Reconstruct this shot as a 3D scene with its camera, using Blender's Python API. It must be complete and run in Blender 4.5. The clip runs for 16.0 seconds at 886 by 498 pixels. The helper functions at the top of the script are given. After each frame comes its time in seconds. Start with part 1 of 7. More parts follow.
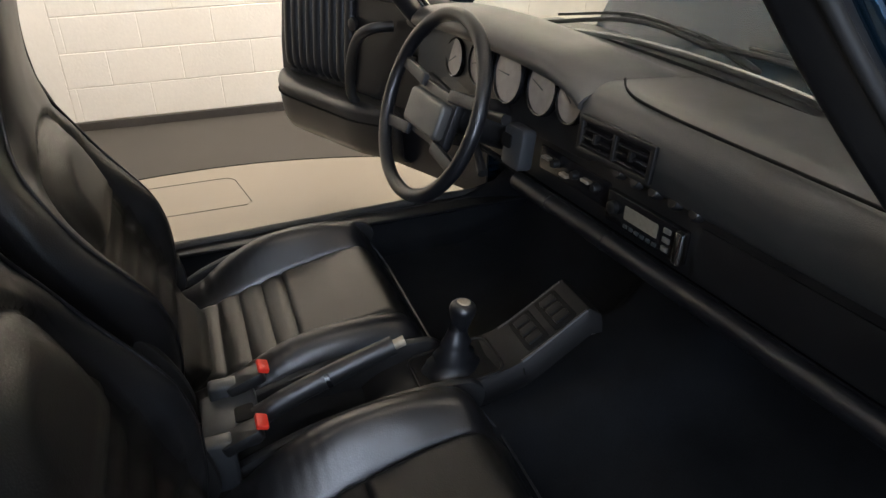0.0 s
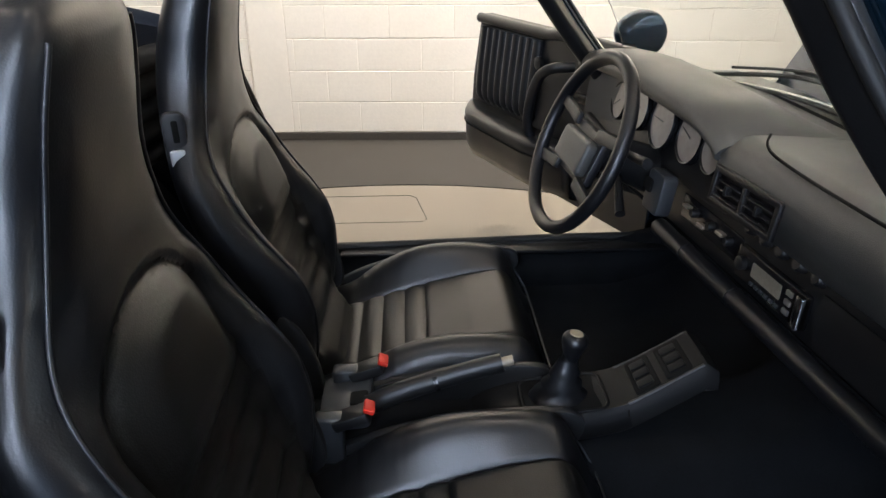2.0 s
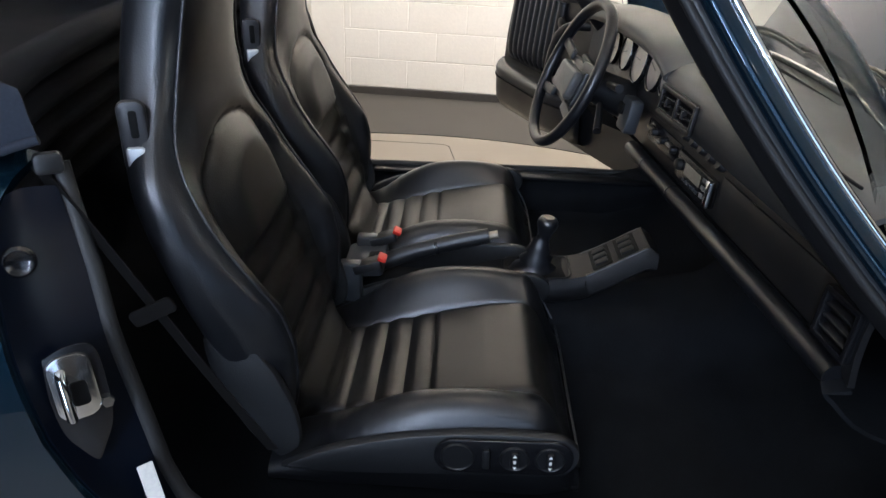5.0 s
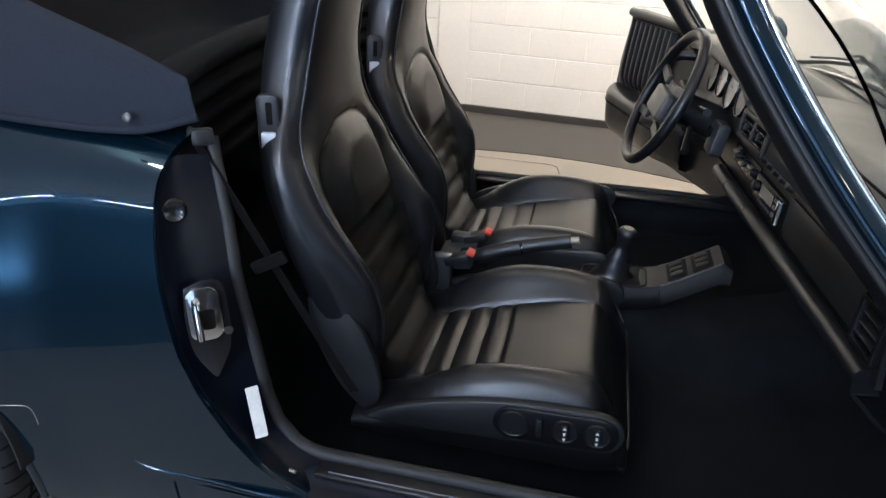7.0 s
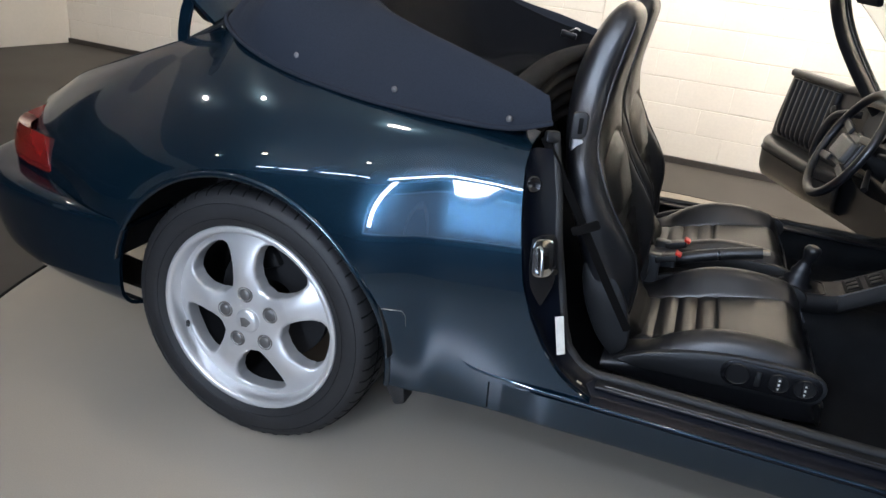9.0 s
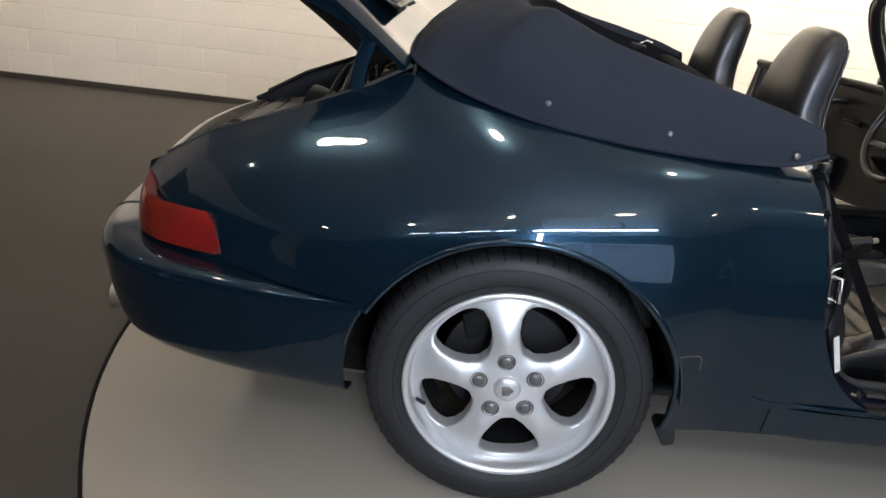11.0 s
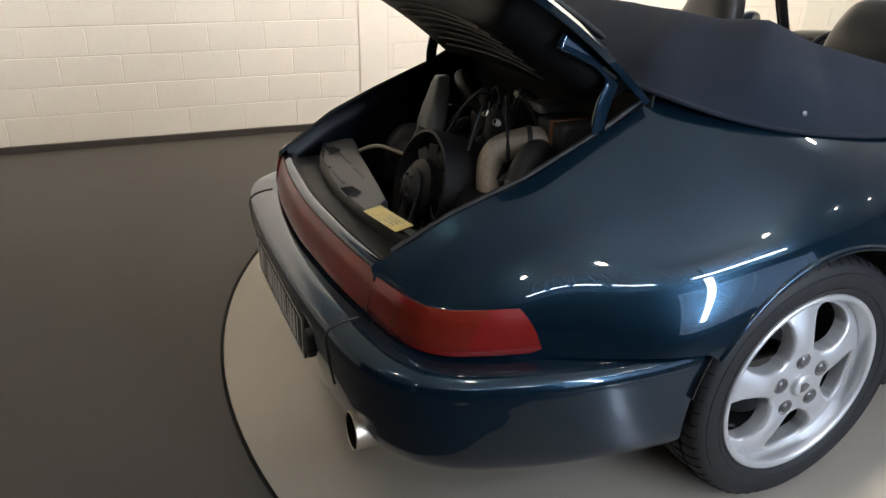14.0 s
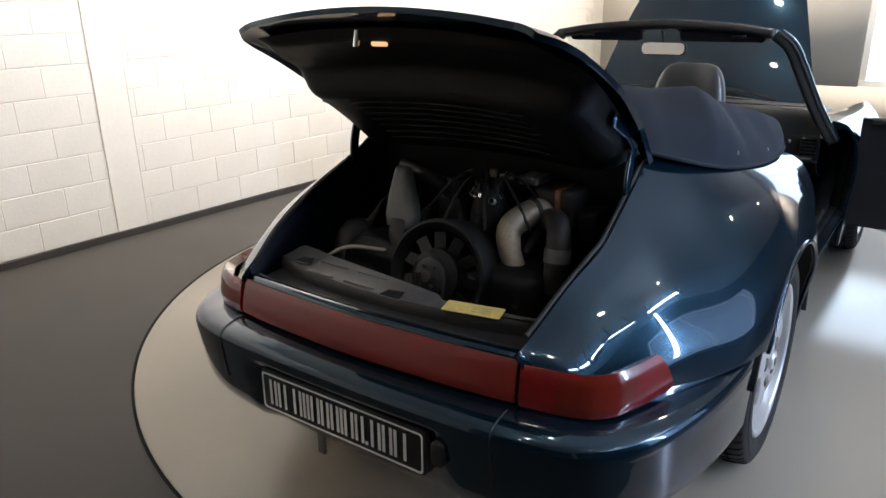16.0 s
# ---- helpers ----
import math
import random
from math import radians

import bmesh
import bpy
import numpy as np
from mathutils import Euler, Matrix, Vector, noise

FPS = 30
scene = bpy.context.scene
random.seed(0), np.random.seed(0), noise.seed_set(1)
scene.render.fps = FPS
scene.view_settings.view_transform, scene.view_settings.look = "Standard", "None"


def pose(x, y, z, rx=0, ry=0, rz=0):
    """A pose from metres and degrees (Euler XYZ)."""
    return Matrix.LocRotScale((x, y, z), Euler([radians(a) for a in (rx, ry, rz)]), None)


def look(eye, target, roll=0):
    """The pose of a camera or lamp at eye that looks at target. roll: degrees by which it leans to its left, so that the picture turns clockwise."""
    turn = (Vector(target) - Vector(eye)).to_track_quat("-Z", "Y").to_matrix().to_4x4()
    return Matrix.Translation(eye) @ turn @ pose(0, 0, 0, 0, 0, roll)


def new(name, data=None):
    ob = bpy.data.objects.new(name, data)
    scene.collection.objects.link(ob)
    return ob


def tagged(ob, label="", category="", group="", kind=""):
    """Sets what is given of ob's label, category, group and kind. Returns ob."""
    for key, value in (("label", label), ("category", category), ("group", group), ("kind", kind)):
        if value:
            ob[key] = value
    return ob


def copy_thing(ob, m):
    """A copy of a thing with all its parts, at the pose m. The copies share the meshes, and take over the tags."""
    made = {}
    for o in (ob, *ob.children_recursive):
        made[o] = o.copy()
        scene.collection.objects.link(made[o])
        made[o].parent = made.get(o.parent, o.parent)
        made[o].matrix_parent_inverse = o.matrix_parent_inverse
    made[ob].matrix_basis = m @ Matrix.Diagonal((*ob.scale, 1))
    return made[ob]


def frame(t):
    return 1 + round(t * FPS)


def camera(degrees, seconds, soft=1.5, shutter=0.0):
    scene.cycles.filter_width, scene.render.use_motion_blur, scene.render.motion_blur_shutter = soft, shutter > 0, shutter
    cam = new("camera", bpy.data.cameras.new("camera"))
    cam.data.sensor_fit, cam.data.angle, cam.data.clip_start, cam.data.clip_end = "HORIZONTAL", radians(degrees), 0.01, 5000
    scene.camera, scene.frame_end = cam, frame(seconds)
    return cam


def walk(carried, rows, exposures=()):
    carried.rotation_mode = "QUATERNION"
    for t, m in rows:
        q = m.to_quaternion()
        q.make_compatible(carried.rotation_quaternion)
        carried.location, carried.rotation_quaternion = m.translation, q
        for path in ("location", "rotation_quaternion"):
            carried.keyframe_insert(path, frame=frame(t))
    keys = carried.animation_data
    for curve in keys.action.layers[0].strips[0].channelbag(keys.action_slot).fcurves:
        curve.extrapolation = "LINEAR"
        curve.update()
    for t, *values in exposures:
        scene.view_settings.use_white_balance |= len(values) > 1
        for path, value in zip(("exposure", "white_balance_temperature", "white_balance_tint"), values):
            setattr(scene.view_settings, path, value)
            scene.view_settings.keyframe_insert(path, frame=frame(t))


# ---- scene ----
cam = camera(63.4, 16.0)
PATH = [
    (0, (0.901, -0.85, 1.151), (1.479, 0.805, 0.188), -1.2),
    (0.5, (0.914, -0.87, 1.16), (1.435, 0.824, 0.231), -0.3),
    (1, (0.915, -0.885, 1.159), (1.331, 0.844, 0.244), 0.1),
    (1.5, (0.958, -0.911, 1.16), (1.15, 0.869, 0.27), -0.3),
    (2, (0.987, -0.939, 1.157), (1.066, 0.863, 0.293), -0.2),
    (2.5, (0.993, -0.971, 1.146), (1.02, 0.837, 0.292), 1.6),
    (3, (0.995, -1.048, 1.141), (1.028, 0.747, 0.259), 2.3),
    (3.5, (1.019, -1.181, 1.138), (1.028, 0.61, 0.248), 2.4),
    (4, (1.043, -1.271, 1.129), (1.028, 0.511, 0.222), 2.7),
    (6.5, (1.083, -1.37, 1.136), (0.967, 0.424, 0.259), 3.0),
    (7, (1.135, -1.475, 1.145), (0.781, 0.297, 0.286), 3.3),
    (7.5, (1.16, -1.583, 1.145), (0.703, 0.152, 0.261), 3.9),
    (8, (1.107, -1.753, 1.163), (0.544, -0.024, 0.328), 2.2),
    (8.5, (1.017, -1.929, 1.167), (0.371, -0.218, 0.359), 2.4),
    (9, (0.873, -2.019, 1.172), (0.295, -0.269, 0.394), 6.4),
    (11.5, (-0.394, -2.107, 1.216), (-0.338, -0.272, 0.421), 2.6),
    (12, (-0.615, -2.05, 1.247), (-0.477, -0.249, 0.387), 0.5),
    (12.5, (-0.78, -1.987, 1.232), (-0.572, -0.194, 0.371), 2.0),
    (13, (-0.996, -1.873, 1.234), (-0.793, -0.089, 0.353), 1.0),
    (13.5, (-1.164, -1.776, 1.257), (-0.686, -0.037, 0.393), 2.4),
    (14, (-1.338, -1.68, 1.281), (-0.581, -0.026, 0.449), 1.1),
    (14.5, (-1.52, -1.524, 1.29), (-0.511, -0.003, 0.472), 0.7),
    (15, (-1.689, -1.37, 1.316), (-0.506, 0.044, 0.543), 1.1),
    (15.5, (-1.917, -1.217, 1.35), (-0.511, 0.002, 0.615), -1.5),
    (16, (-2.087, -1.08, 1.34), (-0.553, 0.02, 0.68), -1.1),
]
# the camera's own brightness and white balance drift a little on the way
GRADE = [(0, -0.05, 6250, 10), (1.5, -0.05, 6050, 10), (3, 0.0, 5900, 9), (4.2, 0.05, 5850, 10), (6.5, 0.05, 5750, 10), (8, 0.05, 5950, 11), (9, 0.08, 6050, 10), (11.5, 0.06, 6500, 11), (13, 0.05, 6500, 12), (14, 0.06, 6250, 10), (15, 0.07, 5950, 10), (16, 0.10, 5750, 10)]
walk(cam, [(t, look(eye, target, roll)) for t, eye, target, roll in PATH], GRADE)

# ---- world and light ----
world = bpy.data.worlds.new("world")
scene.world = world
world.use_nodes = True
wn = world.node_tree.nodes
sky = wn.new("ShaderNodeTexSky")
sky.sky_type = "NISHITA"
sky.sun_disc = False
sky.sun_elevation, sky.sun_rotation = radians(40), radians(200)
wn["Background"].inputs[1].default_value = 0.12
world.node_tree.links.new(sky.outputs[0], wn["Background"].inputs[0])

CEIL = 3.10


def lamp_area(name, at, aim, power, size, colour, size_y=0.0, spread=180):
    data = bpy.data.lights.new(name, "AREA")
    data.energy, data.size, data.color = power, size, colour
    data.shape = "RECTANGLE" if size_y else "DISK"
    if size_y:
        data.size_y = size_y
    data.spread = radians(spread)
    ob = new(name, data)
    ob.matrix_world = look(at, aim)
    return ob


WARM = (1.0, 0.87, 0.71)
DAY = (0.80, 0.91, 1.0)
# ceiling spots, in rows along the room; the row beside the wall washes it
SPOTS = [(x, y) for y in (2.0, -0.3, -2.7) for x in (-3.4, -1.9, -0.4, 1.1, 2.6, 4.1, 5.6)]
COOL_WHITE = (1.0, 0.82, 0.62)
for sx, sy in SPOTS:
    wall_row = sy > 1
    end_row = sx > 5 and not wall_row
    power = (43 if sx > 0 else 17) if wall_row else (30 if end_row else 4.4 if sy > -1 else 2.6)
    aim = (sx + (0.8 if end_row else 0.0), sy + (0.80 if wall_row else 0.0), 1.75 if wall_row or end_row else 0.9)
    lamp_area("spot_light", (sx, sy, CEIL - 0.03), aim, power, 0.15 if wall_row else 0.12, WARM if wall_row else COOL_WHITE, spread=105 if wall_row or end_row else 150)
# cold light tubes framing the opening on the camera's side, and daylight from the end window
LED = (0.76, 0.85, 1.0)
TUBES = [((0.72, -3.1, 2.55), 1.25, 0.08, 24), ((0.25, -3.25, 1.52), 0.09, 1.92, 31)] + [((-1.72 + 0.44 * k, -3.15, 2.62), 0.34, 0.04, 2.4) for k in range(4)]
for at, w, h, power in TUBES:
    lamp_area("tube_light", at, (at[0], 0, at[2]), power, w, LED, size_y=h, spread=124)
# the tubes are round: they light the ceiling over them as well
for tx, w, power in ((0.72, 1.25, 7), (-1.06, 1.7, 4)):
    lamp_area("tube_uplight", (tx, -3.15, 2.66), (tx, -3.155, CEIL), power, w, COOL_WHITE, size_y=0.05)
lamp_area("shop_window_light", (1.25, -4.28, 1.36), (1.25, 0, 1.36), 26, 2.5, (0.56, 0.72, 1.0), size_y=2.3)
lamp_area("window_light", (6.4, -1.2, 1.4), (0, 0, 0.9), 25, 2.0, DAY, size_y=1.9)

# ---- materials ----


def nodes(name):
    m = bpy.data.materials.new(name)
    m.use_nodes = True
    return m, m.node_tree.nodes, m.node_tree.links, m.node_tree.nodes["Principled BSDF"]


def material(name, colour, rough=0.5, metal=0.0, var=0.15, scale=6.0, fine=120.0, bump=0.0, bump_scale=None, coat=0.0, coat_rough=0.03, spec=0.5, rough_var=0.05, cells=False, emit=0.0):
    """Colour, roughness and relief with variation at two scales, in metres."""
    m, n, l, p = nodes(name)
    tc = n.new("ShaderNodeTexCoord")
    big, small = n.new("ShaderNodeTexNoise"), n.new("ShaderNodeTexNoise")
    big.inputs["Scale"].default_value, small.inputs["Scale"].default_value = scale, fine
    big.inputs["Detail"].default_value, small.inputs["Detail"].default_value = 4, 3
    l.new(tc.outputs["Object"], big.inputs["Vector"])
    l.new(tc.outputs["Object"], small.inputs["Vector"])
    mix = n.new("ShaderNodeMath")
    mix.operation = "ADD"
    l.new(big.outputs["Fac"], mix.inputs[0])
    l.new(small.outputs["Fac"], mix.inputs[1])
    ramp = n.new("ShaderNodeValToRGB")
    ramp.color_ramp.elements[0].position, ramp.color_ramp.elements[1].position = 0.3, 0.7
    lo, hi = [c * (1 - var) for c in colour], [min(1, c * (1 + var)) for c in colour]
    ramp.color_ramp.elements[0].color, ramp.color_ramp.elements[1].color = (*lo, 1), (*hi, 1)
    half = n.new("ShaderNodeMath")
    half.operation = "MULTIPLY"
    half.inputs[1].default_value = 0.5
    l.new(mix.outputs[0], half.inputs[0])
    l.new(half.outputs[0], ramp.inputs[0])
    l.new(ramp.outputs[0], p.inputs["Base Color"])
    r = n.new("ShaderNodeMapRange")
    r.inputs["To Min"].default_value, r.inputs["To Max"].default_value = max(0.02, rough - rough_var), min(1, rough + rough_var)
    r.inputs["From Min"].default_value, r.inputs["From Max"].default_value = 0.3, 0.7
    l.new(big.outputs["Fac"], r.inputs["Value"])
    l.new(r.outputs[0], p.inputs["Roughness"])
    p.inputs["Metallic"].default_value = metal
    p.inputs["Specular IOR Level"].default_value = spec
    p.inputs["Coat Weight"].default_value, p.inputs["Coat Roughness"].default_value = coat, coat_rough
    if bump:
        b = n.new("ShaderNodeBump")
        b.inputs["Strength"].default_value, b.inputs["Distance"].default_value = bump, 0.002
        if cells:
            v = n.new("ShaderNodeTexVoronoi")
            v.inputs["Scale"].default_value = bump_scale or fine
            l.new(tc.outputs["Object"], v.inputs["Vector"])
            l.new(v.outputs["Distance"], b.inputs["Height"])
        else:
            v = n.new("ShaderNodeTexNoise")
            v.inputs["Scale"].default_value = bump_scale or fine
            l.new(tc.outputs["Object"], v.inputs["Vector"])
            l.new(v.outputs["Fac"], b.inputs["Height"])
        l.new(b.outputs[0], p.inputs["Normal"])
    if emit:
        p.inputs["Emission Color"].default_value, p.inputs["Emission Strength"].default_value = (*colour, 1), emit
    return m


def glass_material(name, tint, rough=0.0):
    m, _, _, p = nodes(name)
    p.inputs["Base Color"].default_value = (*tint, 1)
    p.inputs["Transmission Weight"].default_value, p.inputs["Roughness"].default_value, p.inputs["IOR"].default_value = 1.0, rough, 1.45
    return m


PAINT = material("dark_blue_green_paint", (0.0064, 0.0215, 0.0375), 0.21, 0.62, 0.12, 3, 900, coat=1.0, coat_rough=0.025, rough_var=0.03)
# the body paint again, darkened and dulled to stand for shade on inner faces
PAINT_SHADED = material("shaded_inner_paint", (0.0016, 0.003, 0.007), 0.35, 0.0, 0.2, 9, 200, spec=0.2)
LEATHER = material("black_leather", (0.0075, 0.0079, 0.0094), 0.34, 0, 0.2, 9, 160, 0.07, 420, cells=True, rough_var=0.06, spec=0.62)
LEATHER_FLAT = material("black_leather_panel", (0.014, 0.0145, 0.0155), 0.40, 0, 0.2, 9, 160, 0.10, 420, cells=True, rough_var=0.05, spec=0.5)
CARPET = material("black_carpet", (0.0085, 0.0094, 0.0110), 0.97, 0, 0.5, 14, 500, 0.8, 700, spec=0.1)
PANEL = material("satin_leather_panel", (0.009, 0.0088, 0.0085), 0.36, 0, 0.15, 6, 160, 0.10, 420, cells=True, rough_var=0.05, spec=0.38)
DASH = material("black_dash_vinyl", (0.056, 0.0552, 0.0520), 0.40, 0, 0.15, 8, 300, 0.12, 600, cells=True, rough_var=0.06, spec=0.75)
PLASTIC = material("black_plastic", (0.009, 0.009, 0.0095), 0.38, 0, 0.15, 15, 300, 0.1, 500)
GLOSS = material("gloss_black_plastic", (0.007, 0.007, 0.008), 0.22, 0, 0.1, 15, 300)
RUBBER = material("black_rubber", (0.012, 0.012, 0.012), 0.6, 0, 0.2, 20, 200, 0.1, 300)
TYRE = material("tyre_rubber", (0.012, 0.012, 0.013), 0.6, 0, 0.25, 12, 150, 0.15, 250)
SILVER = material("silver_wheel_paint", (0.70, 0.70, 0.70), 0.36, 0.65, 0.03, 10, 400, rough_var=0.02)
CHROME = material("chrome", (0.75, 0.75, 0.74), 0.12, 1.0, 0.05, 20, 200)
STEEL = material("zinc_steel", (0.50, 0.44, 0.35), 0.35, 0.9, 0.2, 25, 200, 0.1, 150)
ALU = material("dull_cast_aluminium", (0.34, 0.29, 0.22), 0.55, 0.35, 0.3, 14, 160, 0.3, 120)
ENGINE = material("engine_black", (0.009, 0.009, 0.009), 0.5, 0.0, 0.4, 12, 120, 0.2, 150, spec=0.2)
LAMP_LIT = material("lit_lamp_lens", (1.0, 0.55, 0.25), 0.4, emit=0.9)
ENGINE_GREY = material("dusty_engine_grey", (0.020, 0.019, 0.018), 0.55, 0.2, 0.4, 12, 120, 0.2, 150)
FABRIC = material("navy_cover_cloth", (0.0175, 0.0212, 0.0300), 0.92, 0, 0.18, 5, 300, 0.25, 900, spec=0.25)
FABRIC_IN = material("black_roof_cloth", (0.0050, 0.0055, 0.0075), 0.95, 0, 0.2, 7, 300, 0.3, 800, spec=0.2)
RED = material("red_lamp_plastic", (0.19, 0.010, 0.008), 0.2, 0, 0.12, 10, 60, coat=0.8, coat_rough=0.06)
RED_AMBER = material("deep_red_lamp_chamber", (0.15, 0.014, 0.007), 0.20, 0, 0.15, 10, 60, coat=0.8, coat_rough=0.06)
RED_DULL = material("red_reflector_panel", (0.17, 0.014, 0.010), 0.37, 0, 0.1, 10, 200, coat=0.35, coat_rough=0.2)
RED_BUTTON = material("red_buckle_button", (0.55, 0.025, 0.012), 0.4, 0, 0.1, 30, 200)
PAINT.node_tree.nodes["Principled BSDF"].inputs["Specular Tint"].default_value = (0.25, 0.38, 0.5, 1)
YELLOW = material("yellow_sticker", (0.62, 0.50, 0.16), 0.45, 0, 0.2, 40, 160)
WHITE_LABEL = material("white_label", (0.72, 0.70, 0.64), 0.5, 0, 0.12, 40, 200)
DIAL = material("grey_dial_glass", (0.30, 0.27, 0.24), 0.36, 0, 0.25, 14, 60, coat=0.5, coat_rough=0.15)
PLATE_BLACK = material("plate_black", (0.012, 0.012, 0.013), 0.35, 0, 0.15, 20, 200)
PLATE_WHITE = material("plate_white", (0.72, 0.72, 0.7), 0.4, 0, 0.08, 30, 200)
FLOOR = material("dark_grey_cast_floor", (0.048, 0.043, 0.038), 0.58, 0, 0.12, 1.2, 420, 0.05, 300, rough_var=0.05, spec=0.35)
TABLE = material("beige_cast_floor", (0.355, 0.316, 0.262), 0.20, 0, 0.07, 0.9, 300, 0.02, 200, rough_var=0.025)
GROOVE = material("dark_groove", (0.004, 0.004, 0.004), 0.8, spec=0.2)
WALL = material("cream_wall_paint", (0.80, 0.745, 0.65), 0.6, 0, 0.035, 2.0, 40, 0.25, 60)
BLOCK = material("cream_painted_block", (0.80, 0.745, 0.65), 0.62, 0, 0.05, 3.0, 60, 0.35, 90)
CEILING = material("white_ceiling", (0.74, 0.73, 0.71), 0.8, 0, 0.03, 2, 30)
DARKBOARD = material("dark_skirting", (0.045, 0.038, 0.032), 0.6, 0, 0.3, 4, 100)
FRAME_WHITE = material("white_window_frame", (0.75, 0.76, 0.76), 0.4, 0, 0.04, 5, 80)
BELT = material("black_belt_web", (0.0042, 0.0038, 0.0036), 0.9, 0, 0.15, 20, 300, spec=0.1)
NUT = material("dull_grey_nut", (0.17, 0.165, 0.16), 0.38, 0.6, 0.15, 30, 150)
BRAKE = material("brake_iron", (0.20, 0.19, 0.18), 0.5, 0.6, 0.3, 18, 90, 0.2, 80)
GLASS = glass_material("clear_glass", (0.93, 0.96, 0.95))
MIRROR = material("mirror_glass", (0.85, 0.86, 0.87), 0.02, 1.0, 0.01, 3, 30, rough_var=0.0)
STREET = material("street_daylight", (0.50, 0.72, 1.0), 0.9, emit=0.06, var=0.3, scale=0.8)
SEAM = material("painted_joint_filler", (0.66, 0.60, 0.51), 0.7, 0, 0.15, 6, 80)
JOINT = material("worn_block_joint", (0.70, 0.635, 0.535), 0.8, 0, 0.2, 5, 60)
CLIP_GREY = material("grey_guide_plastic", (0.022, 0.022, 0.024), 0.45, 0, 0.1, 20, 200)
SKY_GLOW = material("daylight_backdrop", (0.80, 0.90, 1.0), 0.9, emit=1.7, var=0.06, scale=0.6)
CONSOLE = material("satin_console_plastic", (0.007, 0.007, 0.0075), 0.52, 0, 0.12, 12, 300, spec=0.2)
DASH_GREY = material("grey_lock_plastic", (0.030, 0.033, 0.037), 0.4, 0, 0.12, 12, 200)
SCREEN = material("radio_display", (0.20, 0.18, 0.14), 0.15, 0, 0.2, 40, 200)

GATE_GREY = material("dark_gate_paint", (0.012, 0.013, 0.016), 0.55, 0, 0.1, 3, 60)
WALL_DARK = material("grey_wall_paint", (0.035, 0.036, 0.038), 0.7, 0, 0.06, 2, 40)
PANEL_GREY = material("dusty_grey_panel", (0.070, 0.069, 0.067), 0.5, 0.1, 0.3, 12, 120, 0.15, 150)
DUCT_GREY = material("pale_grey_duct", (0.11, 0.11, 0.105), 0.5, 0, 0.2, 14, 120, 0.1, 150)
RUST = material("rusty_strap", (0.22, 0.09, 0.035), 0.6, 0.2, 0.3, 20, 150)
# near-black colour standing for the shade behind the wheel spokes
BARREL = material("shaded_inner_rim", (0.014, 0.014, 0.015), 0.55, 0.4, 0.3, 12, 100)
# every block takes a slightly different tone
bn_, bl_ = BLOCK.node_tree.nodes, BLOCK.node_tree.links
info, tone, mul = bn_.new("ShaderNodeObjectInfo"), bn_.new("ShaderNodeMapRange"), bn_.new("ShaderNodeMix")
tone.inputs["To Min"].default_value, tone.inputs["To Max"].default_value = 0.955, 1.0
mul.data_type, mul.blend_type = "RGBA", "MULTIPLY"
mul.inputs[0].default_value = 1.0
src_ = bn_["Principled BSDF"].inputs["Base Color"].links[0].from_socket
bl_.new(info.outputs["Random"], tone.inputs["Value"])
bl_.new(src_, mul.inputs[6])
bl_.new(tone.outputs[0], mul.inputs[7])
bl_.new(mul.outputs[2], bn_["Principled BSDF"].inputs["Base Color"])

# ---- helpers for meshes ----


def part(name, bm, mat, parent=None, label="", smooth=True):
    """Links a bmesh (or a mesh) as one object under a thing or a part."""
    if isinstance(bm, bmesh.types.BMesh):
        me = bpy.data.meshes.new(name)
        bm.to_mesh(me)
        bm.free()
    else:
        me = bm
    if mat is not None:
        me.materials.append(mat)
    if smooth:
        me.shade_smooth()
    ob = new(name, me)
    if parent is not None:
        ob.parent = parent
    if label:
        tagged(ob, label)
    return ob


def empty(name, parent=None, label="", category="", group="", at=(0, 0, 0)):
    ob = new(name)
    ob.empty_display_size = 0.1
    ob.location = at
    if parent is not None:
        ob.parent = parent
    return tagged(ob, label, category, group)


def mesh_from(verts, faces, name="m"):
    me = bpy.data.meshes.new(name)
    me.from_pydata([tuple(v) for v in verts], [], faces)
    me.validate()
    me.update()
    return me


def sharp(me, degrees=35):
    bm = bmesh.new()
    bm.from_mesh(me)
    bmesh.ops.recalc_face_normals(bm, faces=bm.faces)
    for e in bm.edges:
        if len(e.link_faces) == 2 and e.calc_face_angle(0) > radians(degrees):
            e.smooth = False
    bm.to_mesh(me)
    bm.free()
    return me


def sheet(grid, closed_u=False, closed_v=False, thick=0.0):
    """A surface through a grid of points (rows u, columns v), with thickness along its normals if given."""
    g = np.asarray(grid, float)
    nu, nv = g.shape[:2]
    verts = g.reshape(-1, 3).tolist()
    faces = []
    for i in range(nu if closed_u else nu - 1):
        for j in range(nv if closed_v else nv - 1):
            a, b = i * nv + j, i * nv + (j + 1) % nv
            c, d = ((i + 1) % nu) * nv + (j + 1) % nv, ((i + 1) % nu) * nv + j
            faces.append((a, b, c, d))
    bm = bmesh.new()
    bm.from_mesh(mesh_from(verts, faces))
    bmesh.ops.remove_doubles(bm, verts=bm.verts, dist=1e-5)
    if thick:
        thicken(bm, thick)
    bm.faces.ensure_lookup_table()
    bm.verts.ensure_lookup_table()
    return bm


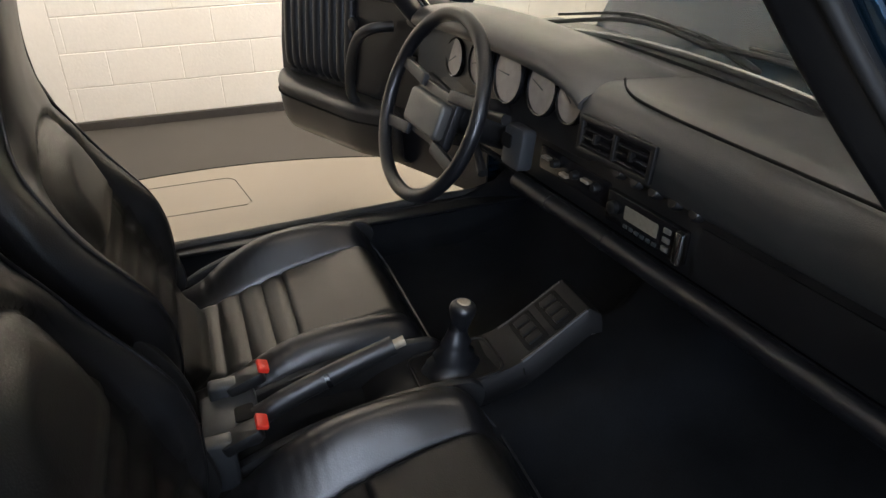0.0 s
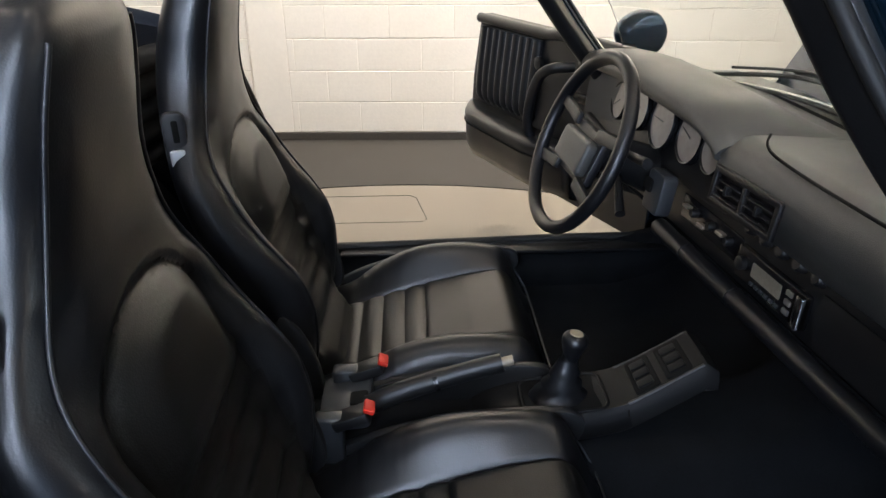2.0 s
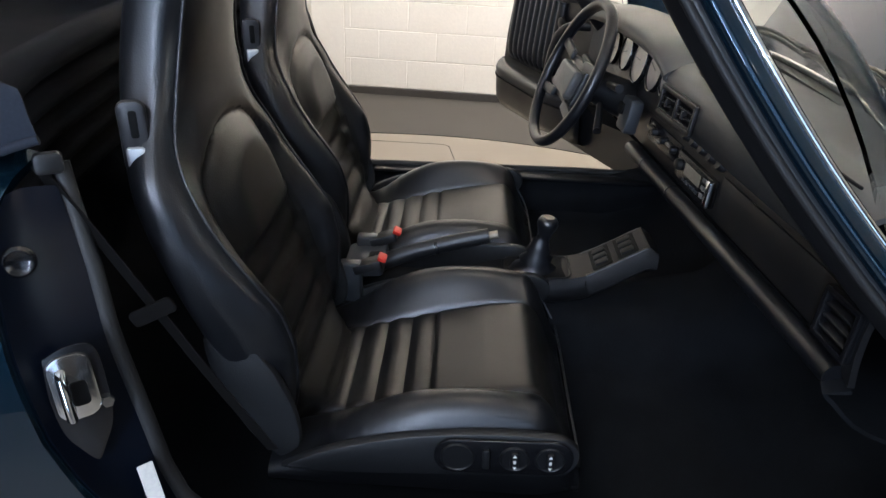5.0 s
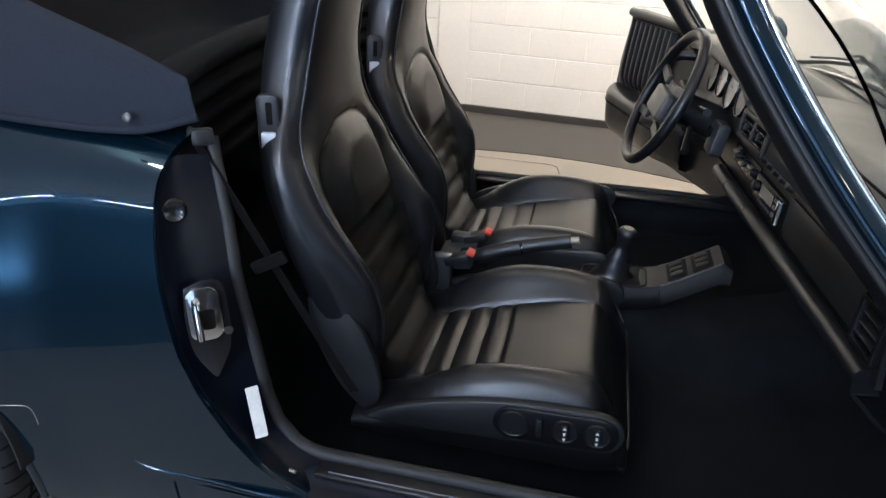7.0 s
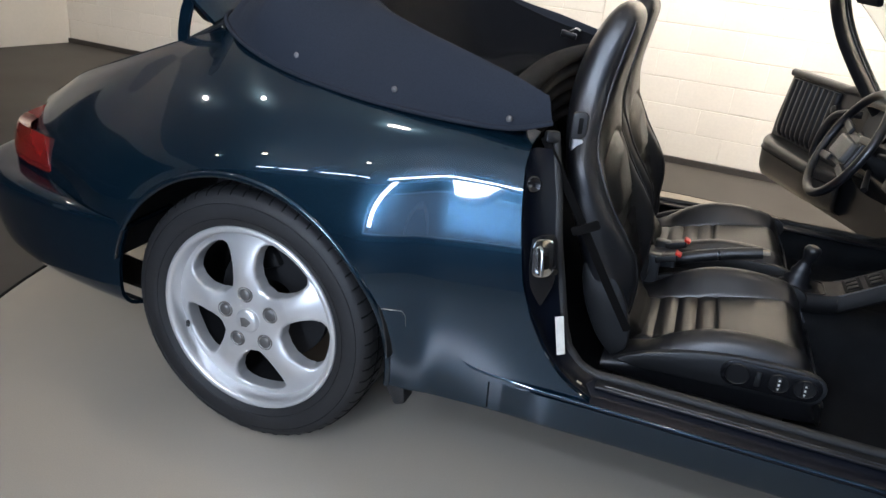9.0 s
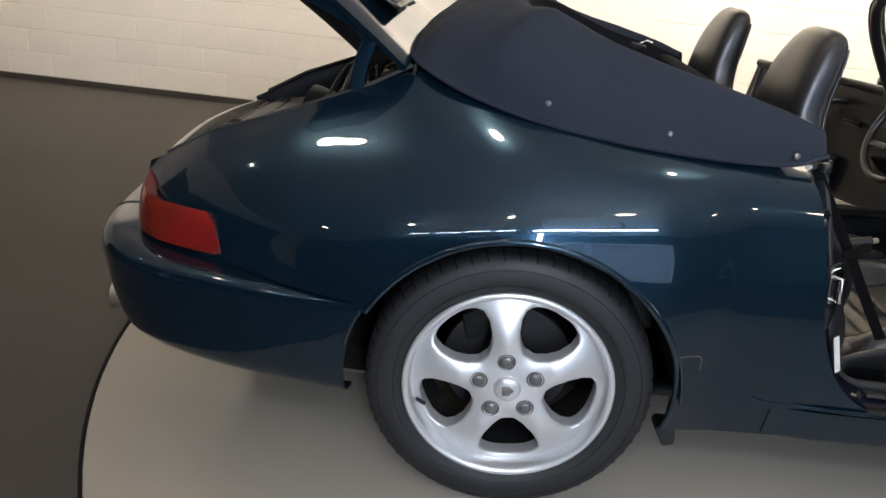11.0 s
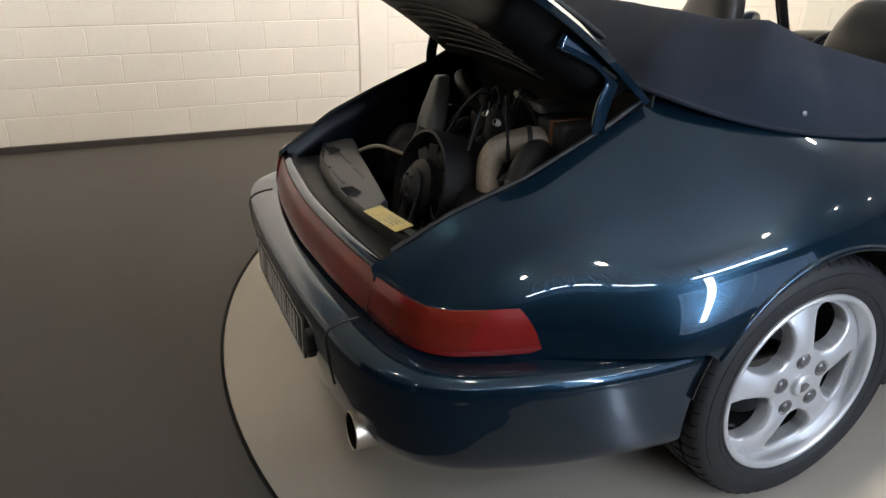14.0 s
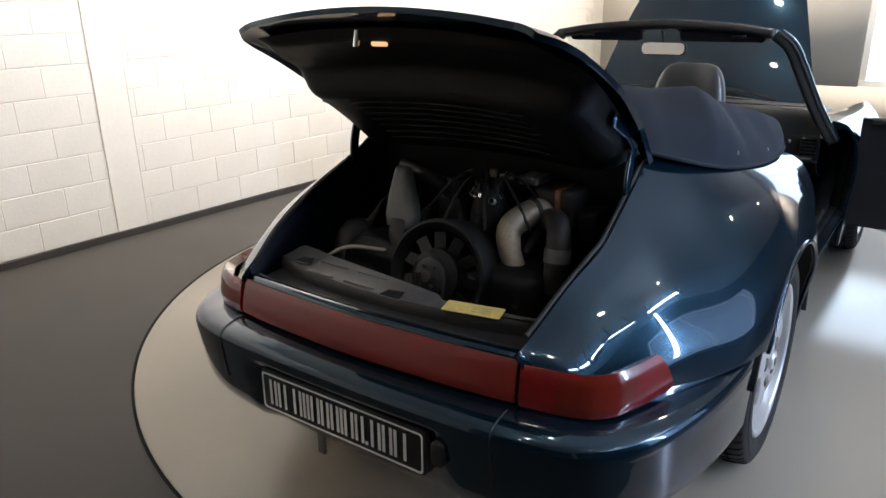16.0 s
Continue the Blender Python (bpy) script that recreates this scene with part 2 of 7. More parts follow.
def thicken(bm, thick):
    """Gives an open surface a back at a distance along its normals, with closed rims."""
    bm.normal_update()
    outer = list(bm.faces)
    back = {v: bm.verts.new(v.co - v.normal * thick) for v in list(bm.verts)}
    rims = [(e, e.link_faces[0]) for e in bm.edges if len(e.link_faces) == 1]
    for f in outer:
        bm.faces.new([back[v] for v in reversed(f.verts)])
    for e, f in rims:
        a, b = e.verts
        loop = [lp for lp in f.loops if lp.edge == e][0]
        a, b = loop.vert, loop.link_loop_next.vert
        bm.faces.new((b, a, back[a], back[b]))
    bm.normal_update()
    for e in bm.edges:
        if len(e.link_faces) == 2 and e.calc_face_angle(0) > radians(50):
            e.smooth = False
    return bm


def spline(points, n):
    """n points along a smooth curve through the given ones."""
    p = np.asarray(points, float)
    k = len(p)
    q = np.vstack([2 * p[0] - p[1], p, 2 * p[-1] - p[-2]])
    out = []
    for t in np.linspace(0, k - 1, n):
        i = min(int(t), k - 2)
        u = t - i
        a, b, c, d = q[i], q[i + 1], q[i + 2], q[i + 3]
        out.append(0.5 * (2 * b + (c - a) * u + (2 * a - 5 * b + 4 * c - d) * u * u + (3 * b - a - 3 * c + d) * u ** 3))
    return np.array(out)


def tube(points, r, sides=10, closed=False, flat=1.0):
    """A round (or flattened) bar along points; r is one radius or one a point."""
    p = np.asarray(points, float)
    n = len(p)
    r = np.broadcast_to(r, (n,))
    tan = np.gradient(p, axis=0) if not closed else np.roll(p, -1, 0) - np.roll(p, 1, 0)
    tan /= np.linalg.norm(tan, axis=1)[:, None] + 1e-12
    ref = np.array([0, 0, 1.0]) if abs(tan[0][2]) < 0.9 else np.array([1.0, 0, 0])
    side = np.cross(tan[0], ref)
    verts = []
    for i in range(n):
        side = side - tan[i] * (side @ tan[i])
        side /= np.linalg.norm(side)
        up = np.cross(side, tan[i])
        for k in range(sides):
            a = 2 * np.pi * k / sides
            verts.append(p[i] + r[i] * (np.cos(a) * side + flat * np.sin(a) * up))
    faces = []
    for i in range(n if closed else n - 1):
        for k in range(sides):
            a, b = i * sides + k, i * sides + (k + 1) % sides
            c, d = ((i + 1) % n) * sides + (k + 1) % sides, ((i + 1) % n) * sides + k
            faces.append((a, d, c, b))
    if not closed:
        faces.append(tuple(range(sides)))
        faces.append(tuple(reversed(range((n - 1) * sides, n * sides))))
    return sharp(mesh_from(verts, faces), 50)


def lathe(profile, sides=48, m=None, closed=False):
    """Turns a profile of (radius, height) round z, then places it by m."""
    prof = np.asarray(profile, float)
    verts, faces = [], []
    k = len(prof)
    for i in range(sides):
        a = 2 * np.pi * i / sides
        for r, h in prof:
            verts.append((r * np.cos(a), r * np.sin(a), h))
    for i in range(sides):
        for j in range(k if closed else k - 1):
            j2 = (j + 1) % k
            faces.append((i * k + j, ((i + 1) % sides) * k + j, ((i + 1) % sides) * k + j2, i * k + j2))
    me = mesh_from(verts, faces)
    bm = bmesh.new()
    bm.from_mesh(me)
    bmesh.ops.remove_doubles(bm, verts=bm.verts, dist=1e-6)
    bmesh.ops.recalc_face_normals(bm, faces=bm.faces)
    bm.to_mesh(me)
    bm.free()
    if m is not None:
        me.transform(m)
    return sharp(me, 40)


def box(lo, hi, bevel=0.004, seg=2, m=None):
    """A bevelled block between two corners."""
    bm = bmesh.new()
    bmesh.ops.create_cube(bm, size=1)
    lo, hi = Vector(lo), Vector(hi)
    for v in bm.verts:
        v.co = Vector([(lo[i] + hi[i]) / 2 + v.co[i] * (hi[i] - lo[i]) for i in range(3)])
    if bevel:
        bmesh.ops.bevel(bm, geom=list(bm.edges), offset=min(bevel, 0.49 * min(hi - lo)), segments=seg, affect="EDGES", profile=0.5)
    if m is not None:
        bm.transform(m)
    me = bpy.data.meshes.new("box")
    bm.to_mesh(me)
    bm.free()
    return me


def slab(outline, depth, bevel=0.004, m=None, seg=2):
    """A flat outline (x, y) drawn out by depth along z, with rounded edges, placed by m."""
    bm = bmesh.new()
    f = bm.faces.new([bm.verts.new((x, y, 0)) for x, y in outline])
    bm.normal_update()
    if f.normal.z < 0:
        f.normal_flip()
    top = bmesh.ops.extrude_face_region(bm, geom=[f])
    up = [v for v in top["geom"] if isinstance(v, bmesh.types.BMVert)]
    bmesh.ops.translate(bm, verts=up, vec=(0, 0, depth))
    bmesh.ops.recalc_face_normals(bm, faces=bm.faces)
    if bevel:
        edges = [e for e in bm.edges if len(e.link_faces) == 2 and e.calc_face_angle(0) > radians(60)]
        bmesh.ops.bevel(bm, geom=edges, offset=bevel, segments=seg, affect="EDGES", profile=0.5)
    if m is not None:
        bm.transform(m)
    me = bpy.data.meshes.new("slab")
    bm.to_mesh(me)
    bm.free()
    return sharp(me, 40)


def join(*meshes):
    bm = bmesh.new()
    for me in meshes:
        bm.from_mesh(me)
    return bm


def rounded(w, h, r, n=6):
    """Outline of a rounded rectangle about the origin."""
    out = []
    for cx, cy, a0 in ((w / 2 - r, h / 2 - r, 0), (-w / 2 + r, h / 2 - r, 90), (-w / 2 + r, -h / 2 + r, 180), (w / 2 - r, -h / 2 + r, 270)):
        for k in range(n + 1):
            a = radians(a0 + 90 * k / n)
            out.append((cx + r * np.cos(a), cy + r * np.sin(a)))
    return out


def smooth_step(a, b, x):
    t = min(1, max(0, (x - a) / (b - a)))
    return t * t * (3 - 2 * t)


def axes(o, x, y):
    """A placement at o with its x and y along the given ways."""
    x, y = Vector(x).normalized(), Vector(y)
    z = x.cross(y).normalized()
    y = z.cross(x)
    m = Matrix((x, y, z)).transposed().to_4x4()
    m.translation = o
    return m

# ---- the room ----
floor = part("floor", box((-7.0, -8.2, -0.2), (9.0, 4.5, -0.006), 0), FLOOR, None, smooth=False)
tagged(floor, "dark grey seamless cast floor round a turntable", "floor", kind="structure")
TC, TR = (0.87, 0.115), 2.05
table = part("turntable", lathe([(0, -0.1), (TR - 0.004, -0.1), (TR, -0.004), (TR - 0.006, 0.0), (0, 0.0)], 160, Matrix.Translation((*TC, 0))), TABLE, None)
tagged(table, "round beige cast floor turntable under the car", "turntable", kind="structure")
part("edge_ring", lathe([(TR + 0.001, -0.05), (TR + 0.001, -0.001), (TR + 0.010, -0.001), (TR + 0.010, -0.05)], 160, Matrix.Translation((*TC, 0))), GROOVE, table, "thin dark metal gap ring")
hatch_line = tube([(0.30, 2.03, -0.001), (0.97, 2.03, -0.001), (1.0, 2.0, -0.001), (1.04, 1.76, -0.001), (1.02, 1.735, -0.001), (0.30, 1.735, -0.001)], 0.0026, 6, closed=True)
part("hatch_joint", hatch_line, DARKBOARD, table, "thin joint line of a floor hatch")


def wall_y(x):
    return 2.95 - 0.05 * x


WA, WB = (-4.66, wall_y(-4.66)), (6.5, wall_y(6.5))
wdir = Vector((WB[0] - WA[0], WB[1] - WA[1], 0)).normalized()
wn_ = Vector((wdir.y, -wdir.x, 0))  # towards the room


def wall_slab(a, b, thick, z0, z1):
    """A wall from a to b seen from the room on its right-hand side, its thickness behind."""
    a, b = Vector((*a, 0)), Vector((*b, 0))
    d = (b - a).normalized()
    return box((0, 0, z0), ((b - a).length, thick, z1), 0, m=axes(a, d, (-d.y, d.x, 0)))


north = part("wall_north", wall_slab(WA, WB, 0.2, -0.05, CEIL), JOINT, None, smooth=False)
tagged(north, "cream painted concrete block wall", "wall", kind="structure")
west = part("wall_west", wall_slab((-5.35, -4.6), (-4.66, wall_y(-4.66)), 0.2, -0.05, CEIL), WALL, None, smooth=False)
tagged(west, "cream painted block wall meeting at a corner", "wall", kind="structure")
# showroom side with windows: piers, spandrel and head round real openings
SOUTH_Y = -4.3
south = part("wall_south", join(box((-6.0, SOUTH_Y - 0.2, -0.05), (0.0, SOUTH_Y, CEIL), 0), box((2.5, SOUTH_Y - 0.2, -0.05), (8.2, SOUTH_Y, CEIL), 0), box((0.0, SOUTH_Y - 0.2, -0.05), (2.5, SOUTH_Y, 0.2), 0), box((0.0, SOUTH_Y - 0.2, 2.52), (2.5, SOUTH_Y, CEIL), 0)), WALL_DARK, None, smooth=False)
tagged(south, "grey showroom wall with a shop window facing the car", "wall", kind="structure")
# a wide dark gate in the end wall, and a dark hatch in the ceiling
gate_a, gate_b = Vector((-5.35, -4.6)), Vector((-4.66, wall_y(-4.66)))
gate_dir = (gate_b - gate_a).normalized()
gate_in = Vector((gate_dir.y, -gate_dir.x))
gate = empty("end_gate", None, "wide dark grey panelled gate in the end wall, closed", "gate")
gp, gq = gate_a + gate_dir * 0.9, gate_a + gate_dir * 5.3
for k in range(5):
    part("gate_panel", wall_slab(gp + gate_in * 0.045, gq + gate_in * 0.045, 0.04, 0.49 * k + 0.004, 0.49 * k + 0.486), GATE_GREY, gate, smooth=False)
east = part("wall_east", join(box((6.5, SOUTH_Y, -0.05), (6.7, 3.2, 0.4), 0), box((6.5, SOUTH_Y, 2.5), (6.7, 3.2, CEIL), 0),
                              box((6.5, SOUTH_Y, 0.4), (6.7, -2.3, 2.5), 0), box((6.5, -0.2, 0.4), (6.7, 3.2, 2.5), 0)), WALL, None)
tagged(east, "white wall with a tall window", "wall", kind="structure")


def window(name, x0, x1, z0, z1, m):
    w = empty(name, None, "white framed shop window with daylight outside", "window")
    tagged(w, kind="structure")
    w.matrix_world = m
    t = 0.06
    fr = join(box((x0, 0, z0), (x1, 0.08, z0 + t)), box((x0, 0, z1 - t), (x1, 0.08, z1)), box((x0, 0.002, z0 + t), (x0 + t, 0.078, z1 - t)), box((x1 - t, 0.002, z0 + t), (x1, 0.078, z1 - t)),
              box(((x0 + x1) / 2 - 0.03, 0.002, z0 + t), ((x0 + x1) / 2 + 0.03, 0.078, z1 - t)))
    part("window_frame", fr, FRAME_WHITE, w, smooth=False)
    for a, b in ((x0 + t, (x0 + x1) / 2 - 0.03), ((x0 + x1) / 2 + 0.03, x1 - t)):
        g = part("pane", box((a, 0.03, z0 + t), (b, 0.04, z1 - t), 0), GLASS, w, smooth=False)
        g.visible_shadow = False
    return w


window("window_2", 0.0, 2.5, 0.2, 2.52, pose(0, SOUTH_Y - 0.14, 0, 0, 0, 0))
street = part("backdrop", mesh_from([(-4, -7.5, -1), (7, -7.5, -1), (7, -7.5, 5), (-4, -7.5, 5)], [(0, 1, 2, 3)]), STREET, None)
tagged(street, "pale blue daylight outside the shop window", "backdrop", kind="structure")
window("window_1", -2.3, -0.2, 0.4, 2.5, pose(6.65, 0, 0, 0, 0, 90))
back2 = part("backdrop", mesh_from([(8.6, -4, -1), (8.6, 5, -1), (8.6, 5, 4), (8.6, -4, 4)], [(0, 1, 2, 3)]), SKY_GLOW, None)
tagged(back2, "bright daylight outside the tall window", "backdrop", kind="structure")
ceiling = part("ceiling", box((-6.1, -7.4, CEIL), (8.4, 3.6, CEIL + 0.15), 0), CEILING, None, smooth=False)
tagged(ceiling, "white ceiling with recessed spots", "ceiling", kind="structure")
skirt = part("baseboard", wall_slab((WA[0], WA[1] - 0.004), (WB[0], WB[1] - 0.004), 0.02, -0.004, 0.035), DARKBOARD, None, smooth=False)
skirt.location = wn_ * 0.016
tagged(skirt, "thin dark joint strip along the foot of the wall", "baseboard", kind="structure")
pier = part("pilaster", wall_slab((0.152, wall_y(0.152)), (0.34, wall_y(0.34)), 0.1, 0.036, CEIL - 0.02), WALL, None, smooth=False)
pier.location = wn_ * 0.0026
part("wall_seam", tube([(0.146, wall_y(0.146) - 0.003, 0.04), (0.146, wall_y(0.146) - 0.003, CEIL - 0.02)], 0.0035, 6), SEAM, pier, "narrow grey movement joint")
tagged(pier, "cream plastered pilaster on the block wall", "pilaster", kind="structure")


def ceiling_spot(x, y):
    s = empty("ceiling_spot", None, "small round recessed ceiling spot, lit warm white", "ceiling lamp", "ceiling spots", (x, y, CEIL))
    part("trim_ring", lathe([(0.080, 0.0), (0.080, -0.006), (0.094, -0.008), (0.100, 0.0)], 28), FRAME_WHITE, s)
    return s


first_spot = None
for sx, sy in SPOTS:
    if first_spot is None:
        first_spot = ceiling_spot(sx, sy)
    else:
        copy_thing(first_spot, pose(sx, sy, CEIL))


def light_tube(at, w, h):
    t = empty("light_tube", None, "cold white light tube on a slim black bracket", "light tube", "light tubes", (at[0], at[1] - 0.03, at[2]))
    part("bracket", box((-w / 2 - 0.02, -0.03, -h / 2 - 0.02), (w / 2 + 0.02, -0.005, h / 2 + 0.02), 0.006), PLASTIC, t)
    for k in (-0.4, 0.4) if w > h else (0.0,):
        part("hanger", tube([(k * w, -0.018, h / 2), (k * w, -0.018, CEIL - at[2])], 0.008, 8), PLASTIC, t)
    return t


for at_, w_, h_, _ in TUBES:
    light_tube(at_, w_, h_)

# ---- the car ----
CY = 0.03  # the car's middle line at the doors


def middle(x):
    """The car stands slightly turned: its middle line, by the place along it."""
    return 0.021 + 0.025 * min(x, 1.4)


def across(x, h):
    """Where a distance h from the middle line lies at x, on the tail."""
    return middle(x) + h * (1 - (CY - middle(x)) / 0.65)


car = empty("car", None, "dark blue-green convertible sports car with doors and engine lid open", "car")
HUB = (0.0, 0.318)


def mirrored(me):
    """A copy of a mesh on the other side of the car's middle line."""
    c = me.copy()
    for v in c.vertices:
        v.co.y = 2 * middle(v.co.x) - v.co.y
    c.flip_normals()
    return c


# half sections of the rear quarter: distance from the middle and height, from the sill up to the deck edge
SECTIONS = [
    (0.90, [(0.725, 0.20), (0.748, 0.32), (0.758, 0.45), (0.764, 0.57), (0.750, 0.68), (0.708, 0.772), (0.655, 0.806), (0.60, 0.815)]),
    (0.66, [(0.735, 0.20), (0.755, 0.32), (0.765, 0.45), (0.770, 0.57), (0.758, 0.68), (0.715, 0.775), (0.660, 0.810), (0.60, 0.822)]),
    (0.45, [(0.748, 0.20), (0.773, 0.32), (0.786, 0.45), (0.791, 0.57), (0.773, 0.69), (0.723, 0.790), (0.650, 0.838), (0.56, 0.86)]),
    (0.36, [(0.766, 0.21), (0.797, 0.325), (0.812, 0.45), (0.818, 0.57), (0.797, 0.69), (0.736, 0.793), (0.644, 0.847), (0.548, 0.872)]),
    (0.30, [(0.780, 0.215), (0.811, 0.328), (0.828, 0.45), (0.833, 0.57), (0.810, 0.69), (0.742, 0.794), (0.640, 0.853), (0.538, 0.879)]),
    (0.25, [(0.786, 0.22), (0.817, 0.33), (0.834, 0.45), (0.839, 0.57), (0.816, 0.69), (0.746, 0.795), (0.635, 0.858), (0.53, 0.885)]),
    (0.00, [(0.805, 0.24), (0.835, 0.34), (0.850, 0.46), (0.854, 0.58), (0.828, 0.69), (0.745, 0.795), (0.620, 0.877), (0.50, 0.930)]),
    (-0.20, [(0.80, 0.25), (0.828, 0.34), (0.844, 0.45), (0.844, 0.56), (0.812, 0.67), (0.715, 0.778), (0.590, 0.876), (0.472, 0.948)]),
    (-0.40, [(0.77, 0.26), (0.800, 0.34), (0.815, 0.44), (0.812, 0.54), (0.772, 0.64), (0.675, 0.742), (0.560, 0.832), (0.486, 0.879)]),
    (-0.60, [(0.705, 0.28), (0.732, 0.36), (0.742, 0.44), (0.736, 0.52), (0.714, 0.605), (0.648, 0.695), (0.568, 0.760), (0.504, 0.798)]),
    (-0.75, [(0.64, 0.30), (0.662, 0.37), (0.670, 0.44), (0.667, 0.515), (0.652, 0.580), (0.602, 0.645), (0.545, 0.700), (0.488, 0.740)]),
    (-0.87, [(0.55, 0.32), (0.595, 0.38), (0.602, 0.44), (0.600, 0.51), (0.580, 0.562), (0.545, 0.606), (0.506, 0.642), (0.468, 0.670)]),
    (-0.93, [(0.46, 0.33), (0.495, 0.39), (0.505, 0.44), (0.505, 0.505), (0.495, 0.545), (0.480, 0.590), (0.468, 0.616), (0.456, 0.638)]),
]
SEC_X = np.array([s[0] for s in SECTIONS])[::-1]
SEC = np.array([s[1] for s in SECTIONS])[::-1]


def section_at(x):
    """Control points of the half section at x, by a smooth curve along the car."""
    i = int(np.clip(np.searchsorted(SEC_X, x) - 1, 0, len(SEC_X) - 2))
    t = (x - SEC_X[i]) / (SEC_X[i + 1] - SEC_X[i])

    def slope(k):
        a, b = max(k - 1, 0), min(k + 1, len(SEC_X) - 1)
        return (SEC[b] - SEC[a]) / (SEC_X[b] - SEC_X[a])

    h = SEC_X[i + 1] - SEC_X[i]
    t2, t3 = t * t, t ** 3
    return (2 * t3 - 3 * t2 + 1) * SEC[i] + (t3 - 2 * t2 + t) * h * slope(i) + (3 * t2 - 2 * t3) * SEC[i + 1] + (t3 - t2) * h * slope(i + 1)


def quarter_row(x, n):
    """n points (y, z) of the right-hand skin at x, with y measured in the world."""
    s = spline(section_at(x), n)
    return np.stack([CY - s[:, 0], s[:, 1]], 1)


def skin_y(x, z):
    r = quarter_row(x, 80)
    return float(np.interp(z, r[:, 1], r[:, 0]))


def door_gap_x(z):
    """The rear edge of the door opening, which sweeps forwards into the sill."""
    return float(np.interp(z, [0.20, 0.31, 0.335, 0.36, 0.387, 0.43, 0.50, 0.57, 0.70, 0.82], [0.86, 0.84, 0.80, 0.755, 0.722, 0.688, 0.650, 0.625, 0.598, 0.575]))


def quarter_mesh(n_u=64):
    """The skin of the right rear quarter with the wheel arch cut out and the bumper left off."""
    xs = np.concatenate([np.linspace(0.60, -0.45, 92), np.linspace(-0.46, -0.925, 44)])
    g = []
    for x in xs:
        row = []
        w = min(1.0, max(0.0, (x - 0.36) / 0.24))
        for j, p in enumerate(quarter_row(x, n_u)):
            if w == 0.0:
                row.append((x, *p))
                continue
            x2 = x + (door_gap_x(p[1]) - 0.60) * w
            row.append((x2, *quarter_row(x2, n_u)[j]))
        g.append(row)
    bm = sheet(g)
    R = 0.362

    def inside(p):
        if math.hypot(p.x - HUB[0], p.z - HUB[1]) < R and p.z < 0.75:
            return True
        if p.x < -0.25 and p.z < 0.505:
            return True
        return p.z < 0.243

    dead = [f for f in bm.faces if inside(f.calc_center_median())]
    bmesh.ops.delete(bm, geom=dead, context="FACES")
    for v in bm.verts:
        if v.is_boundary:
            d = math.hypot(v.co.x - HUB[0], v.co.z - HUB[1])
            if abs(d - R) < 0.03 and v.co.z < 0.75:
                s = R / d
                v.co.x, v.co.z = HUB[0] + (v.co.x - HUB[0]) * s, HUB[1] + (v.co.z - HUB[1]) * s
                v.co.y = skin_y(v.co.x, v.co.z)
            elif v.co.x < -0.3 and v.co.z < 0.56:
                v.co.z = 0.505
                v.co.y = skin_y(v.co.x, v.co.z)
            elif v.co.z < 0.30:
                v.co.z = 0.243
    bmesh.ops.recalc_face_normals(bm, faces=bm.faces)
    probe = min(bm.faces, key=lambda f: (f.calc_center_median() - Vector((0.4, -0.78, 0.5))).length)
    if probe.normal.y > 0:
        bmesh.ops.reverse_faces(bm, faces=bm.faces)
    thicken(bm, 0.012)
    me = bpy.data.meshes.new("quarter")
    bm.to_mesh(me)
    bm.free()
    return me


quarter = quarter_mesh()
quarter_left = mirrored(quarter)
part("quarter_panel", quarter, PAINT, car)
part("quarter_panel", quarter_left, PAINT, car)
# rolled lip of the wheel arch
arc = [radians(a) for a in np.linspace(-11, 152, 60)]
lip_pts = [(HUB[0] + 0.360 * math.cos(a), skin_y(HUB[0] + 0.36 * math.cos(a), HUB[1] + 0.36 * math.sin(a)) + 0.002, HUB[1] + 0.360 * math.sin(a)) for a in arc]
lip = tube(lip_pts, 0.0075, 8)
lip_left = mirrored(lip)
part("arch_lip", lip, PAINT, car)
part("arch_lip", lip_left, PAINT, car)


def arch_liner():
    """The dark inner arch behind the lip, drawn inwards."""
    a = [radians(k) for k in np.linspace(4, 168, 50)]
    rows = []
    for y, r in ((-0.79, 0.366), (-0.74, 0.372), (-0.45, 0.372), (-0.44, 0.2)):
        rows.append([(HUB[0] + r * math.cos(k), y, HUB[1] + r * math.sin(k)) for k in a])
    bm = sheet(rows, thick=0.004)
    me = bpy.data.meshes.new("liner")
    bm.to_mesh(me)
    bm.free()
    return me


liner = arch_liner()
liner_left = mirrored(liner)
part("arch_liner", liner, RUBBER, car, "dull black inner wheel arch")
part("arch_liner", liner_left, RUBBER, car, "dull black inner wheel arch")

for sgn in (-1, 1):
    bracket = join(slab([(0.345, 0.236), (0.352, 0.248), (0.392, 0.250), (0.398, 0.200), (0.372, 0.190)], 0.05, 0.006, axes((0, CY - sgn * 0.04 + sgn * 0.755, 0), (1, 0, 0), (0, 0, 1))),
                   box((0.374, CY + sgn * 0.735 - 0.012, 0.236), (0.384, CY + sgn * 0.735 + 0.012, 0.300), 0.002), box((0.390, CY + sgn * 0.735 - 0.012, 0.236), (0.398, CY + sgn * 0.735 + 0.012, 0.300), 0.002))
    part("arch_bracket", bracket, RUBBER, car, "black bracket at the foot of the wheel arch")
film_line = spline([(0.335, 0.456), (0.365, 0.4575), (0.386, 0.456), (0.394, 0.445), (0.396, 0.420)], 24)
part("film_edge", tube([(x, skin_y(x, z) - 0.0001, z) for x, z in film_line], 0.0006, 5), STEEL, car, "fine edge of clear stone guard film")

# ---- rear bumper ----


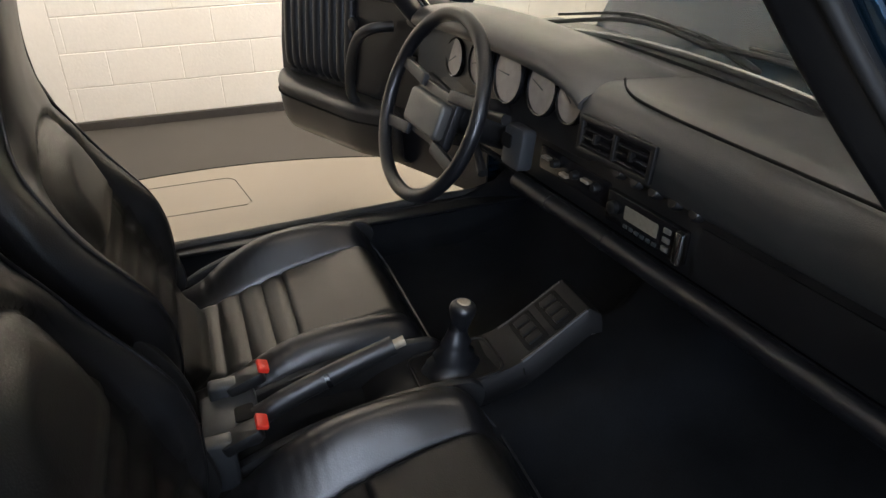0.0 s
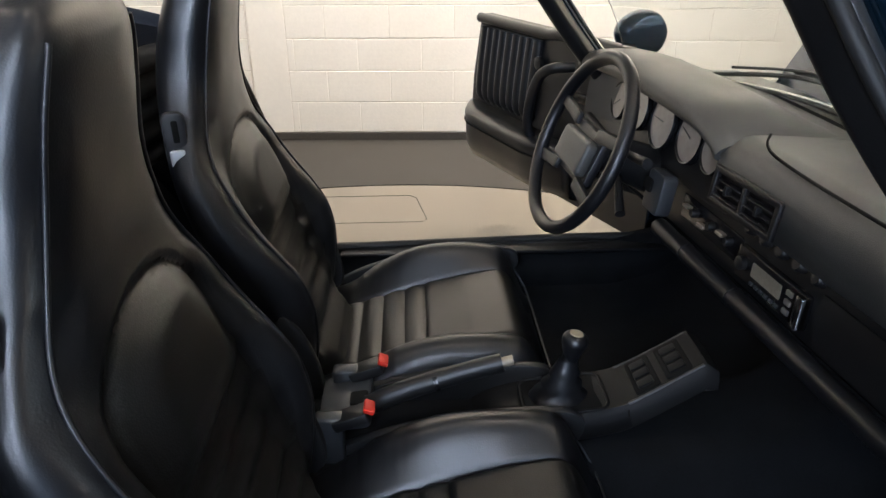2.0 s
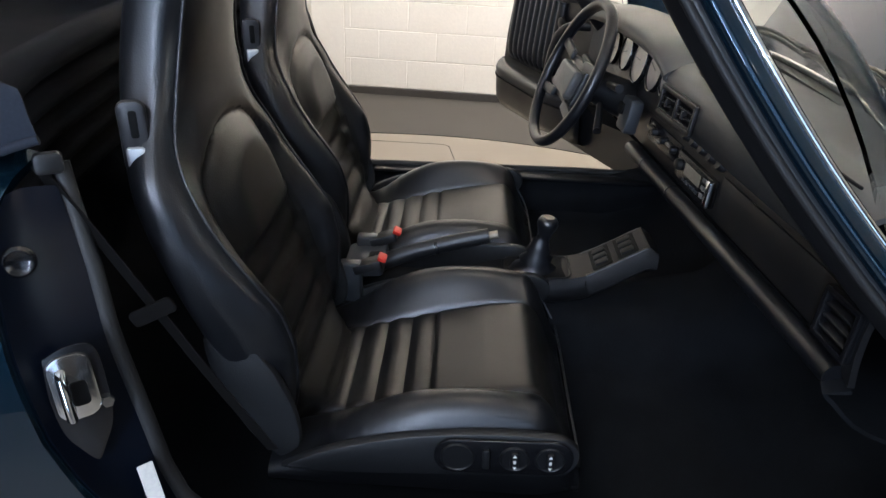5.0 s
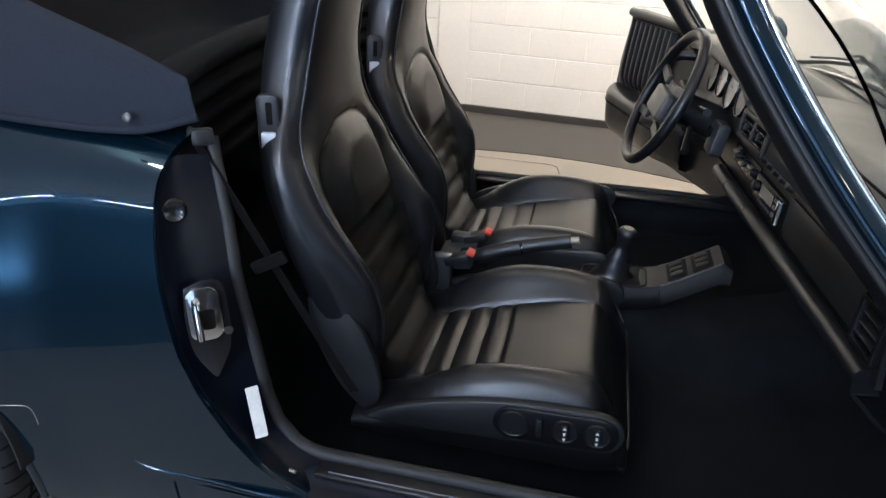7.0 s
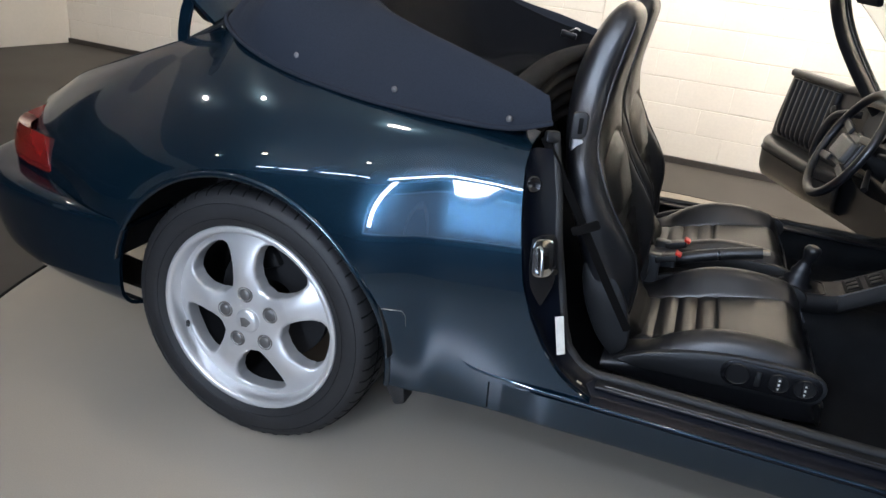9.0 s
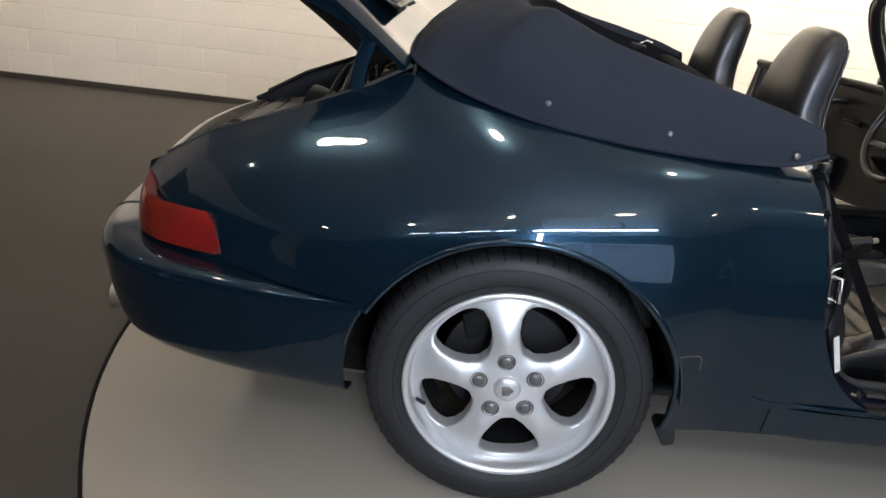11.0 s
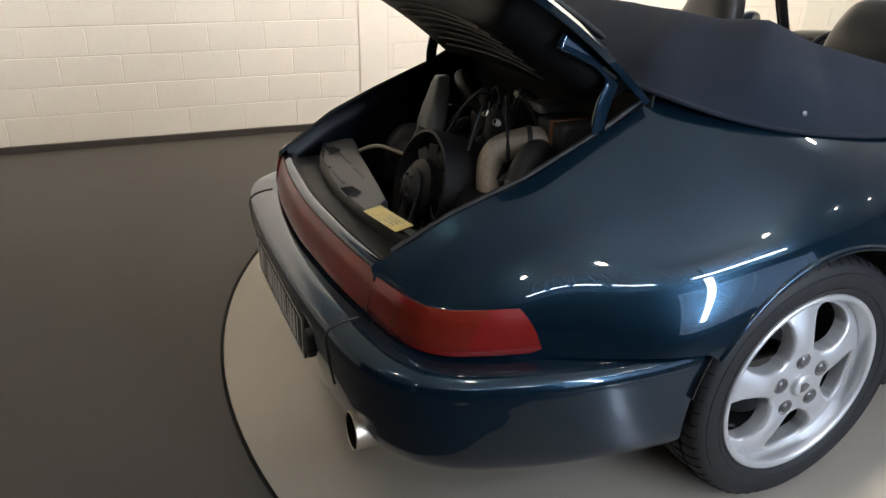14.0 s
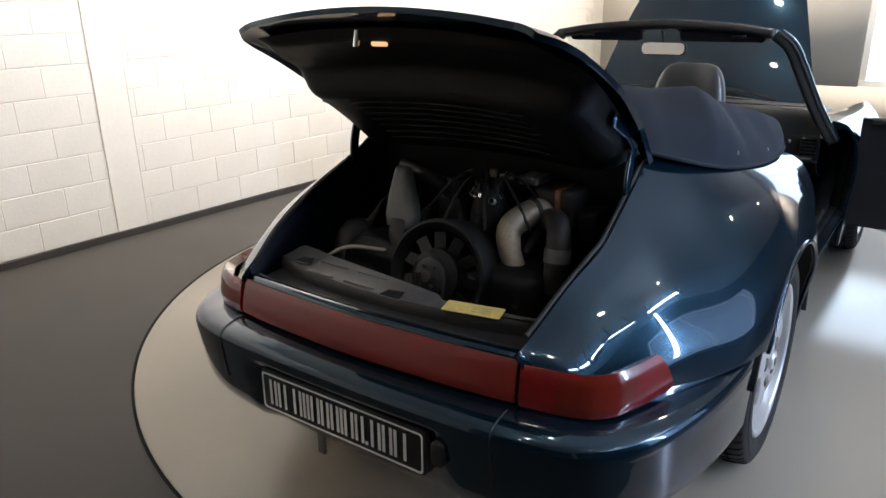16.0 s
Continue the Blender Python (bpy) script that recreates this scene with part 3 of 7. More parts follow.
BUMPER_PLAN = [(-0.30, 0.812), (-0.45, 0.805), (-0.62, 0.782), (-0.77, 0.742), (-0.88, 0.688), (-0.945, 0.618), (-0.980, 0.530), (-1.000, 0.40), (-1.013, 0.22), (-1.017, 0.10), (-1.018, 0.0)]


def tail_curve(off=0.0, n=90, plan=None):
    """The plan of the tail from the right wheel round to the left, off metres outwards."""
    half = spline(plan or [(-0.30, 0.815), (-0.42, 0.800), (-0.55, 0.757), (-0.646, 0.714), (-0.69, 0.700), (-0.78, 0.675), (-0.85, 0.646), (-0.905, 0.592), (-0.950, 0.490), (-0.984, 0.30), (-1.0, 0.10), (-1.003, 0.0)], n // 2)
    pts = [(x, -y) for x, y in half] + [(x, y) for x, y in half[::-1][1:]]
    p = np.array(pts)
    t = np.gradient(p, axis=0)
    nrm = np.stack([t[:, 1], -t[:, 0]], 1) / np.linalg.norm(t, axis=1)[:, None]
    nrm = -nrm if nrm[0][1] > 0 else nrm
    return p + nrm * off


def tail_lift(h):
    """The red band and the bumper's top rise towards the middle."""
    return 0.026 * max(0.0, 1 - (h / 0.70) ** 2)


def tail_point(x, h, z):
    return (x + 0.022 * smooth_step(0.68, 0.47, abs(h)), across(x, h), z + tail_lift(h))


def bumper():
    # profile of the bumper: how far outwards, and height
    prof = spline([(-0.150, 0.514), (-0.05, 0.513), (-0.01, 0.511), (0.020, 0.501), (0.031, 0.482), (0.031, 0.462), (0.027, 0.432), (0.018, 0.375), (0.004, 0.315), (-0.022, 0.276), (-0.07, 0.256)], 34)
    rows = []
    n = 110
    base = tail_curve(0, n, plan=BUMPER_PLAN)
    for off, z in prof:
        c = tail_curve(off, n, plan=BUMPER_PLAN)
        k = len(c)
        w = np.minimum(1, np.minimum(np.arange(k), np.arange(k)[::-1]) / 26)[:, None] ** 0.8
        c = base + (c - base) * (0.12 + 0.88 * w) if off > 0 else c
        end = np.minimum(1, np.minimum(np.arange(k), np.arange(k)[::-1]) / 30)
        zz = np.where(z < 0.42, z - (1 - end) * 0.018, z)
        if z > 0.47:
            zz = z - (1 - end) * 0.016
        dip = [0.018 * min(1.0, max(0.0, (0.33 - abs(y)) / 0.05)) * min(1.0, max(0.0, (0.462 - z) / 0.03)) for x, y in c]
        if z > 0.44:
            zz = zz + np.array([0.8 * tail_lift(y) for x, y in c])
        rows.append([(x + k2, across(x, y), q) for (x, y), q, k2 in zip(c, zz, dip)])
    bm = sheet(rows)
    R = 0.362
    dead = [f for f in bm.faces if f.calc_center_median().x > -0.45 and math.hypot(f.calc_center_median().x, f.calc_center_median().z - HUB[1]) < R]
    bmesh.ops.delete(bm, geom=dead, context="FACES")
    bm.faces.ensure_lookup_table()
    for v in bm.verts:
        d = math.hypot(v.co.x, v.co.z - HUB[1])
        if v.is_boundary and v.co.x > -0.45 and abs(d - R) < 0.02:
            v.co.x, v.co.z = v.co.x * R / d, HUB[1] + (v.co.z - HUB[1]) * R / d
    probe = min(bm.faces, key=lambda f: (f.calc_center_median() - Vector((-1.03, 0, 0.45))).length)
    if probe.normal.x > 0:
        bmesh.ops.reverse_faces(bm, faces=bm.faces)
    thicken(bm, 0.01)
    return bm


bump = part("rear_bumper", bumper(), PAINT, car)
# dark lower apron under the bumper
ap = []
for off, z in ((-0.085, 0.268), (-0.12, 0.25), (-0.25, 0.235)):
    ap.append([(x, across(x, y), z) for x, y in tail_curve(off, 80, plan=BUMPER_PLAN)])
part("lower_apron", sheet(ap, thick=0.006), RUBBER, bump, "dull black lower valance")
# joint lines where the middle of the bumper meets its corners
for sgn in (-1, 1):
    pr = []
    for off, z in [(-0.04, 0.514), (-0.01, 0.512), (0.021, 0.502), (0.0318, 0.482), (0.0318, 0.462), (0.0275, 0.432), (0.0185, 0.375)]:
        c = tail_curve(off, 110, plan=BUMPER_PLAN)
        run = c[(c[:, 0] < -0.6) & (c[:, 1] * sgn > 0.2)]
        run = run[np.argsort(run[:, 1])]
        jx = float(np.interp(sgn * 0.445, run[:, 1], run[:, 0]))
        pr.append((jx, across(jx, sgn * 0.445), z + (0.8 * tail_lift(0.445) if z > 0.44 else 0.0)))
    part("joint", tube(spline(pr, 14), 0.0022, 6), RUBBER, bump, "thin dark joint line")
# low rubber pads by the number plate
for sgn in (-1,):
    part("overrider_pad", slab(rounded(0.034, 0.06, 0.012), 0.022, 0.006, axes((-1.020, -0.010 + sgn * 0.292, 0.415), (0, -1, 0), (0, 0, 1))), RUBBER, bump, "black rubber pad")

# ---- tail lamps and the red band ----


def band(y0, y1, off0, off1, z0, z1, bulge=0.006):
    """A lens that follows the tail between two distances from the middle, with a slightly domed face."""
    rows = []
    zs = np.linspace(0, 1, 9)
    for s in zs:
        off = off0 + (off1 - off0) * s + bulge * (1 - (2 * s - 1) ** 4)
        cc = tail_curve(off - 0.03, 400)
        rows.append([tail_point(x, y, z0 + (z1 - z0) * s) for x, y in cc])
        if s == 0:
            keep = np.array([y0 <= y <= y1 for x, y in cc])
    return np.array(rows)[:, keep]


def lens(g, thick):
    bm = sheet(g)
    mid = bm.faces[:][len(bm.faces) // 2]
    bm.normal_update()
    if mid.normal.x > 0.2 or (abs(mid.normal.x) <= 0.2 and mid.normal.y * (mid.calc_center_median().y - CY) < 0):
        bmesh.ops.reverse_faces(bm, faces=bm.faces)
    thicken(bm, thick)
    return bm


LZ0, LZ1 = 0.516, 0.608
part("rear_reflector", lens(band(-0.455, 0.455, 0.029, 0.006, LZ0 + 0.004, LZ1 + 0.002), 0.02), RED_DULL, car, "wide dull red reflector band between the lamps")
for sgn in (-1, 1):
    lo, hi = (-0.710, -0.459) if sgn < 0 else (0.459, 0.710)
    g = band(lo, hi, 0.030, 0.015, LZ0, LZ1, bulge=0.007)
    # slanted front end: the upper rows stop short
    for i in range(g.shape[0]):
        fr_ = np.linspace(0, 1, g.shape[1])
        cut = 0.20 * i / (g.shape[0] - 1)
        take = cut + (1 - cut) * fr_ if sgn < 0 else (1 - cut) * fr_
        g[i] = np.stack([np.interp(take, fr_, g[i][:, c]) for c in range(3)], 1)
    lamp = part("tail_lamp", lens(g, 0.03), RED, car, "glossy red wrap-round tail lamp")
    lamp.data.materials.append(RED_AMBER)
    for p in lamp.data.polygons:
        if 0.515 < abs(p.center.y - middle(p.center.x)) < 0.640 and abs(p.center.z - 0.570) < 0.040:
            p.material_index = 1
# dark channel above the red band
ch = []
for off, z in ((-0.020, LZ1 + 0.0085), (-0.026, LZ1 + 0.006), (-0.034, LZ1 - 0.006), (-0.12, LZ1 - 0.010)):
    c = [tail_point(x, y, z) for x, y in tail_curve(off - 0.03, 200) if abs(y) < 0.44]
    ch.append(spline(c, 60))
part("lid_channel", sheet(ch, thick=0.006), RUBBER, car, "dark gutter with a rubber seal above the red band")
lip = []
for off, z in ((0.0, LZ1 - 0.004), (-0.001, LZ1 + 0.003), (-0.006, LZ1 + 0.0075), (-0.016, LZ1 + 0.010), (-0.021, LZ1 + 0.008), (-0.022, LZ1 + 0.002)):
    lip.append(spline([tail_point(x, y, z) for x, y in tail_curve(off - 0.03, 200) if abs(y) < 0.452], 60))
part("tail_lip", sheet(lip, thick=0.003), PAINT, car, "painted lip along the top of the red band")

# ---- number plate ----
PLATE_AT = (-1.032, -0.010, 0.403)
plate = part("number_plate", slab(rounded(0.524, 0.114, 0.012), 0.006, 0.002, axes(PLATE_AT, (0, -1, 0), (0.02, 0, 1))), PLATE_BLACK, car, "black show plate with white bars and border")
pm = axes((PLATE_AT[0] - 0.0012, *PLATE_AT[1:]), (0, -1, 0), (0.02, 0, 1))
pf = pm @ Matrix.Translation((0, 0, 0.0075))
# upright bars, two to a character, with a dot between the last groups
bar_x = -0.232
for wide in (0.030, 0.034, 0.0, 0.034, 0.026, 0.034, 0.032, 0.032, 0.012, 0.034, 0.032, -0.010, 0.034, 0.034, 0.040):
    if wide == 0.0:
        bar_x += 0.020
        continue
    if wide < 0:
        part("plate_bar", slab(rounded(0.009, 0.010, 0.001, 2), 0.0008, 0, pf @ Matrix.Translation((bar_x + 0.005, -0.031, 0))), PLATE_WHITE, plate, smooth=False)
        bar_x += 0.016
        continue
    for bx in ((0.0045, wide - 0.0085) if wide > 0.02 else (wide / 2 - 0.002,)):
        part("plate_bar", slab(rounded(0.0085, 0.070, 0.001, 2), 0.0008, 0, pf @ Matrix.Translation((bar_x + bx + 0.002, 0, 0))), PLATE_WHITE, plate, smooth=False)
    bar_x += wide
rim_o, rim_i = rounded(0.512, 0.102, 0.010), rounded(0.502, 0.092, 0.008)
bm = bmesh.new()
vo = [bm.verts.new((x, y, 0)) for x, y in rim_o]
vi = [bm.verts.new((x, y, 0)) for x, y in rim_i]
for i in range(len(vo)):
    j = (i + 1) % len(vo)
    bm.faces.new((vo[i], vo[j], vi[j], vi[i]))
thicken(bm, -0.0008)
bm.transform(pf)
part("border", bm, PLATE_WHITE, plate, smooth=False)
part("plate_holder", box((-1.032, -0.272, 0.350), (-0.985, 0.252, 0.456), 0.004), PLASTIC, car)

# ---- exhaust ----
pipe = lathe([(0.041, 0.0), (0.041, 0.135), (0.0420, 0.143), (0.0408, 0.1445), (0.0398, 0.143), (0.0396, 0.135), (0.0396, 0.0)], 32, axes((-0.86, -0.502, 0.297), (0, -1, 0), (0.04, 0.0, 1)))
part("exhaust_pipe", pipe, STEEL, car, "brushed steel tail pipe, sooty inside")
part("pipe_inside", lathe([(0.0, 0.03), (0.0390, 0.03), (0.0390, 0.1415)], 24, axes((-0.86, -0.502, 0.297), (0, -1, 0), (0.04, 0.0, 1))), GROOVE, car, "sooty black inside of the tail pipe")
# hanging bracket below the plate
part("tow_strap", box((-0.985, 0.10, 0.225), (-0.975, 0.125, 0.29), 0.003), BRAKE, car)

# ---- wheels ----


def wheel(parent):
    """A five-spoked alloy wheel with its tyre, axis along z, outer face towards +z, at the origin."""
    w = empty("wheel", parent)
    tp = spline([(0.226, -0.10), (0.262, -0.112), (0.295, -0.108), (0.312, -0.092), (0.318, -0.06), (0.319, 0.0), (0.318, 0.062), (0.312, 0.092), (0.294, 0.106), (0.262, 0.109), (0.240, 0.101), (0.228, 0.092)], 60)
    part("tyre", lathe(tp, 96), TYRE, w)
    for h in (-0.055, -0.018, 0.02, 0.057):
        part("tread_groove", lathe([(0.3165, h - 0.004), (0.3192, h - 0.0035), (0.3192, h + 0.0035), (0.3165, h + 0.004)], 72), GROOVE, w)
    # cuts across the shoulder, slightly slanted, and a raised line on the sidewall
    cuts = []
    for k in range(58):
        a = 2 * math.pi * k / 58
        cuts.append(tube([(r * math.cos(a + d), r * math.sin(a + d), h) for r, h, d in ((0.3192, 0.034, 0.030), (0.3186, 0.062, 0.014), (0.3128, 0.0905, 0.004), (0.3045, 0.0995, 0.0))], 0.0024, 5))
    tagged(part("tread_cut", join(*cuts), GROOVE, w, "fine cuts across the tyre shoulder"), kind="stuff")
    for rr, hh in ((0.2875, 0.1078), (0.2520, 0.1066)):
        part("sidewall_line", lathe([(rr - 0.0018, hh - 0.002), (rr, hh + 0.0014), (rr + 0.0018, hh - 0.002)], 96), TYRE, w)
    rim = spline([(0.2275, 0.088), (0.2325, 0.094), (0.2325, 0.101), (0.227, 0.104), (0.2195, 0.101), (0.2155, 0.092), (0.2135, 0.072), (0.2105, 0.045), (0.206, 0.02), (0.204, -0.05), (0.212, -0.105), (0.226, -0.1)], 40)
    part("rim", lathe(rim[:24], 96), SILVER, w)
    # the barrel's shade is painted: far darker than the silver rim it continues
    part("barrel", lathe(rim[23:], 96), BARREL, w, "dark inner barrel, shade put into its colour")
    # spoke disc: five broad openings, dished towards the hub
    na = 220
    bm = bmesh.new()
    grid = {}

    def height(r, a):
        base = 0.096 - 0.028 * (r / 0.2105) ** 2.2
        k = math.cos(5 * a)
        return base + 0.010 * k * min(1, max(0, (r - 0.05) / 0.06)) * max(0, 1 - ((r - 0.13) / 0.09) ** 2)

    rad = np.concatenate([[0.02], np.linspace(0.03, 0.2132, 50)])
    for i, r in enumerate(rad):
        for j in range(na):
            a = 2 * math.pi * j / na
            grid[i, j] = bm.verts.new((r * math.cos(a), r * math.sin(a), height(r, a)))
    c = bm.verts.new((0, 0, height(0, 0)))

    def hole(x, y):
        r, a = math.hypot(x, y), math.atan2(y, x)
        d = (a - math.pi / 5 + math.pi / 5) % (2 * math.pi / 5) - math.pi / 5
        # openings lie half way between the spokes
        px, py = r * math.cos(d), r * math.sin(d)
        u = (px - 0.141) / 0.060
        half = 0.074 * (0.86 + 0.34 * u) if abs(u) < 1 else 0
        if abs(u) >= 1:
            return 2.0
        return (abs(u) ** 2.6 + (abs(py) / max(half, 1e-3)) ** 2.2)

    for j in range(na):
        bm.faces.new((c, grid[0, j], grid[0, (j + 1) % na]))
    for i in range(len(rad) - 1):
        for j in range(na):
            f = bm.faces.new((grid[i, j], grid[i + 1, j], grid[i + 1, (j + 1) % na], grid[i, (j + 1) % na]))
    # spokes point along angle 36 degrees + 72 k; turn the relief to match
    dead = [f for f in bm.faces if hole(*f.calc_center_median().xy) < 1.0]
    bmesh.ops.delete(bm, geom=dead, context="FACES")
    for v in bm.verts:
        x, y = v.co.x, v.co.y
        r, a = math.hypot(x, y), math.atan2(y, x)
        v.co.z = height(r, a)
    for _ in range(4):
        rim_v = [v for v in bm.verts if v.is_boundary and math.hypot(v.co.x, v.co.y) < 0.205]
        moved = {}
        for v in rim_v:
            nb = [e.other_vert(v) for e in v.link_edges if e.is_boundary]
            if len(nb) == 2:
                moved[v] = v.co * 0.4 + (nb[0].co + nb[1].co) * 0.3
        for v, co in moved.items():
            v.co = co
    bmesh.ops.recalc_face_normals(bm, faces=bm.faces)
    bm.normal_update()
    if sum(f.normal.z for f in bm.faces) < 0:
        bmesh.ops.reverse_faces(bm, faces=bm.faces)
    # rounded inner edges of the openings, drawn backwards
    edges = [e for e in bm.edges if e.is_boundary and max(math.hypot(v.co.x, v.co.y) for v in e.verts) < 0.2075]
    for inw, down in ((0.0025, 0.003), (0.001, 0.006), (0.0, 0.028)):
        ext = bmesh.ops.extrude_edge_only(bm, edges=edges)
        nv = [g for g in ext["geom"] if isinstance(g, bmesh.types.BMVert)]
        edges = [g for g in ext["geom"] if isinstance(g, bmesh.types.BMEdge)]
        for v in nv:
            a = (math.floor(math.atan2(v.co.y, v.co.x) / (2 * math.pi / 5)) + 0.5) * 2 * math.pi / 5
            cx, cy = 0.143 * math.cos(a), 0.143 * math.sin(a)
            d = Vector((cx - v.co.x, cy - v.co.y, 0))
            v.co += d.normalized() * inw - Vector((0, 0, down))
    part("spokes", bm, SILVER, w)
    for k in range(5):
        a = 2 * math.pi * k / 5
        m = Matrix.Translation((0.065 * math.cos(a), 0.065 * math.sin(a), 0.0845))
        part("nut_recess", lathe([(0.0, 0.0095), (0.0155, 0.0100), (0.0175, 0.0122), (0.0190, 0.0128), (0.0202, 0.0108), (0.0202, 0.004)], 24, m), BRAKE, w)
        part("wheel_nut", lathe([(0.0, 0.0150), (0.007, 0.0152), (0.0115, 0.0140), (0.0148, 0.0115), (0.0158, 0.007), (0.0158, 0.0)], 14, m @ Matrix.Translation((0, 0, 0.0005))), NUT, w, "dull grey wheel nut")
    part("hub_cap", lathe([(0.0, 0.108), (0.022, 0.1075), (0.027, 0.105), (0.030, 0.100), (0.030, 0.085)], 32), SILVER, w)
    part("crest", slab([(-0.011, 0.012), (0.011, 0.012), (0.012, -0.002), (0.0, -0.015), (-0.012, -0.002)], 0.002, 0.0006, Matrix.Translation((0, 0, 0.1075))), BRAKE, w, "dark plain shield badge")
    part("valve", tube([(-0.046, 0.205, 0.068), (-0.043, 0.186, 0.090)], 0.0045, 8), RUBBER, w)
    # the disc shares the barrel's painted shade
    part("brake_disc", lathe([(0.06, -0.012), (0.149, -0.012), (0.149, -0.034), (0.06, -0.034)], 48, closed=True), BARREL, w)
    part("brake_caliper", slab([(0.09, -0.07), (0.155, -0.06), (0.165, 0.0), (0.155, 0.06), (0.09, 0.07)], 0.055, 0.008, pose(0, 0, -0.048, 0, 0, 15)), ENGINE, w)
    return w


rw = wheel(car)
AX = Matrix(((1, 0, 0), (0, 0, -1), (0, 1, 0))).to_4x4()  # z of the wheel to -y
rw.matrix_basis = Matrix.Translation((0, -0.668, 0.318)) @ AX @ pose(0, 0, 0, 0, 0, 98)
for at, out in (((2.27, -0.66, 0.318), -1), ((0, 0.710, 0.318), 1), ((2.27, 0.72, 0.318), 1)):
    m = Matrix.Translation(at) @ (AX if out < 0 else AX @ pose(0, 0, 0, 180, 0, 0))
    cw = copy_thing(rw, m)
    cw.parent = car

# ---- cabin ----
IC = 0.055  # middle of the cabin


def tub():
    """Carpeted floor with sills, tunnel, toe board and rear bulkhead, as one sheet."""
    prof = [(-0.665, 0.355), (-0.635, 0.35), (-0.60, 0.30), (-0.58, 0.235), (-0.30, 0.225), (-0.12, 0.235), (-0.065, 0.30), (-0.03, 0.335), (0.055, 0.345), (0.14, 0.335), (0.175, 0.30), (0.23, 0.235), (0.40, 0.225), (0.69, 0.235), (0.71, 0.30), (0.745, 0.35), (0.775, 0.355)]
    p = spline(prof, 60)
    rows = []
    for x, lift in ((0.36, 0.34), (0.44, 0.22), (0.55, 0.13), (0.62, 0.05), (0.68, 0.0), (0.9, 0.0), (1.1, 0.0), (1.3, 0.0), (1.5, 0.0), (1.62, 0.03), (1.72, 0.12), (1.80, 0.30), (1.82, 0.5)):
        rows.append([(x, y, min(0.66, max(z, z + lift) if z < 0.34 else z + lift * 0.9)) for y, z in p])
    bm = sheet(rows, thick=0.006)
    return bm


part("floor_carpet", tub(), CARPET, car, "near-black deep carpet over floor and tunnel")
part("rear_bulkhead", sheet([[(0.36, y, z) for y in np.linspace(-0.62, 0.70, 8)] for z in (0.5, 0.7, 0.86)], thick=0.01), CARPET, car)
part("underbody", box((-0.55, -0.50, 0.17), (1.9, 0.56, 0.205), 0.02), RUBBER, car)


def sill(side):
    """Painted rocker, black tread and rubber seal of one door opening (side -1: right)."""
    prof = [(0.700, 0.228), (0.738, 0.233), (0.758, 0.245), (0.766, 0.266), (0.769, 0.290), (0.767, 0.312), (0.762, 0.322), (0.752, 0.328)]
    rows = []
    for x in np.linspace(0.60, 1.72, 50):
        row = []
        for y, z in spline(prof, 18):
            proud = 0.0070 * smooth_step(0.60, 0.72, x) - 0.0008 * (1 - smooth_step(0.60, 0.63, x))
            at_x = min(x, 0.88)
            own = CY - skin_y(at_x, max(z, 0.243)) + proud - (0.012 if z > 0.324 else 0.0)
            y = own if z > 0.243 else y - 0.758 + CY - skin_y(at_x, 0.25) + proud
            row.append((x, CY + side * y, z))
        rows.append(row)
    bm = sheet(rows)
    bmesh.ops.recalc_face_normals(bm, faces=bm.faces)
    thicken(bm, 0.008)
    part("rocker_panel", bm, PAINT, car)
    bead = spline([(0.505, 0.378), (0.522, 0.359), (0.547, 0.346), (0.59, 0.339), (0.66, 0.335), (0.76, 0.3325), (0.92, 0.3315), (1.3, 0.3315), (1.71, 0.3315)], 60)
    rim = [(x, CY + side * (CY - skin_y(min(x, 0.88), z) + 0.0070 * smooth_step(0.60, 0.72, x) - 0.002 - 0.003 * (1 - smooth_step(0.505, 0.55, x))), z) for x, z in bead]
    part("rocker_bead", tube(rim, 0.0045, 8), PAINT, car, "rounded painted crease over the rocker")
    part("rocker_joint", tube([(0.584, CY + side * (CY - skin_y(0.584, z) + 0.0004), z) for z in np.linspace(0.250, 0.322, 8)], 0.0018, 6), GROOVE, car, "thin dark joint line")
    step = [(0.758, 0.326), (0.750, 0.332), (0.735, 0.336), (0.722, 0.340), (0.715, 0.352), (0.690, 0.356), (0.672, 0.356)]
    rows = [[(x, CY + side * y, z) for y, z in step] for x in np.linspace(0.74, 1.72, 12)]
    # the sill's shade is in this darker paint colour
    part("sill_face", sheet(rows, thick=0.004), PAINT_SHADED, car)
    part("sill_tread", box((0.80, min(CY + side * 0.725, CY + side * 0.668), 0.354), (1.68, max(CY + side * 0.725, CY + side * 0.668), 0.3625), 0.003), PLASTIC, car, "black ribbed sill tread")
    y = CY + side * 0.716
    part("tread_rib", tube([(0.82, y, 0.3625), (1.66, y, 0.3625)], 0.0022, 6), PLASTIC, car)


sill(-1)
sill(1)


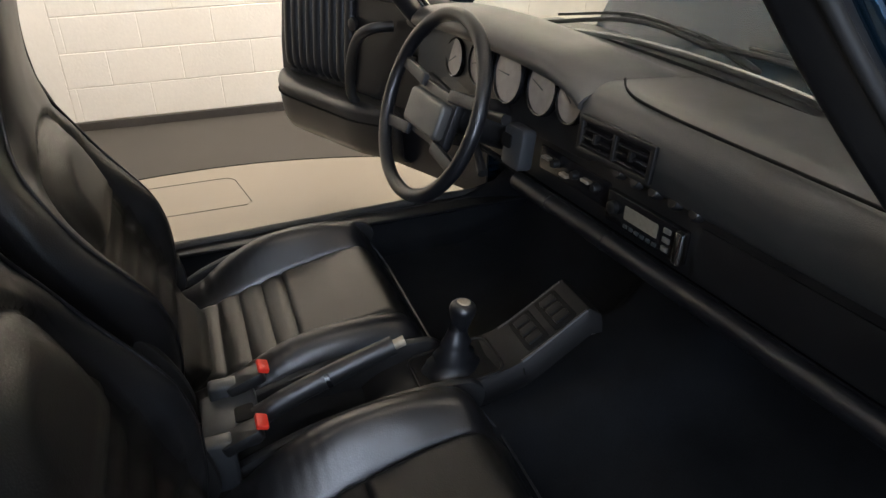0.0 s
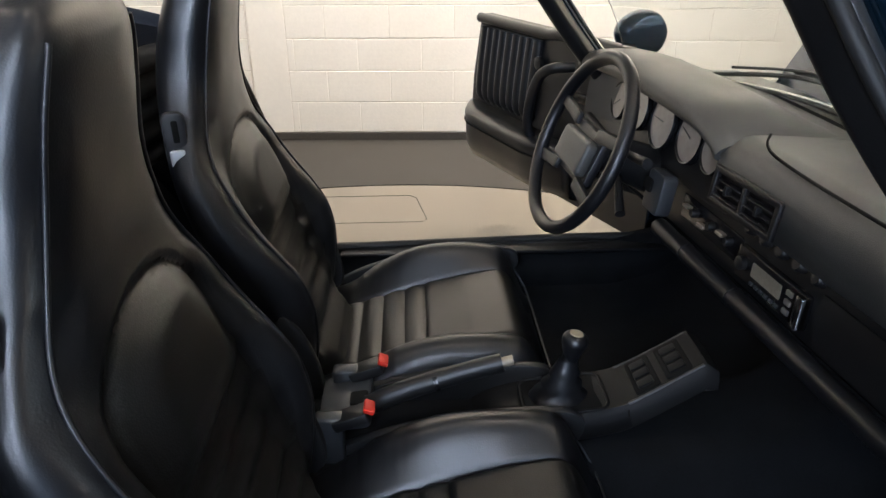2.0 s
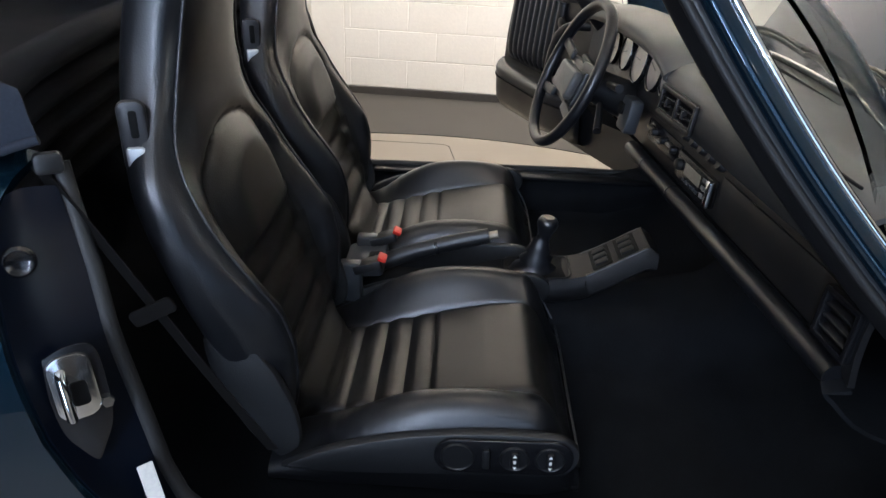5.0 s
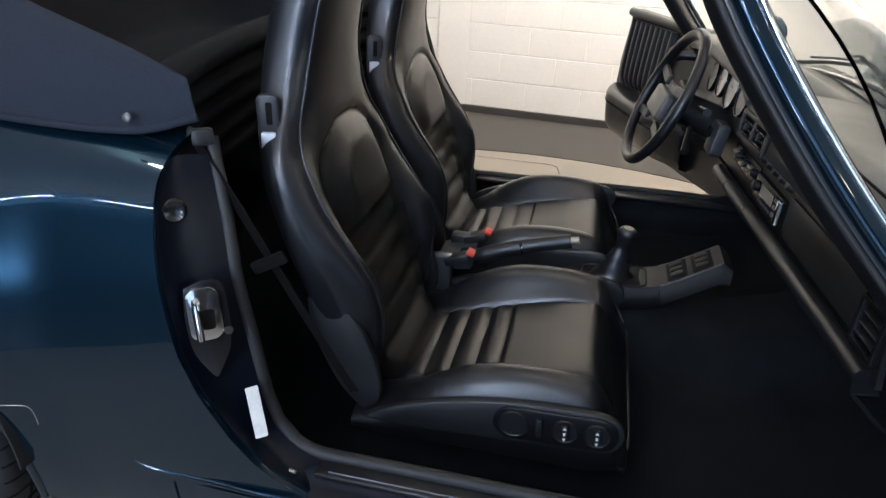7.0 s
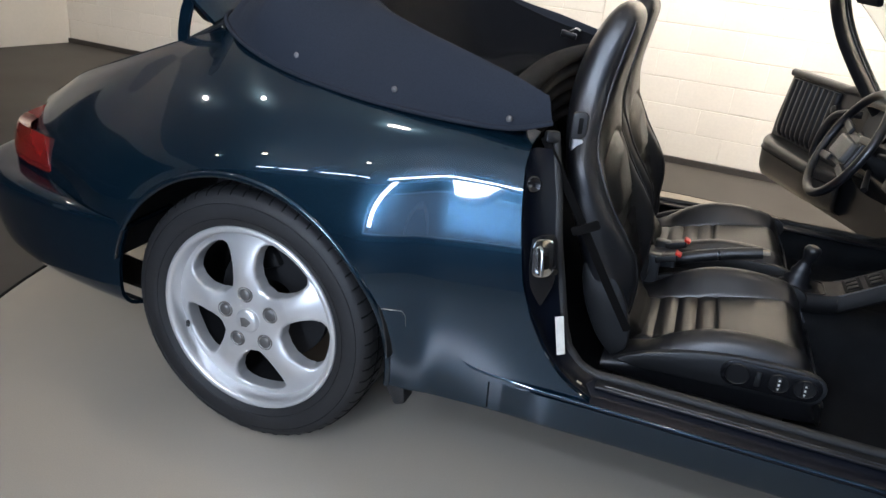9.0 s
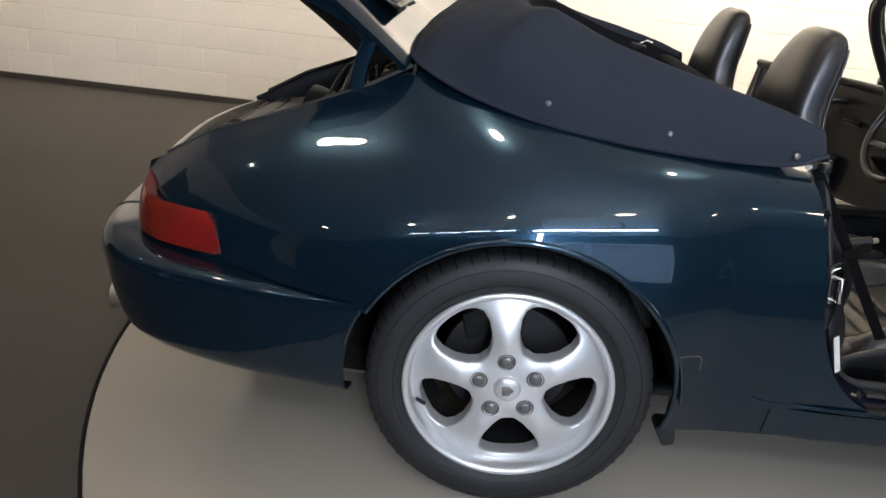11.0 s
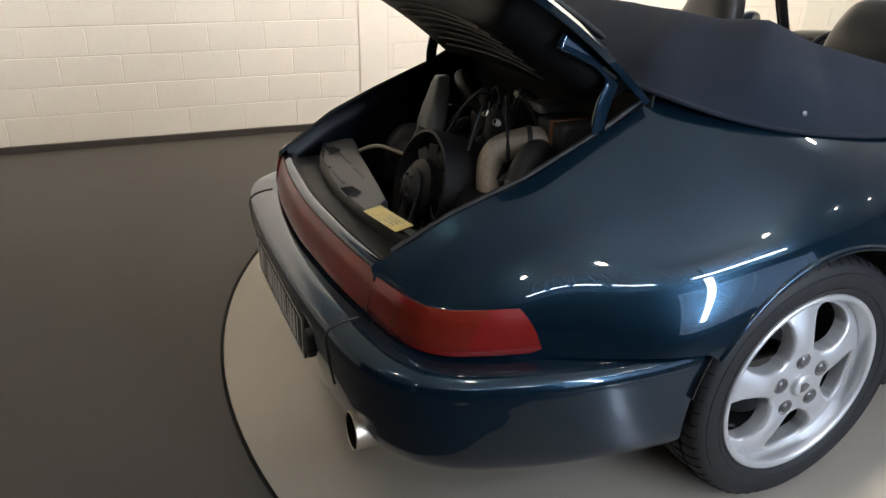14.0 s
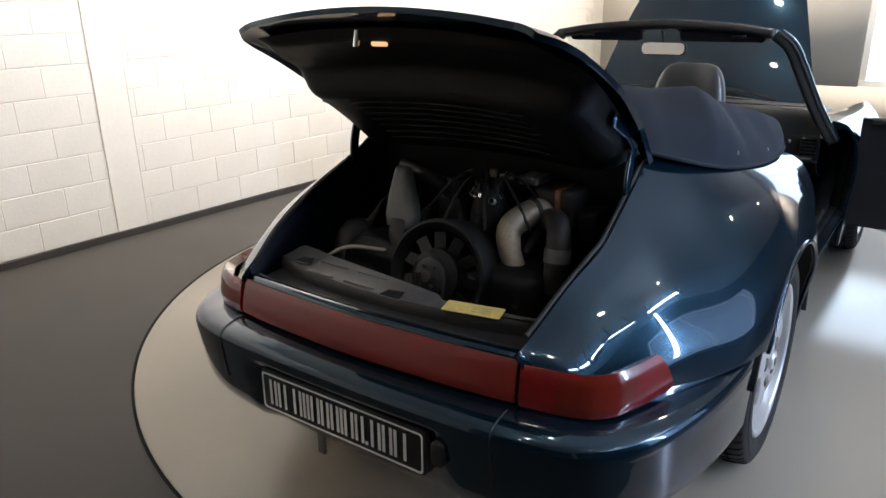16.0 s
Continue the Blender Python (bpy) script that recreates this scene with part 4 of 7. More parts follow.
def jamb(side):
    """Shut face of the rear door post, with seal, striker and label on the right-hand side."""
    zs = np.linspace(0.335, 0.812, 40)
    inner_x = [0.80, 0.742, 0.708, 0.688, 0.670, 0.646, 0.624, 0.594]
    inner_z = [0.352, 0.375, 0.41, 0.46, 0.53, 0.62, 0.72, 0.83]
    rows = []
    for s in np.linspace(0, 1, 10):
        row = []
        for z in zs:
            xo = door_gap_x(z) - 0.004
            yo = skin_y(min(xo, 0.86), z) + 0.012
            xi = float(np.interp(z, inner_z, inner_x)) + 0.012
            yi = float(np.interp(z, [0.33, 0.45, 0.65, 0.83], [-0.660, -0.653, -0.632, -0.590]))
            d = 0.010 * math.sin(math.pi * s)
            row.append((xo + (xi - xo) * s - d, yo + (yi - yo) * s, z))
        rows.append(row)
    me = bpy.data.meshes.new("jamb")
    bm = sheet(rows, thick=0.006)
    bm.to_mesh(me)
    bm.free()
    seal_pts = [(np.interp(z, inner_z, inner_x) + 0.018, np.interp(z, [0.33, 0.45, 0.65, 0.83], [-0.655, -0.648, -0.626, -0.582]), z) for z in np.linspace(0.362, 0.835, 30)]
    fwd = [(x, -0.655, 0.366) for x in np.linspace(1.70, 0.84, 20)]
    seal = tube(spline(np.array(fwd + [(0.79, -0.654, 0.366)] + seal_pts[1:]), 110), 0.011, 8)
    if side > 0:
        me, seal = mirrored(me), mirrored(seal)
    # shade inside the door opening is put into the post's colour
    post = part("door_post", me, PAINT_SHADED, car, "painted shut face of the door opening, darkened for shade")
    part("door_seal", seal, RUBBER, car, "grey-black rubber door seal")
    if side > 0:
        return
    m = axes((0.647, -0.699, 0.612), (0.80, 0.55, 0.05), (-0.22, 0.0, 1.0))
    tip = spline([(-0.026, 0.050), (0.0, 0.058), (0.026, 0.050), (0.030, 0.0), (0.026, -0.045), (0.012, -0.075), (0.0, -0.092), (-0.014, -0.072), (-0.026, -0.045), (-0.030, 0.0), (-0.026, 0.050)], 48)[:-1]
    part("striker_cover", slab([(a, b) for a, b in tip], 0.004, 0.0015, m @ Matrix.Translation((0.003, -0.004, -0.003))), GLOSS, post, "pointed black guard behind the latch")
    part("striker_plate", slab(rounded(0.046, 0.080, 0.016), 0.007, 0.003, m @ Matrix.Translation((0.0, 0.006, 0.0))), CHROME, post, "bright zinc latch plate")
    part("striker_slot", slab(rounded(0.018, 0.030, 0.005), 0.002, 0.0005, m @ Matrix.Translation((0.004, -0.002, 0.0065))), GROOVE, post)
    part("striker_loop", tube([m @ Vector(p) for p in ((-0.010, -0.022, 0.004), (-0.010, -0.022, 0.024), (-0.010, 0.028, 0.024), (-0.010, 0.028, 0.004))], 0.0055, 8), CHROME, post)
    part("striker_bolt", lathe([(0, 0.006), (0.007, 0.006), (0.008, 0.0)], 6, m @ Matrix.Translation((0.028, -0.024, 0.001))), CHROME, post)
    m = axes((0.709, -0.688, 0.452), (0.80, 0.56, 0.10), (-0.42, 0.06, 1.0))
    part("type_label", slab(rounded(0.019, 0.082, 0.002), 0.0015, 0.0004, m), WHITE_LABEL, post, "white paper label with unreadable print", smooth=False)
    m = axes((0.600, -0.672, 0.755), (0.80, 0.55, 0.05), (-0.15, 0.1, 1.0))
    part("recess_cup", lathe([(0.0, 0.001), (0.010, 0.002), (0.014, 0.005), (0.017, 0.003), (0.018, 0.0)], 24, m), GLOSS, post)
    part("post_cap", slab(rounded(0.03, 0.024, 0.006), 0.016, 0.004, axes((0.604, -0.590, 0.838), (0.8, 0.5, 0), (0.0, 0.1, 1))), PLASTIC, post)
    part("sill_clip", slab(rounded(0.012, 0.03, 0.003), 0.004, 0.001, axes((0.766, -0.690, 0.358), (0.9, 0, -0.3), (0, -0.6, 0.5))), ALU, post)


jamb(-1)
jamb(1)

# ---- seats ----


def groove(d, w=0.005):
    return math.exp(-(d / w) ** 2)


def seat(cy, sx, parent):
    s = empty("seat", parent)
    x0, x1 = 0.79 + sx, 1.272 + sx
    # cushion: a padded block whose top carries bolsters, cross pleats and a plain front panel
    half = [(y, None) for y in np.linspace(0, 0.196, 52)] + [(0.208, 0.99), (0.218, 0.955), (0.228, 0.88), (0.236, 0.74), (0.2405, 0.55), (0.2405, 0.35), (0.237, 0.18), (0.232, 0.0)]
    half = [(-y, f) for y, f in half[::-1][:-1]] + half
    rows, nb = [], 130
    pleats = [0.845, 0.892, 0.938, 0.985, 1.030]
    for i in range(nb):
        b = i / (nb - 1)
        x = x0 + (x1 - x0) * (1 - (1 - b) ** 1.25)
        xr = x - sx
        pan = float(np.interp(xr, [0.79, 0.85, 0.94, 1.03, 1.12, 1.20, 1.28], [0.312, 0.330, 0.356, 0.380, 0.399, 0.410, 0.410]))
        bol = float(spline([(0, 0.318), (1, 0.345), (2, 0.398), (3, 0.432), (4, 0.445), (5, 0.446), (6, 0.437), (7, 0.425)], 200)[int(np.clip((xr - 0.79) / 0.485, 0, 1) * 199), 1])
        front = smooth_step(1.165, 1.276, xr)
        edge = 0.128 + 0.012 * smooth_step(0.85, 1.2, xr)
        row = []
        for y, f in half:
            if f is None:
                zz = pan + (bol - pan) * smooth_step(edge - 0.004, 0.196, abs(y)) ** 0.8
                inpan = 1 - smooth_step(edge - 0.012, edge, abs(y))
                if inpan > 0 and xr < 1.24:
                    if xr < 1.03:
                        near = min(abs(xr - p) for p in pleats)
                        zz += inpan * (0.008 * min(1, near / 0.017) ** 0.6 - 0.004)
                    else:
                        zz += inpan * (0.004 - 0.008 * groove(xr - 1.030) + 0.0006 * noise.noise(Vector((x * 9, y * 9, cy))))
                zz -= 0.007 * groove(abs(y) - edge, 0.0045) * (1 - front)
            else:
                zz = 0.29 + (bol - 0.29) * f
            zz -= 0.120 * front ** 2.4 * max(0, min(1, (zz - 0.30) / 0.10))
            zz += 0.0008 * noise.noise(Vector((x * 9, y * 9, cy * 3)))
            narrow = 1 - 0.075 * smooth_step(1.17, 1.276, xr) ** 2
            row.append((x, cy + y * narrow, zz))
        rows.append(row)
    rows.append([(x1 + 0.002, cy + y * 0.92, 0.288) for y, f in half])
    cu = part("cushion", sheet(rows, thick=0.004), LEATHER, s, "black leather cushion with cross pleats")
    cu.data.materials.append(PANEL)
    for p in cu.data.polygons:
        c = p.center
        if abs(c.y - cy) < 0.128 + 0.012 * smooth_step(0.85, 1.2, c.x - sx) and c.z > 0.30 and c.x - sx < 1.245:
            p.material_index = 1
    # seam of the front panel and piping round the cushion
    part("piping", tube(spline([(x1 - 0.045, cy - 0.232, 0.395), (x1 - 0.012, cy - 0.218, 0.345), (x1 + 0.004, cy - 0.18, 0.318), (x1 + 0.006, cy, 0.312), (x1 + 0.004, cy + 0.18, 0.318), (x1 - 0.012, cy + 0.218, 0.345), (x1 - 0.045, cy + 0.232, 0.395)], 40), 0.002, 6), LEATHER, s)
    # moulded valances along both sides, tapering to the rear
    for side in (-1, 1):
        y = cy + side * 0.243
        out = [(x0 + 0.02, 0.330), (x0 + 0.09, 0.368), (x0 + 0.20, 0.402), (x0 + 0.31, 0.418), (x0 + 0.42, 0.420), (x0 + 0.458, 0.408), (x0 + 0.470, 0.385), (x0 + 0.460, 0.358), (x0 + 0.43, 0.345), (x0 + 0.30, 0.338), (x0 + 0.12, 0.328)]
        pts = spline(out + out[:1], 60)[:-1]
        m = axes((0, y - (0.012 if side < 0 else -0.012), 0), (1, 0, 0), (0, 0, 1)) if side < 0 else axes((0, y - 0.012, 0), (1, 0, 0), (0, 0, 1))
        m = Matrix(((1, 0, 0, 0), (0, 0, -1, y + 0.006 if side < 0 else y + 0.012), (0, 1, 0, 0), (0, 0, 0, 1)))
        part("valance", slab([(a, b) for a, b in pts], 0.018, 0.005, m), LEATHER_FLAT, s)
    if cy < IC:
        ym = cy - 0.2565
        face = Matrix(((1, 0, 0, 0), (0, 0, -1, ym), (0, 1, 0, 0), (0, 0, 0, 1)))
        pc = (1.147 + sx, 0.384)
        pm_ = face @ Matrix.Translation((*pc, 0)) @ pose(0, 0, 0, 0, 0, 2)
        part("switch_panel", slab(rounded(0.205, 0.062, 0.030, 8), 0.006, 0.002, pm_), GLOSS, s, "rounded black seat switch panel")
        for dx, r in ((-0.068, 0.024), (0.016, 0.021), (0.068, 0.021)):
            mm = pm_ @ Matrix.Translation((dx, 0, 0.006))
            part("switch_recess", lathe([(0.0, 0.0006), (r - 0.002, 0.0006), (r, 0.0025), (r + 0.0015, 0.0)], 28, mm), PLASTIC, s)
            if dx > 0:
                part("rocker_knob", slab(rounded(0.013, 0.03, 0.005), 0.007, 0.002, mm), PLASTIC, s)
                for dy in (-0.011, 0.011):
                    part("arrow_mark", slab([(-0.003, -0.0025), (0.003, -0.0025), (0.0, 0.003)] if dy > 0 else [(-0.003, 0.0025), (0.003, 0.0025), (0.0, -0.003)], 0.0006, 0, mm @ Matrix.Translation((0, dy, 0.0072))), WHITE_LABEL, s, smooth=False)
                part("dot_mark", slab(rounded(0.004, 0.006, 0.0015), 0.0006, 0, mm @ Matrix.Translation((0, 0, 0.0072))), WHITE_LABEL, s, smooth=False)
        part("lever_switch", slab(rounded(0.012, 0.036, 0.004), 0.006, 0.002, pm_ @ Matrix.Translation((-0.026, 0, 0.006))), PLASTIC, s)
    # backrest with the headrest in one piece, wide in the middle and waisted below the head
    fr = spline([(0.875, 0.335), (0.838, 0.42), (0.795, 0.53), (0.750, 0.65), (0.712, 0.76), (0.690, 0.85), (0.692, 0.92), (0.704, 1.00), (0.712, 1.06), (0.700, 1.095)], 110)
    rr = spline([(0.790, 0.300), (0.742, 0.40), (0.690, 0.52), (0.645, 0.64), (0.610, 0.74), (0.588, 0.83), (0.586, 0.92), (0.604, 1.00), (0.630, 1.06), (0.660, 1.100)], 110)
    hw = spline([(0, 0.185), (1, 0.212), (2, 0.232), (3, 0.242), (4, 0.228), (5, 0.174), (6, 0.141), (7, 0.128), (8, 0.108), (9, 0.078)], 110)[:, 1]
    loops, pipes = [], {-1: [], 1: []}

    def panel_out(y, z):
        """Distance out of the middle panel of the backrest, which ends in a half round at the top."""
        return abs(y) - 0.156 if z < 0.690 else 0.156 * (math.hypot(y / 0.156, (z - 0.690) / 0.112) - 1)

    na = 112
    for i in range(110):
        f, r = fr[i], rr[i]
        z = f[1]
        mid = (f + r) / 2
        half = (f - r) / 2
        cap = 1.0 if i < 104 else math.sqrt(max(0.0, 1 - ((i - 104) / 5.6) ** 2))
        dish = (0.034 * smooth_step(0.84, 0.70, z) + 0.022 * smooth_step(0.66, 0.54, z)) * smooth_step(0.33, 0.40, z)
        wing = float(np.interp(z, [0.33, 0.38, 0.44, 0.50, 0.56, 0.62, 0.70, 0.78, 0.86], [-0.070, -0.054, -0.020, 0.006, 0.014, 0.006, -0.014, -0.016, 0.0]))
        loop = []
        for k in range(na):
            a = 2 * math.pi * k / na
            ca, sa = math.cos(a), math.sin(a)
            y = hw[i] * (0.35 + 0.65 * cap) * math.copysign(abs(sa) ** 0.72, sa)
            d = math.copysign(abs(ca) ** 0.62, ca) * (0.25 + 0.75 * cap)
            off = 0.0
            if ca > 0:
                q = abs(y) / max(hw[i], 1e-3)
                bol = smooth_step(0.55, 0.82, q) * (1 - smooth_step(0.90, 1.02, q) * 0.5)
                off += dish * (bol - 0.45) + wing * bol
                po = panel_out(y, z)
                if z > 0.36:
                    off -= 0.010 * groove(po, 0.0065)
                    off += 0.022 * smooth_step(0.0, -0.075, po) * smooth_step(0.60, 0.66, z)
                    if z < 0.640:
                        g = (z - 0.40) / 0.053
                        near = abs(g - round(g)) * 0.053
                        off += (0.009 * min(1, near / 0.018) ** 0.6 - 0.004) * smooth_step(0.0, -0.012, po)
            px, pz = mid[0] + half[0] * d + off, mid[1] + half[1] * d + off * 0.25
            loop.append((px + sx, cy + y, pz))
        loops.append(loop)
        for sd in (-1, 1):
            k = int(round(na * (0.145 if sd > 0 else 0.855)))
            pipes[sd].append(loop[k])
    bm = sheet(loops, closed_v=True)
    bm.verts.ensure_lookup_table()
    edges = [e for e in bm.edges if e.is_boundary]
    bmesh.ops.holes_fill(bm, edges=edges, sides=0)
    bmesh.ops.recalc_face_normals(bm, faces=bm.faces)
    ba = part("backrest", bm, LEATHER, s, "tall black leather backrest with built-in headrest")
    ba.data.materials.append(PANEL)
    for p in ba.data.polygons:
        c = p.center
        if p.normal.x > 0.2 and panel_out(c.y - cy, c.z) < 0:
            p.material_index = 1
    for sd in (-1, 1):
        run = np.array(pipes[sd])
        for _ in range(12):
            run[1:-1] = run[1:-1] * 0.4 + (run[:-2] + run[2:]) * 0.3
        part("piping", tube(run[6:98] + np.array([0.0012, sd * 0.0012, 0]), 0.0030, 8), LEATHER, s)
        if sd < 0:
            m = axes((0.634 + sx, cy - 0.184, 0.820), (0.96, 0.28, 0.02), (-0.10, -0.04, 1))
            part("belt_guide", slab(rounded(0.036, 0.096, 0.012), 0.016, 0.005, m @ Matrix.Translation((0, 0, -0.006))), CLIP_GREY, s, "grey-black plastic belt guide with a slot")
            part("guide_slot", slab(rounded(0.010, 0.036, 0.003), 0.003, 0.001, m @ Matrix.Translation((0.002, 0.018, 0.0085))), GROOVE, s)
            part("guide_clip", slab(rounded(0.024, 0.032, 0.004), 0.010, 0.003, m @ Matrix.Translation((0.0, -0.027, 0.0085))), SILVER, s, "small bright metal clip")
        wing_side = spline([(0.806, 0.322), (0.838, 0.352), (0.832, 0.42), (0.800, 0.495), (0.757, 0.542), (0.722, 0.550), (0.705, 0.528), (0.722, 0.45), (0.762, 0.37), (0.806, 0.322)], 48)[:-1]
        part("recliner_cover", slab([(a, b) for a, b in wing_side], 0.020, 0.008, Matrix(((1, 0, 0, sx), (0, 0, -1, cy + sd * 0.209 + (0.0 if sd < 0 else 0.020)), (0, 1, 0, 0), (0, 0, 0, 1)))), LEATHER_FLAT, s)
    for dy in (-0.16, 0.16):
        part("seat_rail", box((x0 + 0.03, cy + dy - 0.015, 0.236), (x1 - 0.06, cy + dy + 0.015, 0.292), 0.004), BRAKE, s)
    return s


seat(-0.255, 0.0, car)
seat(0.365, -0.022, car)

# ---- centre console, levers and buckles ----


def console():
    prof = [(1.085, 0.352), (1.12, 0.372), (1.18, 0.388), (1.26, 0.396), (1.325, 0.408), (1.36, 0.425), (1.41, 0.456), (1.455, 0.485)]
    top = spline(prof, 40)
    rows = []
    for x, z in top:
        t = smooth_step(1.05, 1.45, x)
        hw = 0.064 - 0.010 * t
        base = z - 0.046
        rows.append([(x, IC + y, zz) for y, zz in ((-hw + 0.004, base), (-hw - 0.004, base + 0.008), (-hw - 0.002, z - 0.012), (-hw + 0.006, z), (0, z), (hw - 0.006, z), (hw + 0.002, z - 0.012), (hw + 0.004, base + 0.008), (hw - 0.004, base))])
    rows.append([(1.474, IC + y, zz) for y, zz in ((-0.05, 0.44), (-0.06, 0.447), (-0.058, 0.462), (-0.052, 0.472), (0, 0.474), (0.052, 0.472), (0.058, 0.462), (0.06, 0.447), (0.05, 0.44))])
    bm = sheet(rows, thick=0.004)
    return bm


con = part("centre_console", console(), CONSOLE, car, "satin black moulded centre console")
bf_ = axes((1.235, IC, 0.394), (1, 0, 0.10), (0, 1, 0))
part("boot_well", slab(rounded(0.138, 0.098, 0.018), 0.005, 0.001, bf_), GROOVE, con, "dark recess round the gear lever")
part("boot_frame", tube([bf_ @ Vector((x, y, 0.005)) for x, y in rounded(0.142, 0.102, 0.02)], 0.0034, 8, closed=True), CONSOLE, con)
for ys in (-1, 1):
    part("console_rim", tube([(x, IC + ys * (0.058 - 0.010 * smooth_step(1.05, 1.45, x)), z + 0.001) for x, z in ((1.335, 0.412), (1.36, 0.425), (1.41, 0.456), (1.452, 0.4835))], 0.0034, 8), DASH_GREY, con)
slope = (0.100, 0.0, 0.062)
for d0, d1 in ((0.015, 0.060), (0.072, 0.118)):
    c0 = Vector((1.338, IC, 0.413)) + Vector(slope).normalized() * (d0 + d1) / 2
    m = axes(c0, slope, (0, 1, 0))
    part("switch_bank", slab(rounded(d1 - d0, 0.086, 0.006), 0.004, 0.0015, m), GROOVE, con)
    for ky in (-0.024, 0.0, 0.024):
        part("console_switch", slab(rounded((d1 - d0) * 0.62, 0.018, 0.003), 0.005, 0.0015, m @ Matrix.Translation((0, ky, 0.003))), CONSOLE, con)
part("console_seam", tube([(1.333, IC - 0.066, 0.398), (1.335, IC - 0.05, 0.4115), (1.335, IC + 0.05, 0.4115)], 0.0015, 6), GROOVE, con)
gear = empty("gear_lever", car)
bt = []
for h, w in ((0.0, 0.048), (0.010, 0.044), (0.020, 0.030), (0.030, 0.034), (0.042, 0.022), (0.052, 0.025), (0.062, 0.019), (0.078, 0.015)):
    bt.append([(1.228 + 0.15 * h + w * 1.05 * math.cos(a) * (1 + 0.05 * math.sin(5 * a + h * 200)), IC + w * 0.85 * math.sin(a), 0.394 + h) for a in np.linspace(0, 2 * math.pi, 28, endpoint=False)])
part("gaiter", sheet(bt, closed_v=True), LEATHER, gear, "pleated black leather gaiter")
part("stick", tube([(1.236, IC, 0.455), (1.243, IC, 0.492)], [0.0125, 0.0105], 14), PLASTIC, gear)
part("knob", lathe(spline([(0.0, 0.034), (0.014, 0.033), (0.0205, 0.027), (0.022, 0.018), (0.0185, 0.005), (0.0135, -0.012), (0.0115, -0.03)], 30), 28, axes((1.246, IC, 0.487), (0, 1, 0), (-1, 0, 0.14))), LEATHER, gear, "worn round leather knob")
part("knob_badge", lathe([(0.0, 0.0352), (0.011, 0.0346), (0.0118, 0.0335)], 20, axes((1.246, IC, 0.487), (0, 1, 0), (-1, 0, 0.14))), ALU, gear)
hb = empty("handbrake", car)
part("lever", tube(spline([(0.895, 0.045, 0.392), (0.96, 0.045, 0.422), (1.05, 0.046, 0.452), (1.128, 0.046, 0.474)], 20), np.linspace(0.0165, 0.0145, 20), 14, flat=1.15), PLASTIC, hb)
part("lever_collar", tube([(1.015, 0.0458, 0.441), (1.022, 0.0458, 0.443)], 0.0172, 14), GLOSS, hb)
part("release_button", tube([(1.128, 0.046, 0.474), (1.146, 0.046, 0.479)], 0.0085, 12), ALU, hb)
tray = part("tunnel_tray", slab(rounded(0.085, 0.125, 0.012), 0.022, 0.004, axes((0.868, IC + 0.0, 0.385), (1, 0, 0.12), (0, 1, 0))), DASH_GREY, car, "grey-black handbrake tray on the tunnel")
part("tray_slot", slab(rounded(0.03, 0.036, 0.006), 0.002, 0.0005, axes((0.888, 0.046, 0.4105), (1, 0, 0.12), (0, 1, 0))), GROOVE, tray)
part("tunnel_cover", box((0.60, IC - 0.075, 0.31), (1.10, IC + 0.075, 0.352), 0.02, 3), CARPET, car)
for y, x in ((-0.018, 0.896), (0.112, 0.914)):
    bk = empty("belt_buckle", car)
    m = axes((x - 0.012, y, 0.425), (0.86, 0, 0.30), (0, 1, 0))
    part("buckle_body", slab(rounded(0.062, 0.036, 0.006), 0.020, 0.004, m @ Matrix.Translation((-0.005, 0, -0.012))), PLASTIC, bk)
    part("buckle_button", slab(rounded(0.018, 0.030, 0.003), 0.008, 0.002, axes((x + 0.012, y, 0.437), (0.80, 0, -0.35), (0, 1, 0))), RED_BUTTON, bk, "red release button")
    part("buckle_stalk", box((x - 0.075, y - 0.014, 0.335), (x - 0.028, y + 0.014, 0.428), 0.006), DASH_GREY, bk)

# ---- dashboard ----


def dxs(y):
    """The dash stands a little askew to the car's line."""
    return -0.10 * (y - 0.05)


def dash_rows(prof, y0, y1, n):
    rows = []
    for y in np.linspace(y0, y1, n):
        e = max(0.0, abs(y - IC) - 0.52) / 0.14
        rows.append([(x + dxs(y) - 0.05 * e * e * (1 if x > 1.5 else 0.3), y, z - 0.015 * e * e) for x, z in prof])
    return rows


PROF = spline([(1.74, 0.822), (1.66, 0.832), (1.58, 0.840), (1.50, 0.845), (1.476, 0.843), (1.456, 0.834), (1.447, 0.818), (1.446, 0.797), (1.454, 0.772), (1.474, 0.742), (1.500, 0.722)], 50)
part("dash_pad", sheet(dash_rows(PROF, -0.60, 0.055, 34), thick=0.008), DASH, car, "matt black padded dashboard")
PROF_L = spline([(1.74, 0.822), (1.66, 0.832), (1.60, 0.838), (1.54, 0.838), (1.514, 0.825), (1.506, 0.79), (1.502, 0.75), (1.500, 0.722)], 30)
part("dash_pad", sheet(dash_rows(PROF_L, 0.056, 0.70, 30), thick=0.008), DASH, car, "matt black padded dashboard")
FASC = spline([(1.500, 0.724), (1.496, 0.70), (1.496, 0.66), (1.500, 0.622)], 12)
part("dash_fascia", sheet(dash_rows(FASC, -0.60, 0.70, 30), thick=0.008), PLASTIC, car, "black lower fascia")
GLOV = spline([(1.50, 0.612), (1.515, 0.60), (1.56, 0.56), (1.64, 0.53), (1.74, 0.50)], 14)
part("dash_underside", sheet(dash_rows(GLOV, -0.60, 0.70, 12), thick=0.006), CARPET, car)
roll = [(1.476 + dxs(y), y, 0.606) for y in np.linspace(-0.575, 0.29, 40)]
part("knee_roll", tube(roll, 0.0165, 14), LEATHER, car, "leather-covered knee roll along the dash foot")
